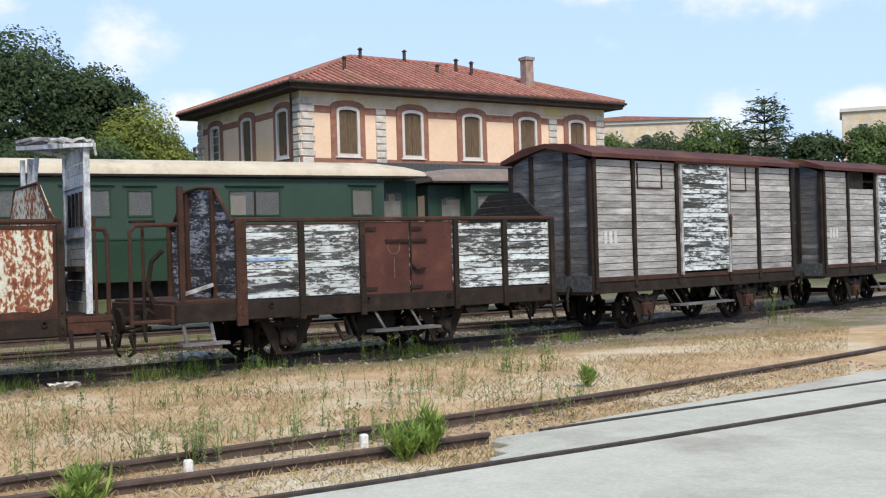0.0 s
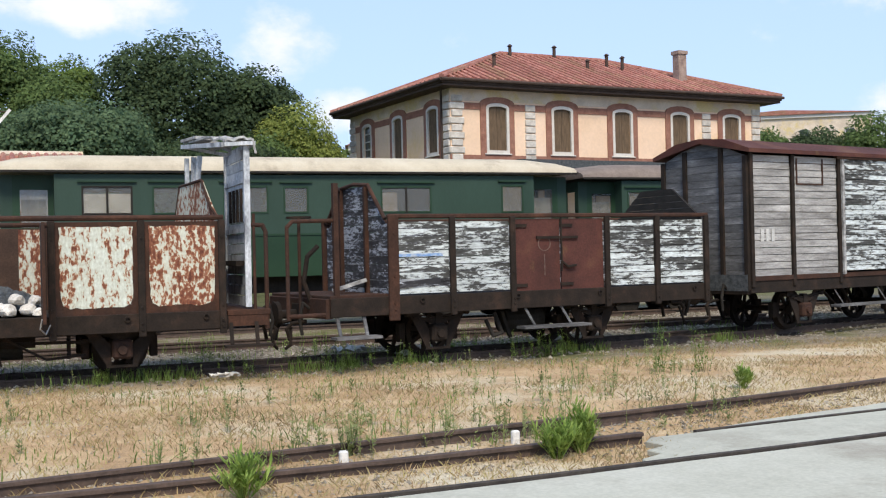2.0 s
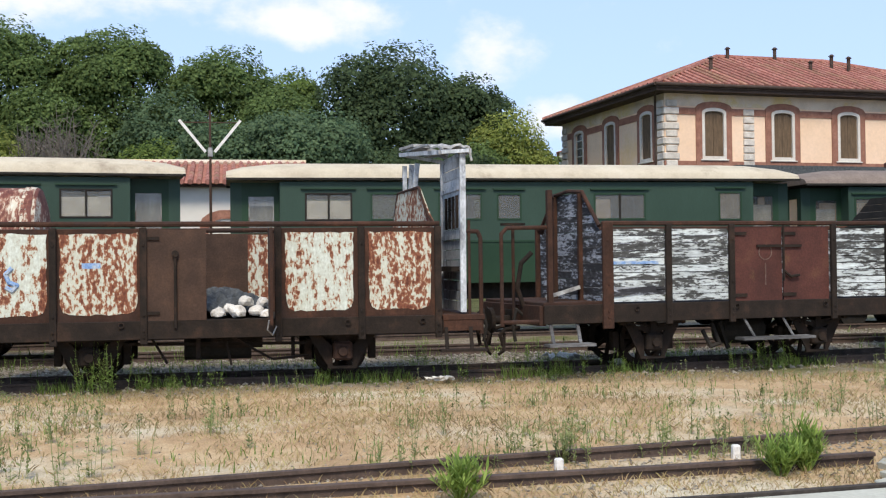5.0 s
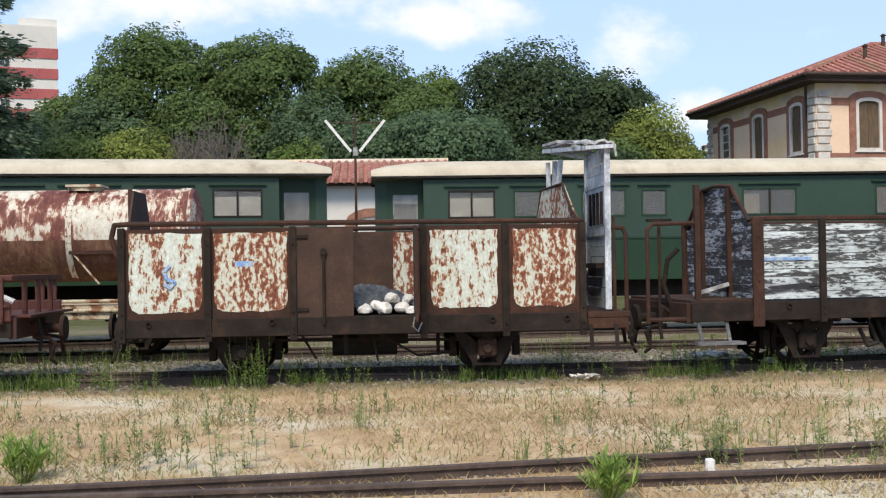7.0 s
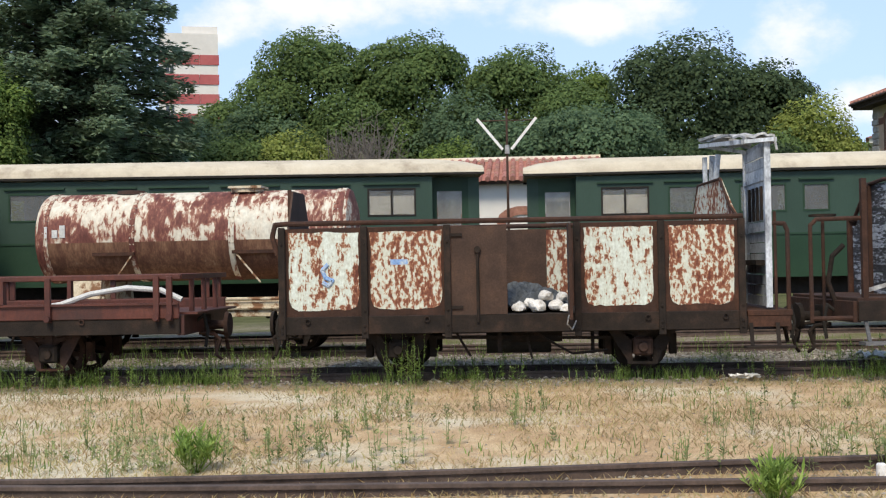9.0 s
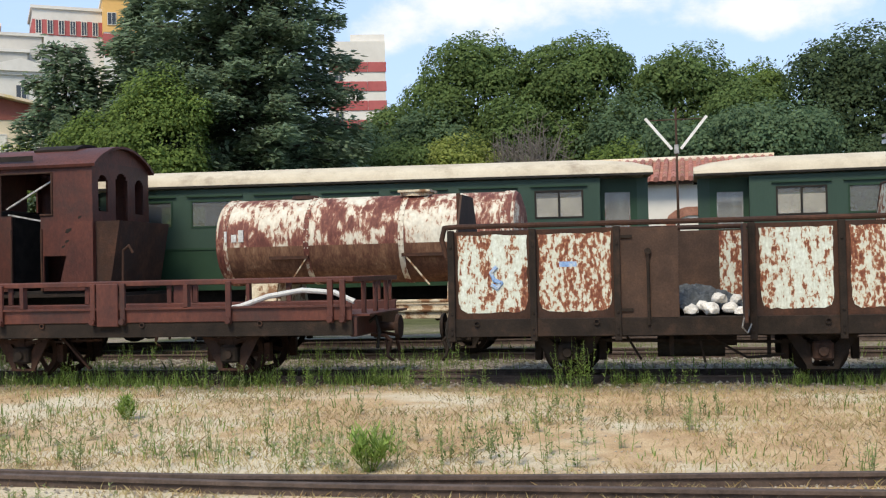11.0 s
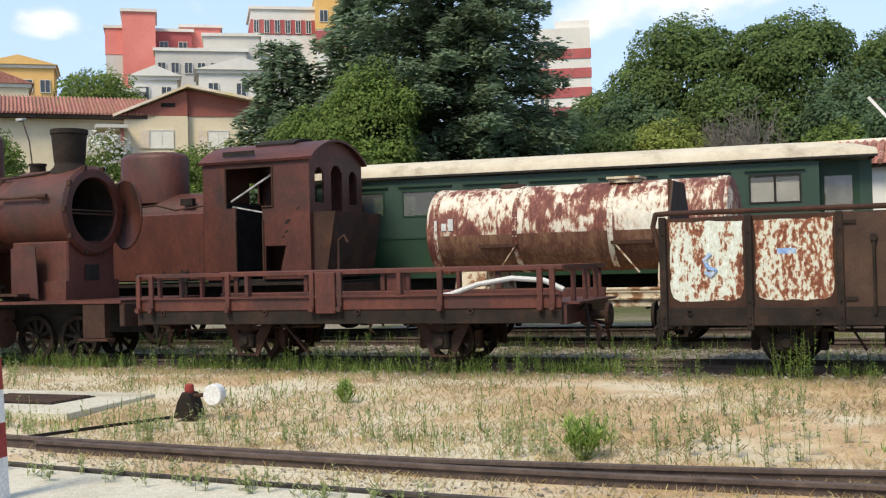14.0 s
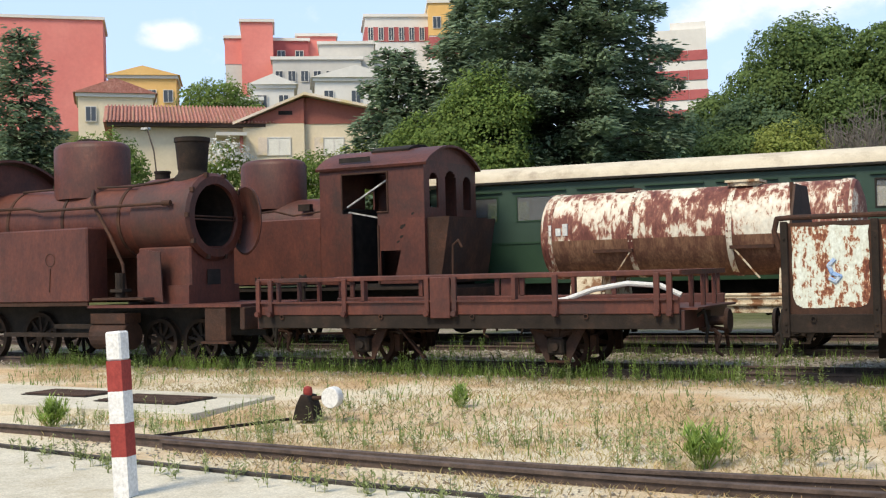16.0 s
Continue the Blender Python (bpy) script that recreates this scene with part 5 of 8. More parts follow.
def wooden_gondola():
    """The open wagon with peeling white boards, brown doors and a brakeman's platform."""
    xm = 7.99
    t = thing("open_wagon", "open wooden goods wagon with peeling white boards and red-brown doors", "goods wagon", on_track(xm))
    xa, xb, zf, zt = -2.95, 2.76, 1.02, 2.11
    underframe(t, xa - 0.95, xb, 0.76, zf, RUST_DARK, RUST)
    for x in (-2.1, 0.68):
        running_gear(t, x, RUST_DARK, sole=0.76)
    coupler(t, xa - 0.95, -1)
    coupler(t, xb, 1)
    rows = 10
    planks(t, xa + 0.04, xa + 0.9, zf + 0.02, zt - 0.04, rows, PEEL_WOOD, -HALF + 0.0, missing=(1,))
    part("loose_plank", beam(B(), (xa - 0.1, -HALF - 0.03, zf + 0.13), (xa + 0.75, -HALF - 0.02, zf + 0.2), 0.03, 0.09), PEEL_DARK, t, "broken plank hanging loose")
    planks(t, xa + 1.0, xa + 1.92, zf + 0.02, zt - 0.04, rows, PEEL_WOOD, -HALF)
    planks(t, xa + 3.75, xa + 4.64, zf + 0.02, zt - 0.04, rows, PEEL_WOOD, -HALF, missing=())
    planks(t, xa + 4.74, xb - 0.05, zf + 0.02, zt - 0.04, rows, PEEL_WOOD, -HALF)
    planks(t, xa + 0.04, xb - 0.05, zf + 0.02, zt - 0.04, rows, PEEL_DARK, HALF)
    for x in (xa, xa + 0.95, xa + 1.97, xa + 3.7, xa + 4.69, xb):
        wide = 0.08 if x == xa else 0.045
        for s in (-1, 1):
            p = box(B(), x - wide, x + wide, s * HALF - (0.075 if s < 0 else -0.02), s * HALF + (0.075 if s > 0 else -0.02), 0.68 if x == xa else 0.72, zt + (0.02 if x != xa else 0.05), 0.008)
            for zz in (0.84, 0.92, 1.3, 1.9):
                rod(p, (x, s * HALF + s * 0.06, zz), (x, s * HALF + s * 0.09, zz), 0.016, n=6)
            part("post", p, RUST if x == xa else RUST_DARK, t)
    for s in (-1, 1):
        part("rim_beam", box(B(), xa - 0.06, xb + 0.06, s * HALF - 0.05, s * HALF + 0.05, zt, zt + 0.065, 0.015), RUST, t, "rusty capping rail")
    for x0, x1 in ((xa + 2.03, xa + 2.83), (xa + 2.86, xa + 3.64)):
        d = part("door", box(B(), x0, x1, -HALF - 0.015, -HALF + 0.015, zf - 0.03, zt - 0.015), DOOR_RED, t, "red-brown steel door leaf")
        for zz in (zf + 0.08, zt - 0.12):
            part("hinge", box(B(), x0 - 0.03 if x0 < 0 else x1 - 0.2, x0 + 0.2 if x0 < 0 else x1 + 0.04, -HALF - 0.035, -HALF - 0.017, zz - 0.025, zz + 0.025), RUST_DARK, d)
    bar = box(B(), xa + 2.4, xa + 3.15, -HALF - 0.05, -HALF - 0.02, zt - 0.32, zt - 0.28)
    rod(bar, (xa + 2.84, -HALF - 0.05, 1.3), (xa + 2.84, -HALF - 0.05, zt), 0.016)
    bent(bar, [(xa + 2.84, -HALF - 0.05, 1.45), (xa + 2.95, -HALF - 0.06, 1.36), (xa + 3.1, -HALF - 0.06, 1.38)], 0.02, 6)
    part("latch", bar, RUST_DARK, t)
    c = lathe(B(), [(0.1, -0.002), (0.115, -0.002), (0.115, 0.002), (0.1, 0.002), (0.1, -0.002)], (xa + 2.55, -HALF - 0.019, 1.72), 'y', 18)
    bent(c, [(xa + 2.55, -HALF - 0.018, 1.56), (xa + 2.55, -HALF - 0.018, 1.24)], 0.008, 5)
    part("chalk_mark", c, CHALK, t, "faint chalk ring and stroke")
    part("paint_mark", box(B(), xa + 0.08, xa + 0.8, -HALF - 0.027, -HALF - 0.0245, 1.57, 1.61), BLUE, t, "blue sprayed streak")
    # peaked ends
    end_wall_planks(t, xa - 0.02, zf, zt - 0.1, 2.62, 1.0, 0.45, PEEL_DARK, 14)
    end_wall_planks(t, xb - 0.02, zf, zt, 2.62, 1.1, 0.4, BLACK, 14)
    for s in (-1, 1):
        rim = bent(B(), [(xa - 0.05, s * (HALF - 0.1), zt), (xa - 0.05, s * 0.5, 2.62), (xa - 0.05, 0, 2.66)], 0.03)
        part("gable_edge", rim, RUST, t)
        for yy in (0.45,):
            part("end_stay", beam(B(), (xa - 0.07, s * yy, zf), (xa - 0.07, s * yy, 2.6), 0.06, 0.06), RUST, t)
    # brakeman's platform with posts and rails
    px = xa - 0.95
    part("platform", box(B(), px, xa - 0.05, -HALF, HALF, zf - 0.02, zf + 0.04, 0.01), RUST, t, "rusty end platform")
    part("platform_side", box(B(), px, xa + 0.08, -HALF - 0.02, -HALF + 0.01, 0.78, zf), RUST, t)
    part("platform_post", box(B(), px + 0.08, px + 0.15, -HALF + 0.0, -HALF + 0.07, 0.8, 2.6), RUST, t)
    part("top_bar", beam(B(), (px + 0.11, -HALF + 0.04, 2.58), (xa - 0.05, 0.55, 2.6), 0.04, 0.04), RUST, t)
    rl = bent(B(), [(px - 0.58, -HALF + 0.06, 0.75), (px - 0.58, -HALF + 0.06, 2.0), (px - 0.5, -HALF + 0.06, 2.08), (px + 0.1, -HALF + 0.06, 2.09)], 0.028)
    rod(rl, (px - 0.58, -HALF + 0.06, 0.8), (px + 0.1, -HALF + 0.06, 0.8), 0.03)
    part("brake_spindle", rod(B(), (px - 0.1, -0.3, 0.8), (px - 0.1, -0.3, 2.15), 0.025), RUST, t)
    part("hand_rail", rl, RUST, t)
    br = bent(B(), [(px + 0.0, -0.5, 0.9), (px - 0.12, -0.5, 1.25), (px - 0.06, -0.5, 1.6), (px + 0.1, -0.5, 1.75)], 0.035)
    part("brake_pipe", br, RUST_DARK, t)
    part("brake_wheel", lathe(B(), [(0.15, -0.015), (0.18, -0.015), (0.18, 0.015), (0.15, 0.015), (0.15, -0.015)], (px - 0.1, -0.3, 2.16), 'z', 18), RUST_DARK, t)
    stp = B()
    for x in (px + 0.1, px + 0.5):
        beam(stp, (x, -HALF + 0.02, 0.8), (x + 0.02, -HALF - 0.06, 0.5), 0.05, 0.02)
    box(stp, px, px + 0.68, -HALF - 0.22, -HALF, 0.46, 0.5)
    part("step", stp, GREY_DARK, t, "hanging grey step board")
    st2 = B()
    for x in (-0.75, -0.1):
        beam(st2, (x, -HALF + 0.05, 0.8), (x + 0.1, -HALF - 0.1, 0.5), 0.05, 0.02)
    box(st2, -0.9, 0.3, -HALF - 0.22, -HALF + 0.02, 0.46, 0.5)
    part("step", st2, GREY_DARK, t, "long hanging step board")
    cyl = rod(B(), (-0.7, -0.35, 0.55), (0.0, -0.35, 0.55), 0.2, n=16)
    beam(cyl, (-0.9, -0.7, 0.7), (-0.75, -0.7, 0.3), 0.05, 0.05)
    bent(cyl, [(-1.15, -0.9, 0.7), (-1.05, -0.95, 0.4), (-1.2, -0.95, 0.36), (-1.3, -0.9, 0.6)], 0.03)
    part("brake_cylinder", cyl, BLACK, t)
    part("rag", beam(B(), (px + 0.4, -0.3, 1.1), (xa - 0.1, -0.5, 1.25), 0.3, 0.05), LEAD, t, "torn grey sheet")
    for x, z in ((-2.5, 0.95), (-0.9, 0.95), (0.6, 0.95), (2.5, 0.95)):
        tie_ring(t, x, z)
    return t


wooden_gondola()


def covered_wagon(m, label, opening):
    t = thing("covered_wagon", label, "goods wagon", m, group="covered wagons")
    L, zf, ze, zr, half = 6.55, 1.06, 3.2, 3.5, 0.98
    xa, xb = 0.0, L
    underframe(t, xa, xb, 0.8, zf, RUST_DARK, RUST_DARK, half)
    for x in (1.55, 4.9):
        running_gear(t, x, RUST_DARK, sole=0.8, boxmat=RUST)
    coupler(t, xa, -1)
    coupler(t, xb, 1)
    posts = [0.04, 1.13, 2.44, 4.14, 5.2, L - 0.04]
    rows = 17
    for i, (a, b) in enumerate(zip(posts, posts[1:])):
        x0, x1 = a + 0.05, b - 0.05
        if i == 2:
            continue
        planks(t, x0, x1, zf + 0.02, ze - 0.02, rows, GREY_WOOD, -half, 0.03, missing=(14, 15, 16) if (opening and i == 1) else ())
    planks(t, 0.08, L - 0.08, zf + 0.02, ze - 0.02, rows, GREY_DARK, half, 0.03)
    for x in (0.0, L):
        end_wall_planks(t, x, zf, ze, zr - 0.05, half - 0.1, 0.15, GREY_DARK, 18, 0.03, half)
        for y in (-0.42, 0.42, -half + 0.03, half - 0.03):
            zt = ze + (zr - ze) * max(0, (1 - abs(y) / half)) - 0.05
            part("end_post", box(B(), x - 0.055, x + 0.055, y - 0.045, y + 0.045, 0.85, zt, 0.006), RUST_DARK, t)
    part("end_skirt", box(B(), -0.06, -0.02, -half, half, 0.84, zf + 0.06), COAL, t)
    for x in posts:
        part("post", box(B(), x - 0.04, x + 0.04, -half - 0.06, -half - 0.016, 0.9, ze, 0.006), RUST_DARK, t)
    part("foot_beam", box(B(), 0.0, L, -half - 0.05, -half - 0.018, zf - 0.05, zf + 0.03), RUST, t)
    # sliding door in white peeling paint
    door = new("sliding_door")
    door.parent = t
    tagged(door, "white peeling sliding door")
    planks(door, 2.54, 4.04, zf + 0.06, ze - 0.04, 22, PEEL_WOOD, -half - 0.06, 0.035)
    for x in (2.5, 4.07):
        fr = B()
        box(fr, x - 0.03, x + 0.03, -half - 0.1, -half - 0.035, zf + 0.0, ze - 0.02)
        part("frame", fr, LEAD, door)
    part("door_rail", box(B(), 2.3, 5.2, -half - 0.12, -half - 0.06, ze - 0.04, ze + 0.02), RUST, t)
    lt = box(B(), 4.03, 4.13, -half - 0.13, -half - 0.1, 2.1, 2.16)
    box(lt, 4.05, 4.09, -half - 0.14, -half - 0.1, 1.75, 2.2)
    part("latch", lt, RUST, door)
    # ventilation flaps
    for x0, x1 in ((1.25, 2.0), (4.22, 4.8)):
        if opening and x0 < 2:
            # black sheet behind the missing boards paints the shade inside
            part("dark_opening", box(B(), x0, x1, -half + 0.03, -half + 0.05, 2.8, ze), DARK_HOLE, t)
            continue
        fl = B()
        for a, b, c, d in ((x0, x0 + 0.03, 2.7, 3.14), (x1 - 0.03, x1, 2.7, 3.14), (x0, x1, 2.67, 2.7)):
            box(fl, a, b, -half - 0.035, -half - 0.016, c, d)
        part("vent_flap", fl, RUST, t)
    # roof: a low double slope with overhanging rusty edge
    out = [(-half - 0.14, ze), (-half - 0.14, ze + 0.07), (-0.55, zr - 0.03), (0, zr + 0.02), (0.55, zr - 0.03), (half + 0.14, ze + 0.07), (half + 0.14, ze), (0.0, zr - 0.06)]
    part("roof", prism(B(), out, 'x', -0.12, L + 0.12), DOOR_RED, t, "low pitched roof with a rusty brown edge")
    rl = bent(B(), [(L + 0.02, -half + 0.02, 1.15), (L + 0.14, -half + 0.02, 1.25), (L + 0.14, -half + 0.02, 1.95), (L + 0.02, -half + 0.02, 2.05)], 0.025)
    part("hand_rail", rl, RUST_DARK, t)
    st = B()
    for x in (2.3, 3.6):
        beam(st, (x, -half + 0.05, 0.85), (x + 0.12, -half - 0.1, 0.52), 0.05, 0.02)
    box(st, 2.2, 4.0, -half - 0.2, -half + 0.02, 0.48, 0.52)
    part("step", st, GREY_DARK, t, "long grey step board")
    gr = B()
    beam(gr, (2.4, -0.6, 0.8), (3.0, -0.6, 0.35), 0.06, 0.03)
    beam(gr, (3.0, -0.6, 0.8), (3.4, -0.6, 0.35), 0.06, 0.03)
    part("brake_rigging", gr, RUST_DARK, t)
    # a faded lettered plate that can no longer be read
    mk = B()
    for k in range(3):
        box(mk, 0.28 + 0.14 * k, 0.36 + 0.14 * k, -half - 0.024, -half - 0.019, 1.68, 1.9)
    part("stencil_mark", mk, HOSE, t, "faded pale stencil bars")
    return t


def place_along(xa, ya, turn):
    return pose(xa, ya, 0, 0, 0, turn)


bx = 11.7
covered_wagon(place_along(bx + 0.04, track_y(bx) - 0.18, 13.2), "grey weathered covered goods wagon with a white sliding door", False)
bx = 19.4
covered_wagon(place_along(bx + 0.04, track_y(bx) - 0.18, 14.0), "dark grey covered goods wagon with an open vent hatch", True)


def flat_wagon():
    """The low wagon with open stake rails, all rust."""
    t = thing("flat_wagon", "low rusty red-brown flat wagon with open side rails", "goods wagon", on_track(-8.3))
    xa, xb, zf = -3.5, 3.65, 0.98
    underframe(t, xa, xb, 0.72, zf, RUST_DARK, RUST_RED)
    for s in (-1, 1):
        part("side_channel", box(B(), xa, xb, s * HALF - (0.05 if s < 0 else -0.01), s * HALF + (0.05 if s > 0 else -0.01), 0.93, 1.14, 0.01), RUST_RED, t, "red rusty side channel")
        part("channel_lip", box(B(), xa, xb, s * HALF - (0.09 if s < 0 else -0.05), s * HALF + (0.09 if s > 0 else -0.05), 1.12, 1.15), RUST_RED, t)
        part("top_rail", box(B(), xa - 0.02, xb + 0.02, s * HALF - 0.035, s * HALF + 0.035, 1.46, 1.53, 0.008), RUST_RED, t)
        for x in (xa + 0.05, xa + 0.3, -1.75, -0.25, 0.22, 1.85, xb - 0.12, xb - 0.3):
            p = box(B(), x - 0.04, x + 0.04, s * HALF - (0.1 if s < 0 else -0.05), s * HALF + (0.1 if s > 0 else -0.05), 0.9, 1.5, 0.006)
            rod(p, (x, s * (HALF + 0.1), 0.95), (x, s * (HALF + 0.14), 0.95), 0.045, n=8)
            part("stake", p, RUST_RED, t)
        part("hinge_plate", box(B(), -0.18, 0.16, s * HALF - (0.115 if s < 0 else -0.07), s * HALF + (0.115 if s > 0 else -0.07), 0.88, 1.5, 0.01), RUST_RED, t)
        for x in (-1.4, 1.2):
            part("spare_stake", box(B(), x - 0.03, x + 0.03, s * HALF - 0.09, s * HALF + 0.02, 1.14, 1.47), RUST_RED, t)
    for x in (xa, xb):
        part("end_rail", box(B(), x - 0.03, x + 0.03, -HALF, HALF, 1.46, 1.53), RUST_RED, t)
        for y in (-0.6, 0, 0.6):
            part("end_stake", box(B(), x - 0.03, x + 0.03, y - 0.03, y + 0.03, 0.95, 1.47), RUST_RED, t)
    for x in (-1.62, 1.72):
        running_gear(t, x, RUST, sole=0.74, boxmat=RUST_DARK, r=0.37)
    coupler(t, xa, -1, RUST)
    coupler(t, xb, 1, RUST)
    g = beam(B(), (-1.0, -0.8, 0.72), (-0.55, -0.8, 0.24), 0.08, 0.03)
    beam(g, (-2.9, -0.7, 0.6), (-0.4, -0.7, 0.66), 0.04, 0.03)
    part("brake_rigging", g, RUST, t)
    for x in (-3.0, -1.1, 0.5, 2.3):
        tie_ring(t, x, 0.9, RUST)
    for k in range(9):
        x = xa + 0.4 + k * 0.82
        part("floor_board", box(B(), x - 0.4, x + 0.4, -HALF + 0.1, HALF - 0.1, zf, zf + 0.03), RUST_RED, t)
    return t


flat_wagon()
h = thing("grey_pipe", "pale grey plastic pipe lying bent across the flat wagon", "pipe")
part("pipe", bent(B(), [(-7.0, 15.5, 1.06), (-6.6, 15.6, 1.12), (-6.2, 15.7, 1.26), (-5.7, 15.8, 1.34), (-5.2, 15.8, 1.3), (-4.9, 15.8, 1.16)], 0.04), HOSE, h)


# ---- tank wagon on the middle track ----
def tank_wagon():
    t = thing("tank_wagon", "riveted tank wagon, cream paint rusting through", "tank wagon", pose(-5.9, 20.3, 0))
    R, zc, L = 0.81, 2.19, 5.5
    # the barrel: upper half painted, lower half darker brown with upright streaks
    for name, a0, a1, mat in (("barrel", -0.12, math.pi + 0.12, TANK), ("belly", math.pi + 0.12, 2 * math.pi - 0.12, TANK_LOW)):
        bm = B()
        n = 20
        rings = []
        for x in np.linspace(-L / 2, L / 2, 13):
            rings.append([bm.verts.new((x, R * math.cos(a0 + (a1 - a0) * i / n), zc + R * math.sin(a0 + (a1 - a0) * i / n))) for i in range(n + 1)])
        for a, b in zip(rings, rings[1:]):
            for i in range(n):
                bm.faces.new((a[i], a[i + 1], b[i + 1], b[i]))
        bmesh.ops.recalc_face_normals(bm, faces=bm.faces[:])
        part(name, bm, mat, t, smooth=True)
    for s in (-1, 1):
        part("end_cap", lathe(B(), [(R, 0), (R * 0.97, s * 0.05), (R * 0.7, s * 0.12), (R * 0.3, s * 0.16), (0.0, s * 0.165)], (s * L / 2, 0, zc), 'x', 40), TANK, t, smooth=True)
        part("rim_band", lathe(B(), [(R, -0.05), (R + 0.014, -0.05), (R + 0.014, 0.05), (R, 0.05)], (s * (L / 2 - 0.06), 0, zc), 'x', 40), TANK, t)
    rv = mesh_of(rod(B(), (0, 0, 0), (0, 0, 0.014), 0.014, 0.008, 6), "rivet", TANK)
    for x in (-1.03, 0.76, -2.62, 2.62):
        part("seam_band", lathe(B(), [(R, -0.05), (R + 0.01, -0.05), (R + 0.01, 0.05), (R, 0.05)], (x, 0, zc), 'x', 40), TANK, t)
        for k in range(22):
            a = radians(170 + k * 8)
            for dx in (-0.03, 0.03):
                d = Vector((0, math.cos(a), math.sin(a)))
                d = Vector((0, -abs(d.y), -d.z))
                m = Matrix.Translation(Vector((x + dx, 0, zc)) + d * (R + 0.008)) @ d.to_track_quat('Z', 'Y').to_matrix().to_4x4()
                piece("rivet", rv, t, m)
    hatch = rod(B(), (0.9, -0.1, zc + R - 0.04), (0.9, -0.1, zc + R + 0.06), 0.3, n=18)
    box(hatch, 0.62, 1.22, -0.42, 0.22, zc + R + 0.03, zc + R + 0.07)
    part("filler_hatch", hatch, CREAM_RUST, t)
    part("vent_cap", rod(B(), (-1.3, 0, zc + R - 0.02), (-1.3, 0, zc + R + 0.05), 0.28, 0.24, 14), RUST, t)
    for x in (-1.37, 1.15):
        br = box(B(), x - 0.38, x + 0.38, -R * 0.95 - 0.05, -R * 0.95 + 0.05, zc - 0.34, zc - 0.28)
        part("walkway_bracket", br, RUST, t)
        part("stay", beam(B(), (x + 0.36 if x < 0 else x - 0.36, -R * 0.95, zc - 0.28), (x + (0.0 if x < 0 else 0.15), -R - 0.1, zc - 0.85), 0.028, 0.022), CREAM_RUST, t)
    for x in (-1.9, 1.9):
        sd = prism(B(), [(-0.9, 1.0), (0.9, 1.0), (0.75, 1.5), (0.4, 1.42), (0, 1.39), (-0.4, 1.42), (-0.75, 1.5)], 'x', x - 0.3, x + 0.3)
        part("saddle", sd, CREAM_RUST, t, "cream saddle under the barrel")
    underframe(t, -3.2, 3.2, 0.75, 1.0, CREAM_RUST, CREAM_RUST)
    pipe = B()
    for z in (1.06, 0.9):
        rod(pipe, (-2.6, -HALF - 0.06, z), (3.0, -HALF - 0.06, z), 0.03)
    for x in (-1.4, 0.4, 1.75, 2.6):
        bent(pipe, [(x, -HALF - 0.08, 1.14), (x, -HALF - 0.1, 0.78)], 0.025)
    part("side_pipe", pipe, CREAM_RUST, t)
    for x in (-1.9, 1.9):
        running_gear(t, x, RUST_DARK, sole=0.76)
    coupler(t, -3.2, -1)
    coupler(t, 3.2, 1)
    part("drain_hose", bent(B(), [(3.1, -0.7, 1.7), (3.0, -0.95, 1.62), (2.95, -1.0, 1.4), (3.02, -1.0, 1.15), (3.2, -0.95, 1.0)], 0.05, 10), BLACK, t)
    mk = B()
    for k, (w, hh) in enumerate(((0.05, 0.2), (0.1, 0.14), (0.1, 0.22))):
        box(mk, -2.62 + 0.14 * k, -2.62 + 0.14 * k + w, -R - 0.012, -R * 0.99, zc + 0.0, zc + hh)
    part("stencil_mark", mk, HOSE, t, "faded white stencil bars")


tank_wagon()


# ---- steam locomotives ----
def wall_with_holes(x0, x1, z0, z1, holes, y0, y1):
    """A wall in the x-z plane with square openings, built of the strips between them."""
    bm = B()
    cuts = sorted({x0, x1, *[h[0] for h in holes], *[h[1] for h in holes]})
    for a, b in zip(cuts, cuts[1:]):
        mid = (a + b) / 2
        zs = z0
        for h in sorted((h for h in holes if h[0] < mid < h[1]), key=lambda h: h[2]):
            if h[2] > zs:
                box(bm, a, b, y0, y1, zs, h[2])
            zs = h[3]
        if zs < z1:
            box(bm, a, b, y0, y1, zs, z1)
    bmesh.ops.remove_doubles(bm, verts=bm.verts[:], dist=0.0005)
    return bm


def dome(t, name, x, z0, z1, rx, ry, mat, label=""):
    bm = lathe(B(), [(1.0, z0), (1.0, z1 - 0.13), (0.95, z1 - 0.05), (0.82, z1), (0.0, z1 + 0.02)], (0, 0, 0), 'z', 32)
    for v in bm.verts:
        v.co.x, v.co.y = v.co.x * rx + x, v.co.y * ry
    return part(name, bm, mat, t, label, smooth=True)


def cab_roof(bm, x0, x1, half, z, rise, n=14, t=0.05):
    out = [(-half + 2 * half * i / n, z + rise * math.sin(math.pi * i / n) ** 0.8) for i in range(n + 1)]
    out += [(u * 0.985, v - t) for u, v in out[::-1]]
    return prism(bm, out, 'x', x0, x1)


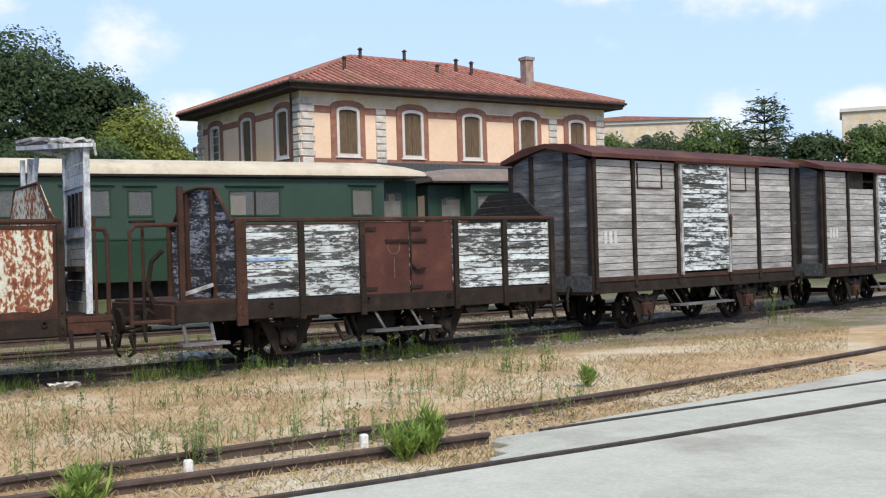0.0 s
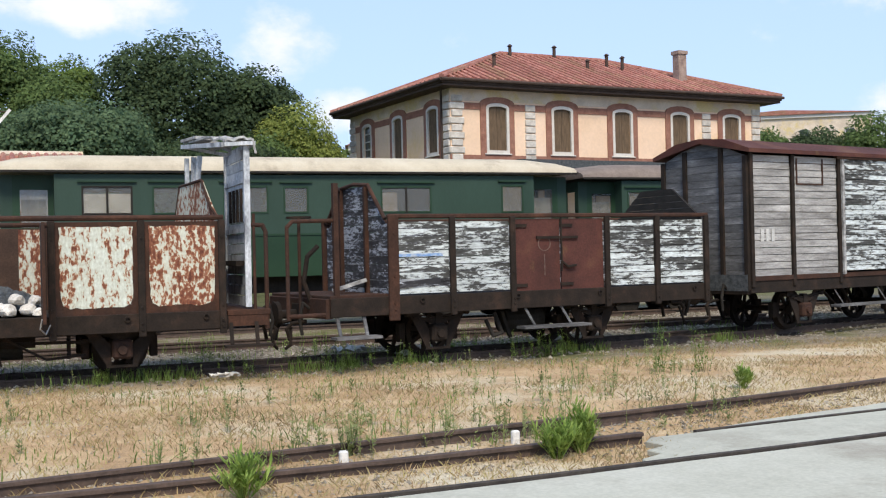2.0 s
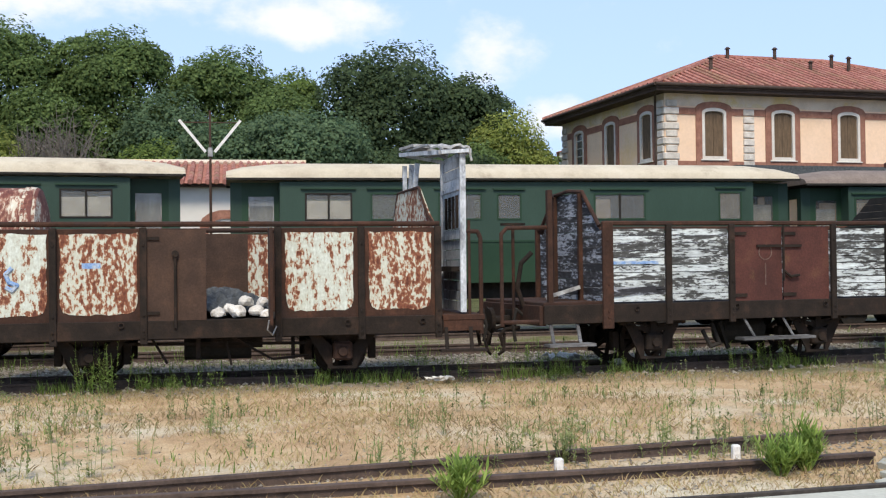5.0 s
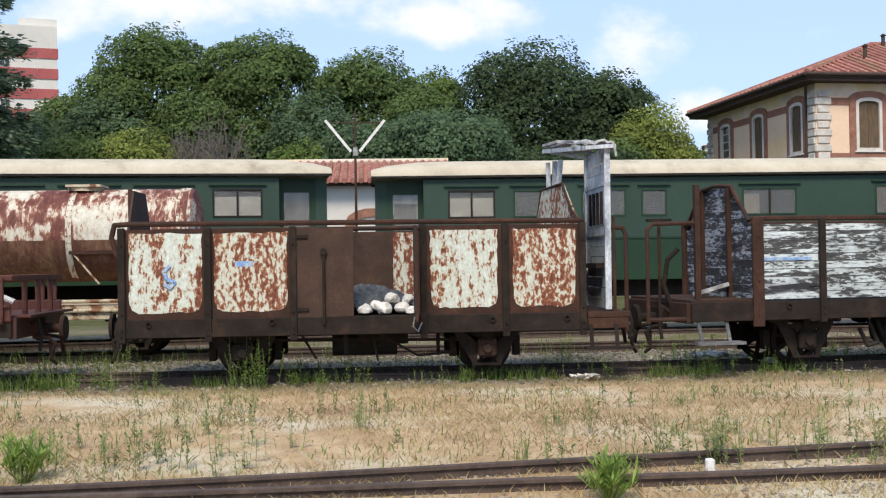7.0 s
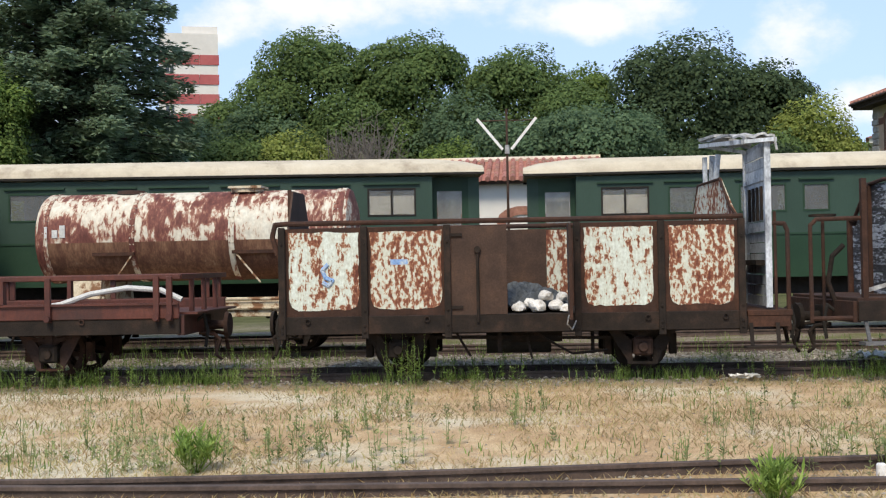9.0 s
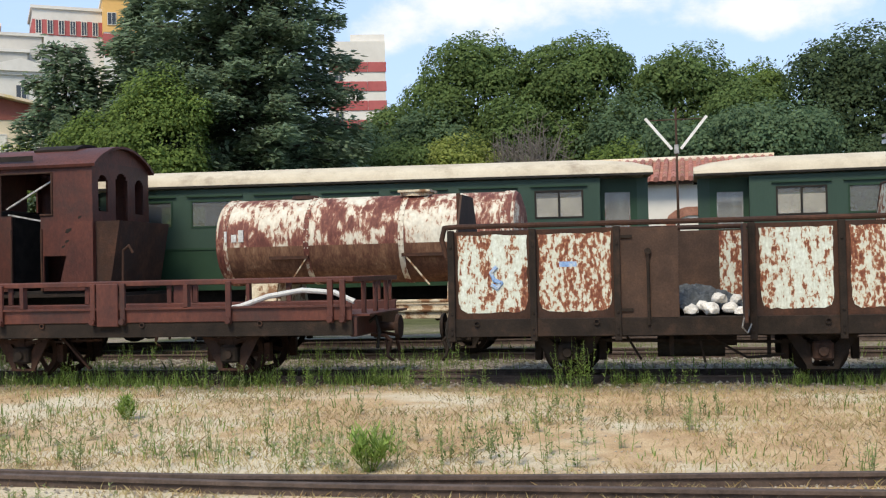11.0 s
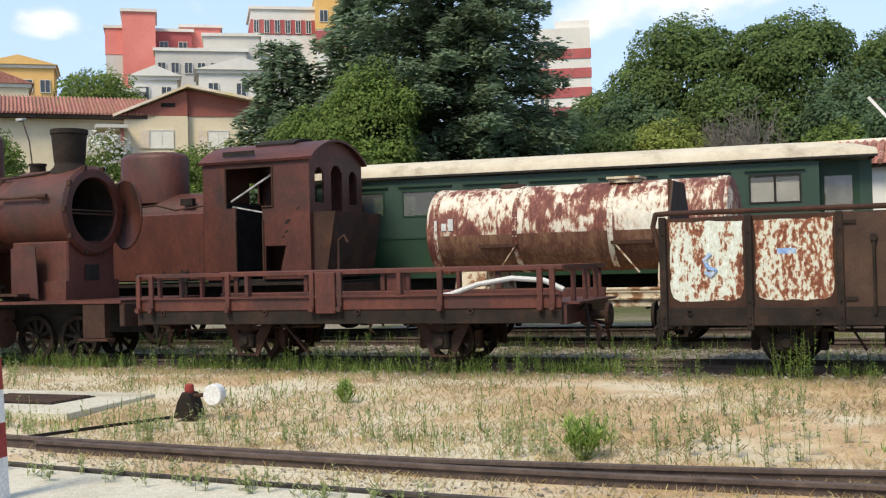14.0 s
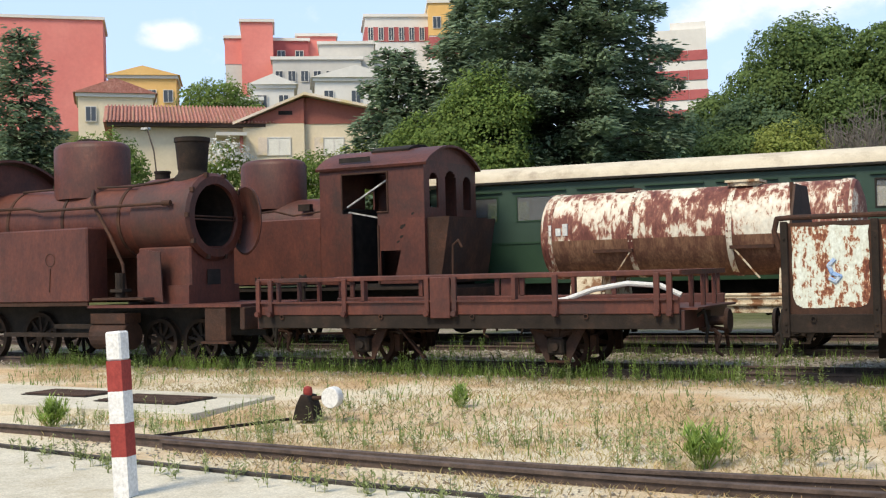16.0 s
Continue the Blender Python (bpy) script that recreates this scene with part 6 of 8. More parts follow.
def front_locomotive():
    """The engine with its smokebox door hanging open."""
    t = thing("steam_locomotive", "rusted red-brown tank locomotive, smokebox door hanging open, chimney standing", "locomotive", pose(-15.72, 16.05, -0.05))
    zc = 2.74
    part("boiler", lathe(B(), [(0.0, -5.5), (0.7, -5.5), (0.7, 0.7)], (0, 0, zc), 'x', 40), RUST_RED, t, smooth=True)
    for x in (-2.6, -1.1, 0.35):
        part("boiler_band", lathe(B(), [(0.7, -0.035), (0.714, -0.035), (0.714, 0.035), (0.7, 0.035)], (x, 0, zc), 'x', 40), RUST, t)
    sb = part("smokebox", lathe(B(), [(0.7, 0.7), (0.76, 0.7), (0.76, 1.95), (0.8, 1.97), (0.8, 2.05), (0.74, 2.1), (0.6, 2.1), (0.58, 2.04), (0.66, 1.95), (0.66, 0.75), (0.0, 0.74)], (0, 0, zc), 'x', 48), RUST_RED, t, smooth=True)
    part("tube_plate", lathe(B(), [(0.0, 0.8), (0.655, 0.8)], (0, 0, zc), 'x', 32), DARK_HOLE, sb)
    part("lining", lathe(B(), [(0.652, 0.8), (0.652, 1.95)], (0, 0, zc), 'x', 32), DARK_HOLE, sb, "sooty inside of the smokebox")
    bars = rod(B(), (2.06, -0.58, zc), (2.06, 0.58, zc), 0.016)
    rod(bars, (2.06, -0.58, zc - 0.06), (2.06, 0.58, zc - 0.06), 0.016)
    part("cross_bar", bars, RUST, sb)
    clamp = mesh_of(box(B(), -0.03, 0.05, -0.03, 0.03, -0.03, 0.05), "clamp", RUST)
    for k in range(10):
        a = 2 * math.pi * k / 10
        piece("clamp", clamp, sb, pose(2.07, 0.78 * math.cos(a), zc + 0.78 * math.sin(a)))
    door = part("smokebox_door", lathe(B(), [(0.0, 0.16), (0.25, 0.14), (0.5, 0.07), (0.64, 0.0), (0.66, -0.03), (0.62, -0.04), (0.5, 0.02), (0.0, 0.1)], (0, 0, 0), 'x', 36), RUST_RED, t, "dished smokebox door swung open", smooth=True)
    door.matrix_local = pose(2.2, 0.74, zc - 0.05, 0, 0, 64)
    hw = lathe(B(), [(0.1, 0.2), (0.125, 0.2), (0.125, 0.23), (0.1, 0.23), (0.1, 0.2)], (0, 0, 0), 'x', 16)
    rod(hw, (0.12, 0, 0), (0.26, 0, 0), 0.02)
    part("hand_wheel", hw, RUST_DARK, door)
    ch = lathe(B(), [(0.42, 3.3), (0.36, 3.46), (0.27, 3.56), (0.26, 3.62), (0.27, 3.64), (0.31, 4.12), (0.33, 4.14), (0.33, 4.22), (0.27, 4.22), (0.25, 3.7)], (1.55, 0, 0), 'z', 28)
    part("chimney", ch, RUST_DARK, t, "dark rusty chimney", smooth=True)
    dome(t, "sand_dome", -1.0, 3.2, 4.3, 0.82, 0.62, RUST_RED)
    part("dome_valve", lathe(B(), [(0.0, 4.42), (0.2, 4.38), (0.24, 4.28), (0.2, 4.26)], (-1.1, 0, 0), 'z', 16), RUST_DARK, t)
    part("whistle", rod(rod(B(), (0.72, 0.1, 3.38), (0.72, 0.1, 3.62), 0.14, n=14), (0.72, 0.1, 3.62), (0.72, 0.1, 3.66), 0.16, n=14), RUST_DARK, t)
    for s in (-1, 1):
        tk = box(B(), -6.0, 0.0, s * 1.14 if s < 0 else 0.62, -0.62 if s < 0 else 1.14, 1.22, 2.6, 0.03)
        part("side_tank", tk, RUST_RED, t, "rusty riveted side water tank")
        part("tank_rim", box(B(), -6.0, 0.02, s * 1.15 - 0.02, s * 1.15 + 0.02, 1.16, 1.22), RUST, t)
        part("running_plate", box(B(), 0.0, 3.55, min(s * 0.55, s * 1.16), max(s * 0.55, s * 1.16), 1.12, 1.17), RUST_RED, t)
        part("raised_plate", box(B(), 0.1, 1.35, min(s * 0.6, s * 1.14), max(s * 0.6, s * 1.14), 1.26, 1.3), RUST, t)
        part("splash_plate", prism(B(), [(0.95, 1.3), (1.55, 1.2), (1.5, 2.1), (1.15, 2.15), (0.95, 2.08)], 'y', s * 0.85 - 0.01, s * 0.85 + 0.01), RUST_RED, t)
        hr = bent(B(), [(-3.0, s * 0.74, 3.06), (-1.9, s * 0.78, 3.05), (-1.6, s * 0.8, 2.98), (1.6, s * 0.82, 2.98)], 0.028)
        rod(hr, (1.55, s * 0.82, 2.98), (1.72, s * 0.8, 2.98), 0.05, n=10)
        part("hand_rail", hr, RUST, t)
        pp = bent(B(), [(-0.55, s * 0.4, 3.4), (-0.3, s * 0.72, 3.1), (0.3, s * 0.84, 2.4), (0.62, s * 0.88, 1.9), (0.72, s * 0.9, 1.3)], 0.03)
        part("feed_pipe", pp, RUST, t)
        part("steam_pipe", bent(B(), [(-2.6, s * 0.3, 3.42), (-1.6, s * 0.4, 3.42), (0.5, s * 0.45, 3.36), (1.3, s * 0.4, 3.42), (1.5, s * 0.2, 3.5)], 0.022), RUST, t)
        cy = lathe(B(), [(0.0, -0.02), (0.24, -0.02), (0.26, 0.0), (0.26, 0.82), (0.24, 0.84), (0.0, 0.84)], (0.1, s * 0.98, 0.62), 'x', 20)
        box(cy, 0.1, 0.94, s * 0.98 - 0.2, s * 0.98 + 0.2, 0.84, 1.02)
        part("cylinder", cy, RUST, t, smooth=False)
        rods = box(B(), -2.4, 0.1, s * 0.98 - 0.03, s * 0.98 + 0.03, 0.58, 0.66)
        box(rods, -1.0, 0.1, s * 0.98 - 0.06, s * 0.98 + 0.06, 0.74, 0.82)
        part("connecting_rod", rods, RUST_DARK, t)
        vp = rod(B(), (0.62, s * 0.95, 1.28), (0.62, s * 0.95, 1.75), 0.09, n=10)
        box(vp, 0.48, 0.78, s * 0.95 - 0.12, s * 0.95 + 0.12, 1.4, 1.46)
        part("lubricator", vp, RUST_DARK, t)
        for x, r in ((2.15, 0.4), (1.2, 0.4), (-1.9, 0.46), (-3.3, 0.46)):
            spoked_wheel(t, x, s * 0.52, r, RUST_DARK, 10)
    part("saddle", box(box(B(), 0.75, 2.0, -0.62, 0.62, 1.17, 2.2, 0.03), 1.2, 2.02, -0.7, 0.7, 1.17, 1.5), RUST_RED, t)
    # flat black plate, the opening's inner shade put into its colour
    part("ash_hole", box(B(), 2.02, 2.03, -0.2, 0.16, 1.5, 1.78), DARK_HOLE, t, "black plate painted as a broken opening")
    part("front_plate", box(B(), 2.0, 3.6, -0.56, 0.56, 1.12, 1.165), RUST_RED, t)
    part("buffer_beam", box(B(), 3.5, 3.6, -1.14, 1.14, 0.74, 1.12, 0.012), RUST, t)
    part("frame_plate", box(B(), -6, 3.5, -0.44, -0.4, 0.6, 1.12), BLACK, t)
    part("frame_plate", box(B(), -6, 3.5, 0.4, 0.44, 0.6, 1.12), BLACK, t)
    coupler(t, 3.6, 1, RUST)
    lamp = rod(B(), (3.4, 0.85, 1.17), (3.4, 0.85, 1.42), 0.03)
    rod(lamp, (3.4, 0.85, 1.42), (3.4, 0.85, 1.6), 0.07, n=10)
    part("lamp_iron", lamp, RUST_DARK, t)
    part("front_step", box(box(B(), 2.75, 3.2, -1.14, -1.0, 0.55, 1.12), 2.7, 3.3, -1.2, -1.0, 0.5, 0.54), RUST, t)
    # cab
    part("cab_front", wall_with_holes(-1.16, 1.16, 1.2, 3.7, [(-0.95, -0.5, 2.9, 3.4), (0.5, 0.95, 2.9, 3.4)], -0.03, 0.03), RUST_RED, t).matrix_local = pose(-3.4, 0, 0, 0, 0, 90)
    part("cab_arch", cab_roof(B(), -3.44, -3.38, 1.16, 3.68, 0.36, t=0.36), RUST_RED, t)
    part("cab_roof", cab_roof(B(), -6.2, -3.2, 1.25, 3.72, 0.42), RUST_RED, t)
    for s in (-1, 1):
        part("cab_side", wall_with_holes(-6.0, -3.43, 1.2, 3.74, [(-5.3, -4.1, 2.6, 3.4)], s * 1.16 - 0.02, s * 1.16 + 0.02), RUST_RED, t)
    mk = lathe(B(), [(0.11, -0.002), (0.125, -0.002), (0.125, 0.002), (0.11, 0.002), (0.11, -0.002)], (-0.95, -1.147, 2.02), 'y', 18)
    bent(mk, [(-0.95, -1.147, 1.86), (-0.98, -1.147, 1.42)], 0.008, 5)
    part("chalk_mark", mk, RUST, t, "scratched scrawl")


front_locomotive()


def cab_locomotive():
    """The engine on the middle track, seen from its empty cab."""
    t = thing("steam_locomotive", "rusted brown tank locomotive with an empty doorless cab", "locomotive", pose(-13.5, 20.3, -0.06))
    zc = 2.62
    part("boiler", lathe(B(), [(0.0, -5.2), (0.68, -5.2), (0.68, 0.05), (0.0, 0.05)], (0, 0, zc), 'x', 36), RUST_RED, t, smooth=True)
    dome(t, "sand_dome", -2.02, 3.1, 4.2, 0.8, 0.6, RUST_RED)
    for s in (-1, 1):
        part("side_tank", box(B(), -5.0, 0.0, min(s * 0.6, s * 1.1), max(s * 0.6, s * 1.1), 1.42, 2.82, 0.03), RUST_RED, t)
        part("boiler_pipe", bent(B(), [(-2.6, s * 0.8, 2.96), (-1.4, s * 0.82, 3.02), (-0.9, s * 0.82, 2.9), (0, s * 0.82, 2.98)], 0.02), RUST, t)
    # flat black patches on the whole tank sheet paint the shade in rusted holes
    for a, b, c, d in ((-1.75, -1.6, 1.48, 1.62), (-1.4, -1.2, 1.46, 1.58), (-1.05, -0.98, 1.5, 1.64), (-0.6, -0.38, 1.46, 1.66)):
        part("rust_hole", prism(B(), [(a, c), (b, c), (b - 0.02, d), ((a + b) / 2, d - 0.05), (a + 0.01, d)], 'y', -1.106, -1.1), DARK_HOLE, t, "black patch painted as a hole rusted through")
    part("valve_gear", box(B(), -0.85, -0.55, -0.72, -0.6, 3.0, 3.14), RUST_DARK, t)
    # cab walls
    holes = [(0.55, 1.64, 2.86, 3.66), (0.77, 1.39, 1.42, 2.86), (1.45, 1.98, 1.5, 2.08)]
    part("cab_side", wall_with_holes(0.0, 2.48, 1.42, 3.86, holes, -1.12, -1.08), RUST_RED, t, "cab side with empty window and doorway")
    part("cab_side", wall_with_holes(0.0, 2.48, 1.42, 3.86, [(0.55, 1.64, 2.86, 3.66)], 1.08, 1.12), RUST_RED, t)
    part("rim", bent(B(), [(0.55, -1.13, 2.94), (0.55, -1.13, 3.66), (1.64, -1.13, 3.66), (1.64, -1.13, 2.86), (1.39, -1.13, 2.86)], 0.02, 6), RUST, t)
    part("door_post", bent(B(), [(0.77, -1.13, 1.42), (0.77, -1.13, 2.6)], 0.02, 6), RUST, t)
    part("door_post", bent(B(), [(1.41, -1.13, 1.42), (1.41, -1.13, 2.6)], 0.022, 6), RUST, t)
    part("fallen_bar", beam(B(), (0.6, -1.0, 3.0), (1.6, -0.95, 3.55), 0.05, 0.03), LEAD, t, "slanting loose grey bar")
    part("fallen_bar", beam(B(), (0.6, -0.95, 2.9), (1.5, -0.9, 2.72), 0.03, 0.03), LEAD, t)
    arches = []
    for y0, y1, z0, z1 in ((-0.9, -0.54, 2.92, 3.62), (-0.24, 0.24, 2.72, 3.7), (0.54, 0.9, 2.92, 3.62)):
        n, half_w = 8, (y1 - y0) / 2
        for k in range(n):
            a, b = y0 + (y1 - y0) * k / n, y0 + (y1 - y0) * (k + 1) / n
            u = ((a + b) / 2 - (y0 + y1) / 2) / half_w
            arches.append((a, b, z0, z1 - half_w * (1 - math.sqrt(1 - u * u))))
    back = part("cab_back", wall_with_holes(-1.08, 1.08, 1.42, 3.86, arches, -0.02, 0.02), RUST_RED, t, "cab back wall with three empty arched windows")
    back.matrix_local = pose(2.46, 0, 0, 0, 0, 90)
    part("cab_front", wall_with_holes(-1.08, 1.08, 1.42, 3.86, [(-0.95, -0.55, 3.0, 3.5), (0.55, 0.95, 3.0, 3.5)], -0.02, 0.02), RUST_RED, t).matrix_local = pose(0.02, 0, 0, 0, 0, 90)
    part("cab_floor", box(B(), 0.05, 2.43, -1.07, 1.07, 1.36, 1.42), DARK_HOLE, t)
    part("firebox", box(B(), 0.05, 0.5, -0.6, 0.6, 1.42, 3.0, 0.04), DARK_HOLE, t)
    part("cab_gable", cab_roof(B(), 2.43, 2.47, 1.1, 3.82, 0.36, t=0.36), RUST_RED, t)
    rf = part("cab_roof", cab_roof(B(), -0.05, 2.58, 1.2, 3.8, 0.42), RUST_RED, t, "arched rusty cab roof", smooth=True)
    part("roof_hatch", cab_roof(B(), 0.95, 1.85, 0.6, 4.16, 0.13), RUST_DARK, rf)
    # the gap and the small holes are black plates painting inner shade
    part("roof_gap", box(B(), 0.5, 1.25, -1.13, -1.121, 3.9, 4.0), DARK_HOLE, rf)
    for x, z, r in ((1.95, 2.55, 0.05), (1.93, 2.35, 0.035), (2.2, 2.8, 0.03), (1.85, 2.25, 0.03)):
        part("rust_hole", prism(B(), [(x - r, z - r * 0.6), (x, z - r), (x + r * 1.6, z + 0.2 * r), (x + r * 1.8, z + r), (x - 0.2 * r, z + 0.7 * r)], 'y', -1.126, -1.12), DARK_HOLE, t, "black patch painted as a hole rusted through")
    # coal bunker behind, narrower at its foot
    bk = prism(B(), [(2.48, 1.42), (2.75, 1.42), (2.98, 2.72), (2.48, 2.72)], 'y', -1.02, 1.02)
    part("bunker", bk, RUST, t, "dark rusty coal bunker")
    part("bunker_skirt", prism(B(), [(1.75, 1.42), (2.48, 1.42), (2.48, 2.72), (2.1, 2.72)], 'y', -1.128, -1.121), RUST_RED, t)
    hr = B()
    for y in (-0.98,):
        bent(hr, [(3.0, y, 1.3), (3.02, y, 2.15), (3.14, y, 2.24), (3.22, y, 2.1)], 0.026)
    part("hand_rail", hr, RUST, t)
    part("running_plate", box(B(), -6, 2.95, -1.12, 1.12, 1.3, 1.36), RUST_DARK, t)
    part("frame", box(B(), -6, 2.95, -0.5, 0.5, 0.65, 1.3), BLACK, t)
    part("buffer_beam", box(B(), 2.95, 3.05, -1.1, 1.1, 0.8, 1.3), RUST, t)
    coupler(t, 3.05, 1, RUST)
    for s in (-1, 1):
        for x in (-4.2, -2.9, -1.6, 1.4):
            spoked_wheel(t, x, s * 0.52, 0.44, RUST_DARK, 10)


cab_locomotive()


# ---- trees ----
def leaf_cloud(lumps, count, size, seed, flat=0.0, droop=0.0):
    """Small leaf sprays spread over and through lumps (x, y, z, rx, ry, rz): the corners of many separate quads."""
    rng = np.random.default_rng(seed)
    vol = np.array([l[3] * l[4] + l[4] * l[5] + l[3] * l[5] for l in lumps])
    pick = rng.choice(len(lumps), size=count, p=vol / vol.sum())
    L = np.array(lumps)[pick]
    d = rng.normal(size=(count, 3))
    d /= np.linalg.norm(d, axis=1)[:, None]
    d[:, 2] = np.where(d[:, 2] < -0.35, -d[:, 2], d[:, 2])
    r = np.clip(1.0 - np.abs(rng.normal(0, 0.16, count)), 0.3, 1.0)
    ph = pick[:, None] * np.array((1.7, 2.9, 4.1))
    q = d * 2.9 + ph
    wob = np.sin(q[:, 0] * 1.9 + 1.3 * np.sin(q[:, 1] * 1.3)) * np.sin(q[:, 1] * 2.1 + np.sin(q[:, 2] * 1.7)) * np.sin(q[:, 2] * 1.8 + 0.7)
    q = d * 7.5 + ph
    wob = 0.7 * wob + 0.6 * np.sin(q[:, 0] * 1.2 + np.sin(q[:, 2])) * np.sin(q[:, 1] * 1.3 + 0.4) * np.sin(q[:, 2] * 1.1)
    p = L[:, :3] + d * L[:, 3:] * (r * (1 + 0.2 * wob))[:, None]
    n = d + rng.normal(0, 0.5, (count, 3)) + np.array([0, -0.25, 0.35 + flat])
    n /= np.linalg.norm(n, axis=1)[:, None]
    a = np.cross(n, rng.normal(size=(count, 3)))
    a /= np.linalg.norm(a, axis=1)[:, None]
    b = np.cross(n, a)
    s = size * rng.uniform(0.55, 1.3, count)[:, None]
    a, b = a * s, b * s * 0.62
    k = rng.uniform(-0.25, 0.25, (count, 1))
    quads = np.stack([p - a, p - b + a * k, p + a - np.array([0, 0, droop]) * s, p + b + a * k], axis=1)
    return quads.reshape(-1, 3)


def cloud_mesh(name, verts, mat):
    n = len(verts) // 4
    me = bpy.data.meshes.new(name)
    me.from_pydata(verts.tolist(), [], [(4 * i, 4 * i + 1, 4 * i + 2, 4 * i + 3) for i in range(n)])
    me.materials.append(mat)
    return me


def trunk_mesh(h, r, limbs, seed, lean=0.0):
    rng = random.Random(seed)
    bm = B()
    pts = [Vector((0, 0, -0.3))] + [Vector((rng.uniform(-0.15, 0.15) * k + lean * k, rng.uniform(-0.15, 0.15) * k, h * k / 4)) for k in range(1, 5)]
    for i in range(4):
        rod(bm, pts[i], pts[i + 1], r * (1 - 0.18 * i), r * (1 - 0.18 * (i + 1)), 10)
    for tx, ty, tz in limbs:
        a = pts[rng.choice((2, 3))]
        mid = a.lerp(Vector((tx, ty, tz)), 0.5) + Vector((0, 0, 0.4))
        rod(bm, a, mid, r * 0.45, r * 0.28, 7)
        rod(bm, mid, (tx, ty, tz), r * 0.28, r * 0.1, 6)
    return bm


def broadleaf(name, label, x, y, top, radius, mat, count, size, seed, z0=None, squash=0.8, lumps_n=9, bark=BARK, group="trees on the slope", low=0.3):
    """A crown of lumps round a middle, its highest at top (world height)."""
    base = terrain(x, y)
    t = thing(name, label, "tree", pose(x, y, base), group=group)
    rng = random.Random(seed)
    h = top - base
    rz = min(radius * squash, h * 0.46)
    mid = h - rz
    lumps = [(0, 0, mid, radius * 0.8, radius * 0.8, rz * 0.93)]
    for k in range(lumps_n):
        a = 2 * math.pi * k / lumps_n + rng.uniform(-0.3, 0.3)
        e = rng.uniform(-0.35, 0.75)
        q = radius * rng.uniform(0.36, 0.5)
        d = radius - q
        lumps.append((d * math.cos(a) * math.cos(e), d * math.sin(a) * math.cos(e), mid + (rz - q * 0.85) * math.sin(e), q, q, q * 0.85))
    if low:
        for k in range(7):
            a = 2 * math.pi * k / 7 + rng.uniform(-0.4, 0.4)
            q = radius * 0.45
            lumps.append((radius * 0.6 * math.cos(a), radius * 0.6 * math.sin(a), max(q * 0.7, mid - rz * 0.8), q, q, q * 1.5))
    part("trunk", trunk_mesh(max(1.0, mid), max(0.12, radius * 0.07), [(l[0] * 0.8, l[1] * 0.8, l[2]) for l in lumps[1:7]], seed), bark, t)
    crown = new("crown", cloud_mesh("crown", leaf_cloud(lumps, int(count * 1.55), size * 0.78, seed), mat))
    crown.parent = t
    return t


def conifer(name, label, x, y, top, radius, mat, count, size, seed, tiers=15, group="conifers", low=0.12, droop=0.25, taper=0.8):
    """A cedar: straight trunk, tiers of level limbs with hanging sprays."""
    base = terrain(x, y)
    t = thing(name, label, "tree", pose(x, y, base), group=group)
    rng = random.Random(seed)
    nr = np.random.default_rng(seed)
    h = top - base
    bm = rod(B(), (0, 0, -0.3), (0, 0, h * 0.97), 0.035 * h * 0.5, 0.04, 10)
    sprays = []
    for k in range(tiers):
        f = low + (1 - low) * k / tiers
        z = h * f
        reach = radius * (1 - f) ** taper * rng.uniform(0.85, 1.1) + 0.25
        nb = 9 if k < tiers * 0.6 else 7
        for j in range(nb):
            a = 2 * math.pi * j / nb + k * 0.7 + rng.uniform(-0.25, 0.25)
            r = reach * rng.uniform(0.7, 1.12)
            tip = Vector((r * math.cos(a), r * math.sin(a), z + 0.12 * r - droop * r * 0.6 + rng.uniform(-0.3, 0.3)))
            root = Vector((0, 0, z - 0.1 * r))
            mid = root.lerp(tip, 0.55) + Vector((0, 0, 0.1 * r))
            rod(bm, root, mid, 0.05 + 0.012 * r, 0.045, 5)
            rod(bm, mid, tip, 0.045, 0.012, 5)
            sprays.append((root, mid, tip, r))
    part("trunk", bm, BARK, t)
    w = np.array([s[3] ** 1.4 for s in sprays])
    pick = nr.choice(len(sprays), size=count, p=w / w.sum())
    u = nr.beta(1.7, 1.1, count)
    P = np.zeros((count, 3))
    A = np.zeros((count, 3))
    for i in range(count):
        root, mid, tip, r = sprays[pick[i]]
        q = root.lerp(mid, u[i] / 0.55) if u[i] < 0.55 else mid.lerp(tip, (u[i] - 0.55) / 0.45)
        d = (tip - root).normalized()
        side = nr.normal(0, 0.16 * r * (1.15 - u[i]) + 0.05)
        P[i] = (q.x - d.y * side, q.y + d.x * side, q.z - abs(side) * droop + nr.normal(-0.05, 0.2))
        A[i] = (d.x - d.y * np.sign(side) * 0.9, d.y + d.x * np.sign(side) * 0.9, d.z - droop)
    A += nr.normal(0, 0.3, (count, 3))
    A /= np.linalg.norm(A, axis=1)[:, None]
    up = np.array([0, 0, 1.0]) + nr.normal(0, 0.35, (count, 3))
    Bv = np.cross(A, up)
    Bv /= np.linalg.norm(Bv, axis=1)[:, None]
    s = size * nr.uniform(0.6, 1.3, count)[:, None]
    quads = np.stack([P - A * s * 0.4, P + Bv * s * 0.3, P + A * s, P - Bv * s * 0.3], axis=1).reshape(-1, 3)
    crown = new("crown", cloud_mesh("crown", quads, mat))
    crown.parent = t
    return t


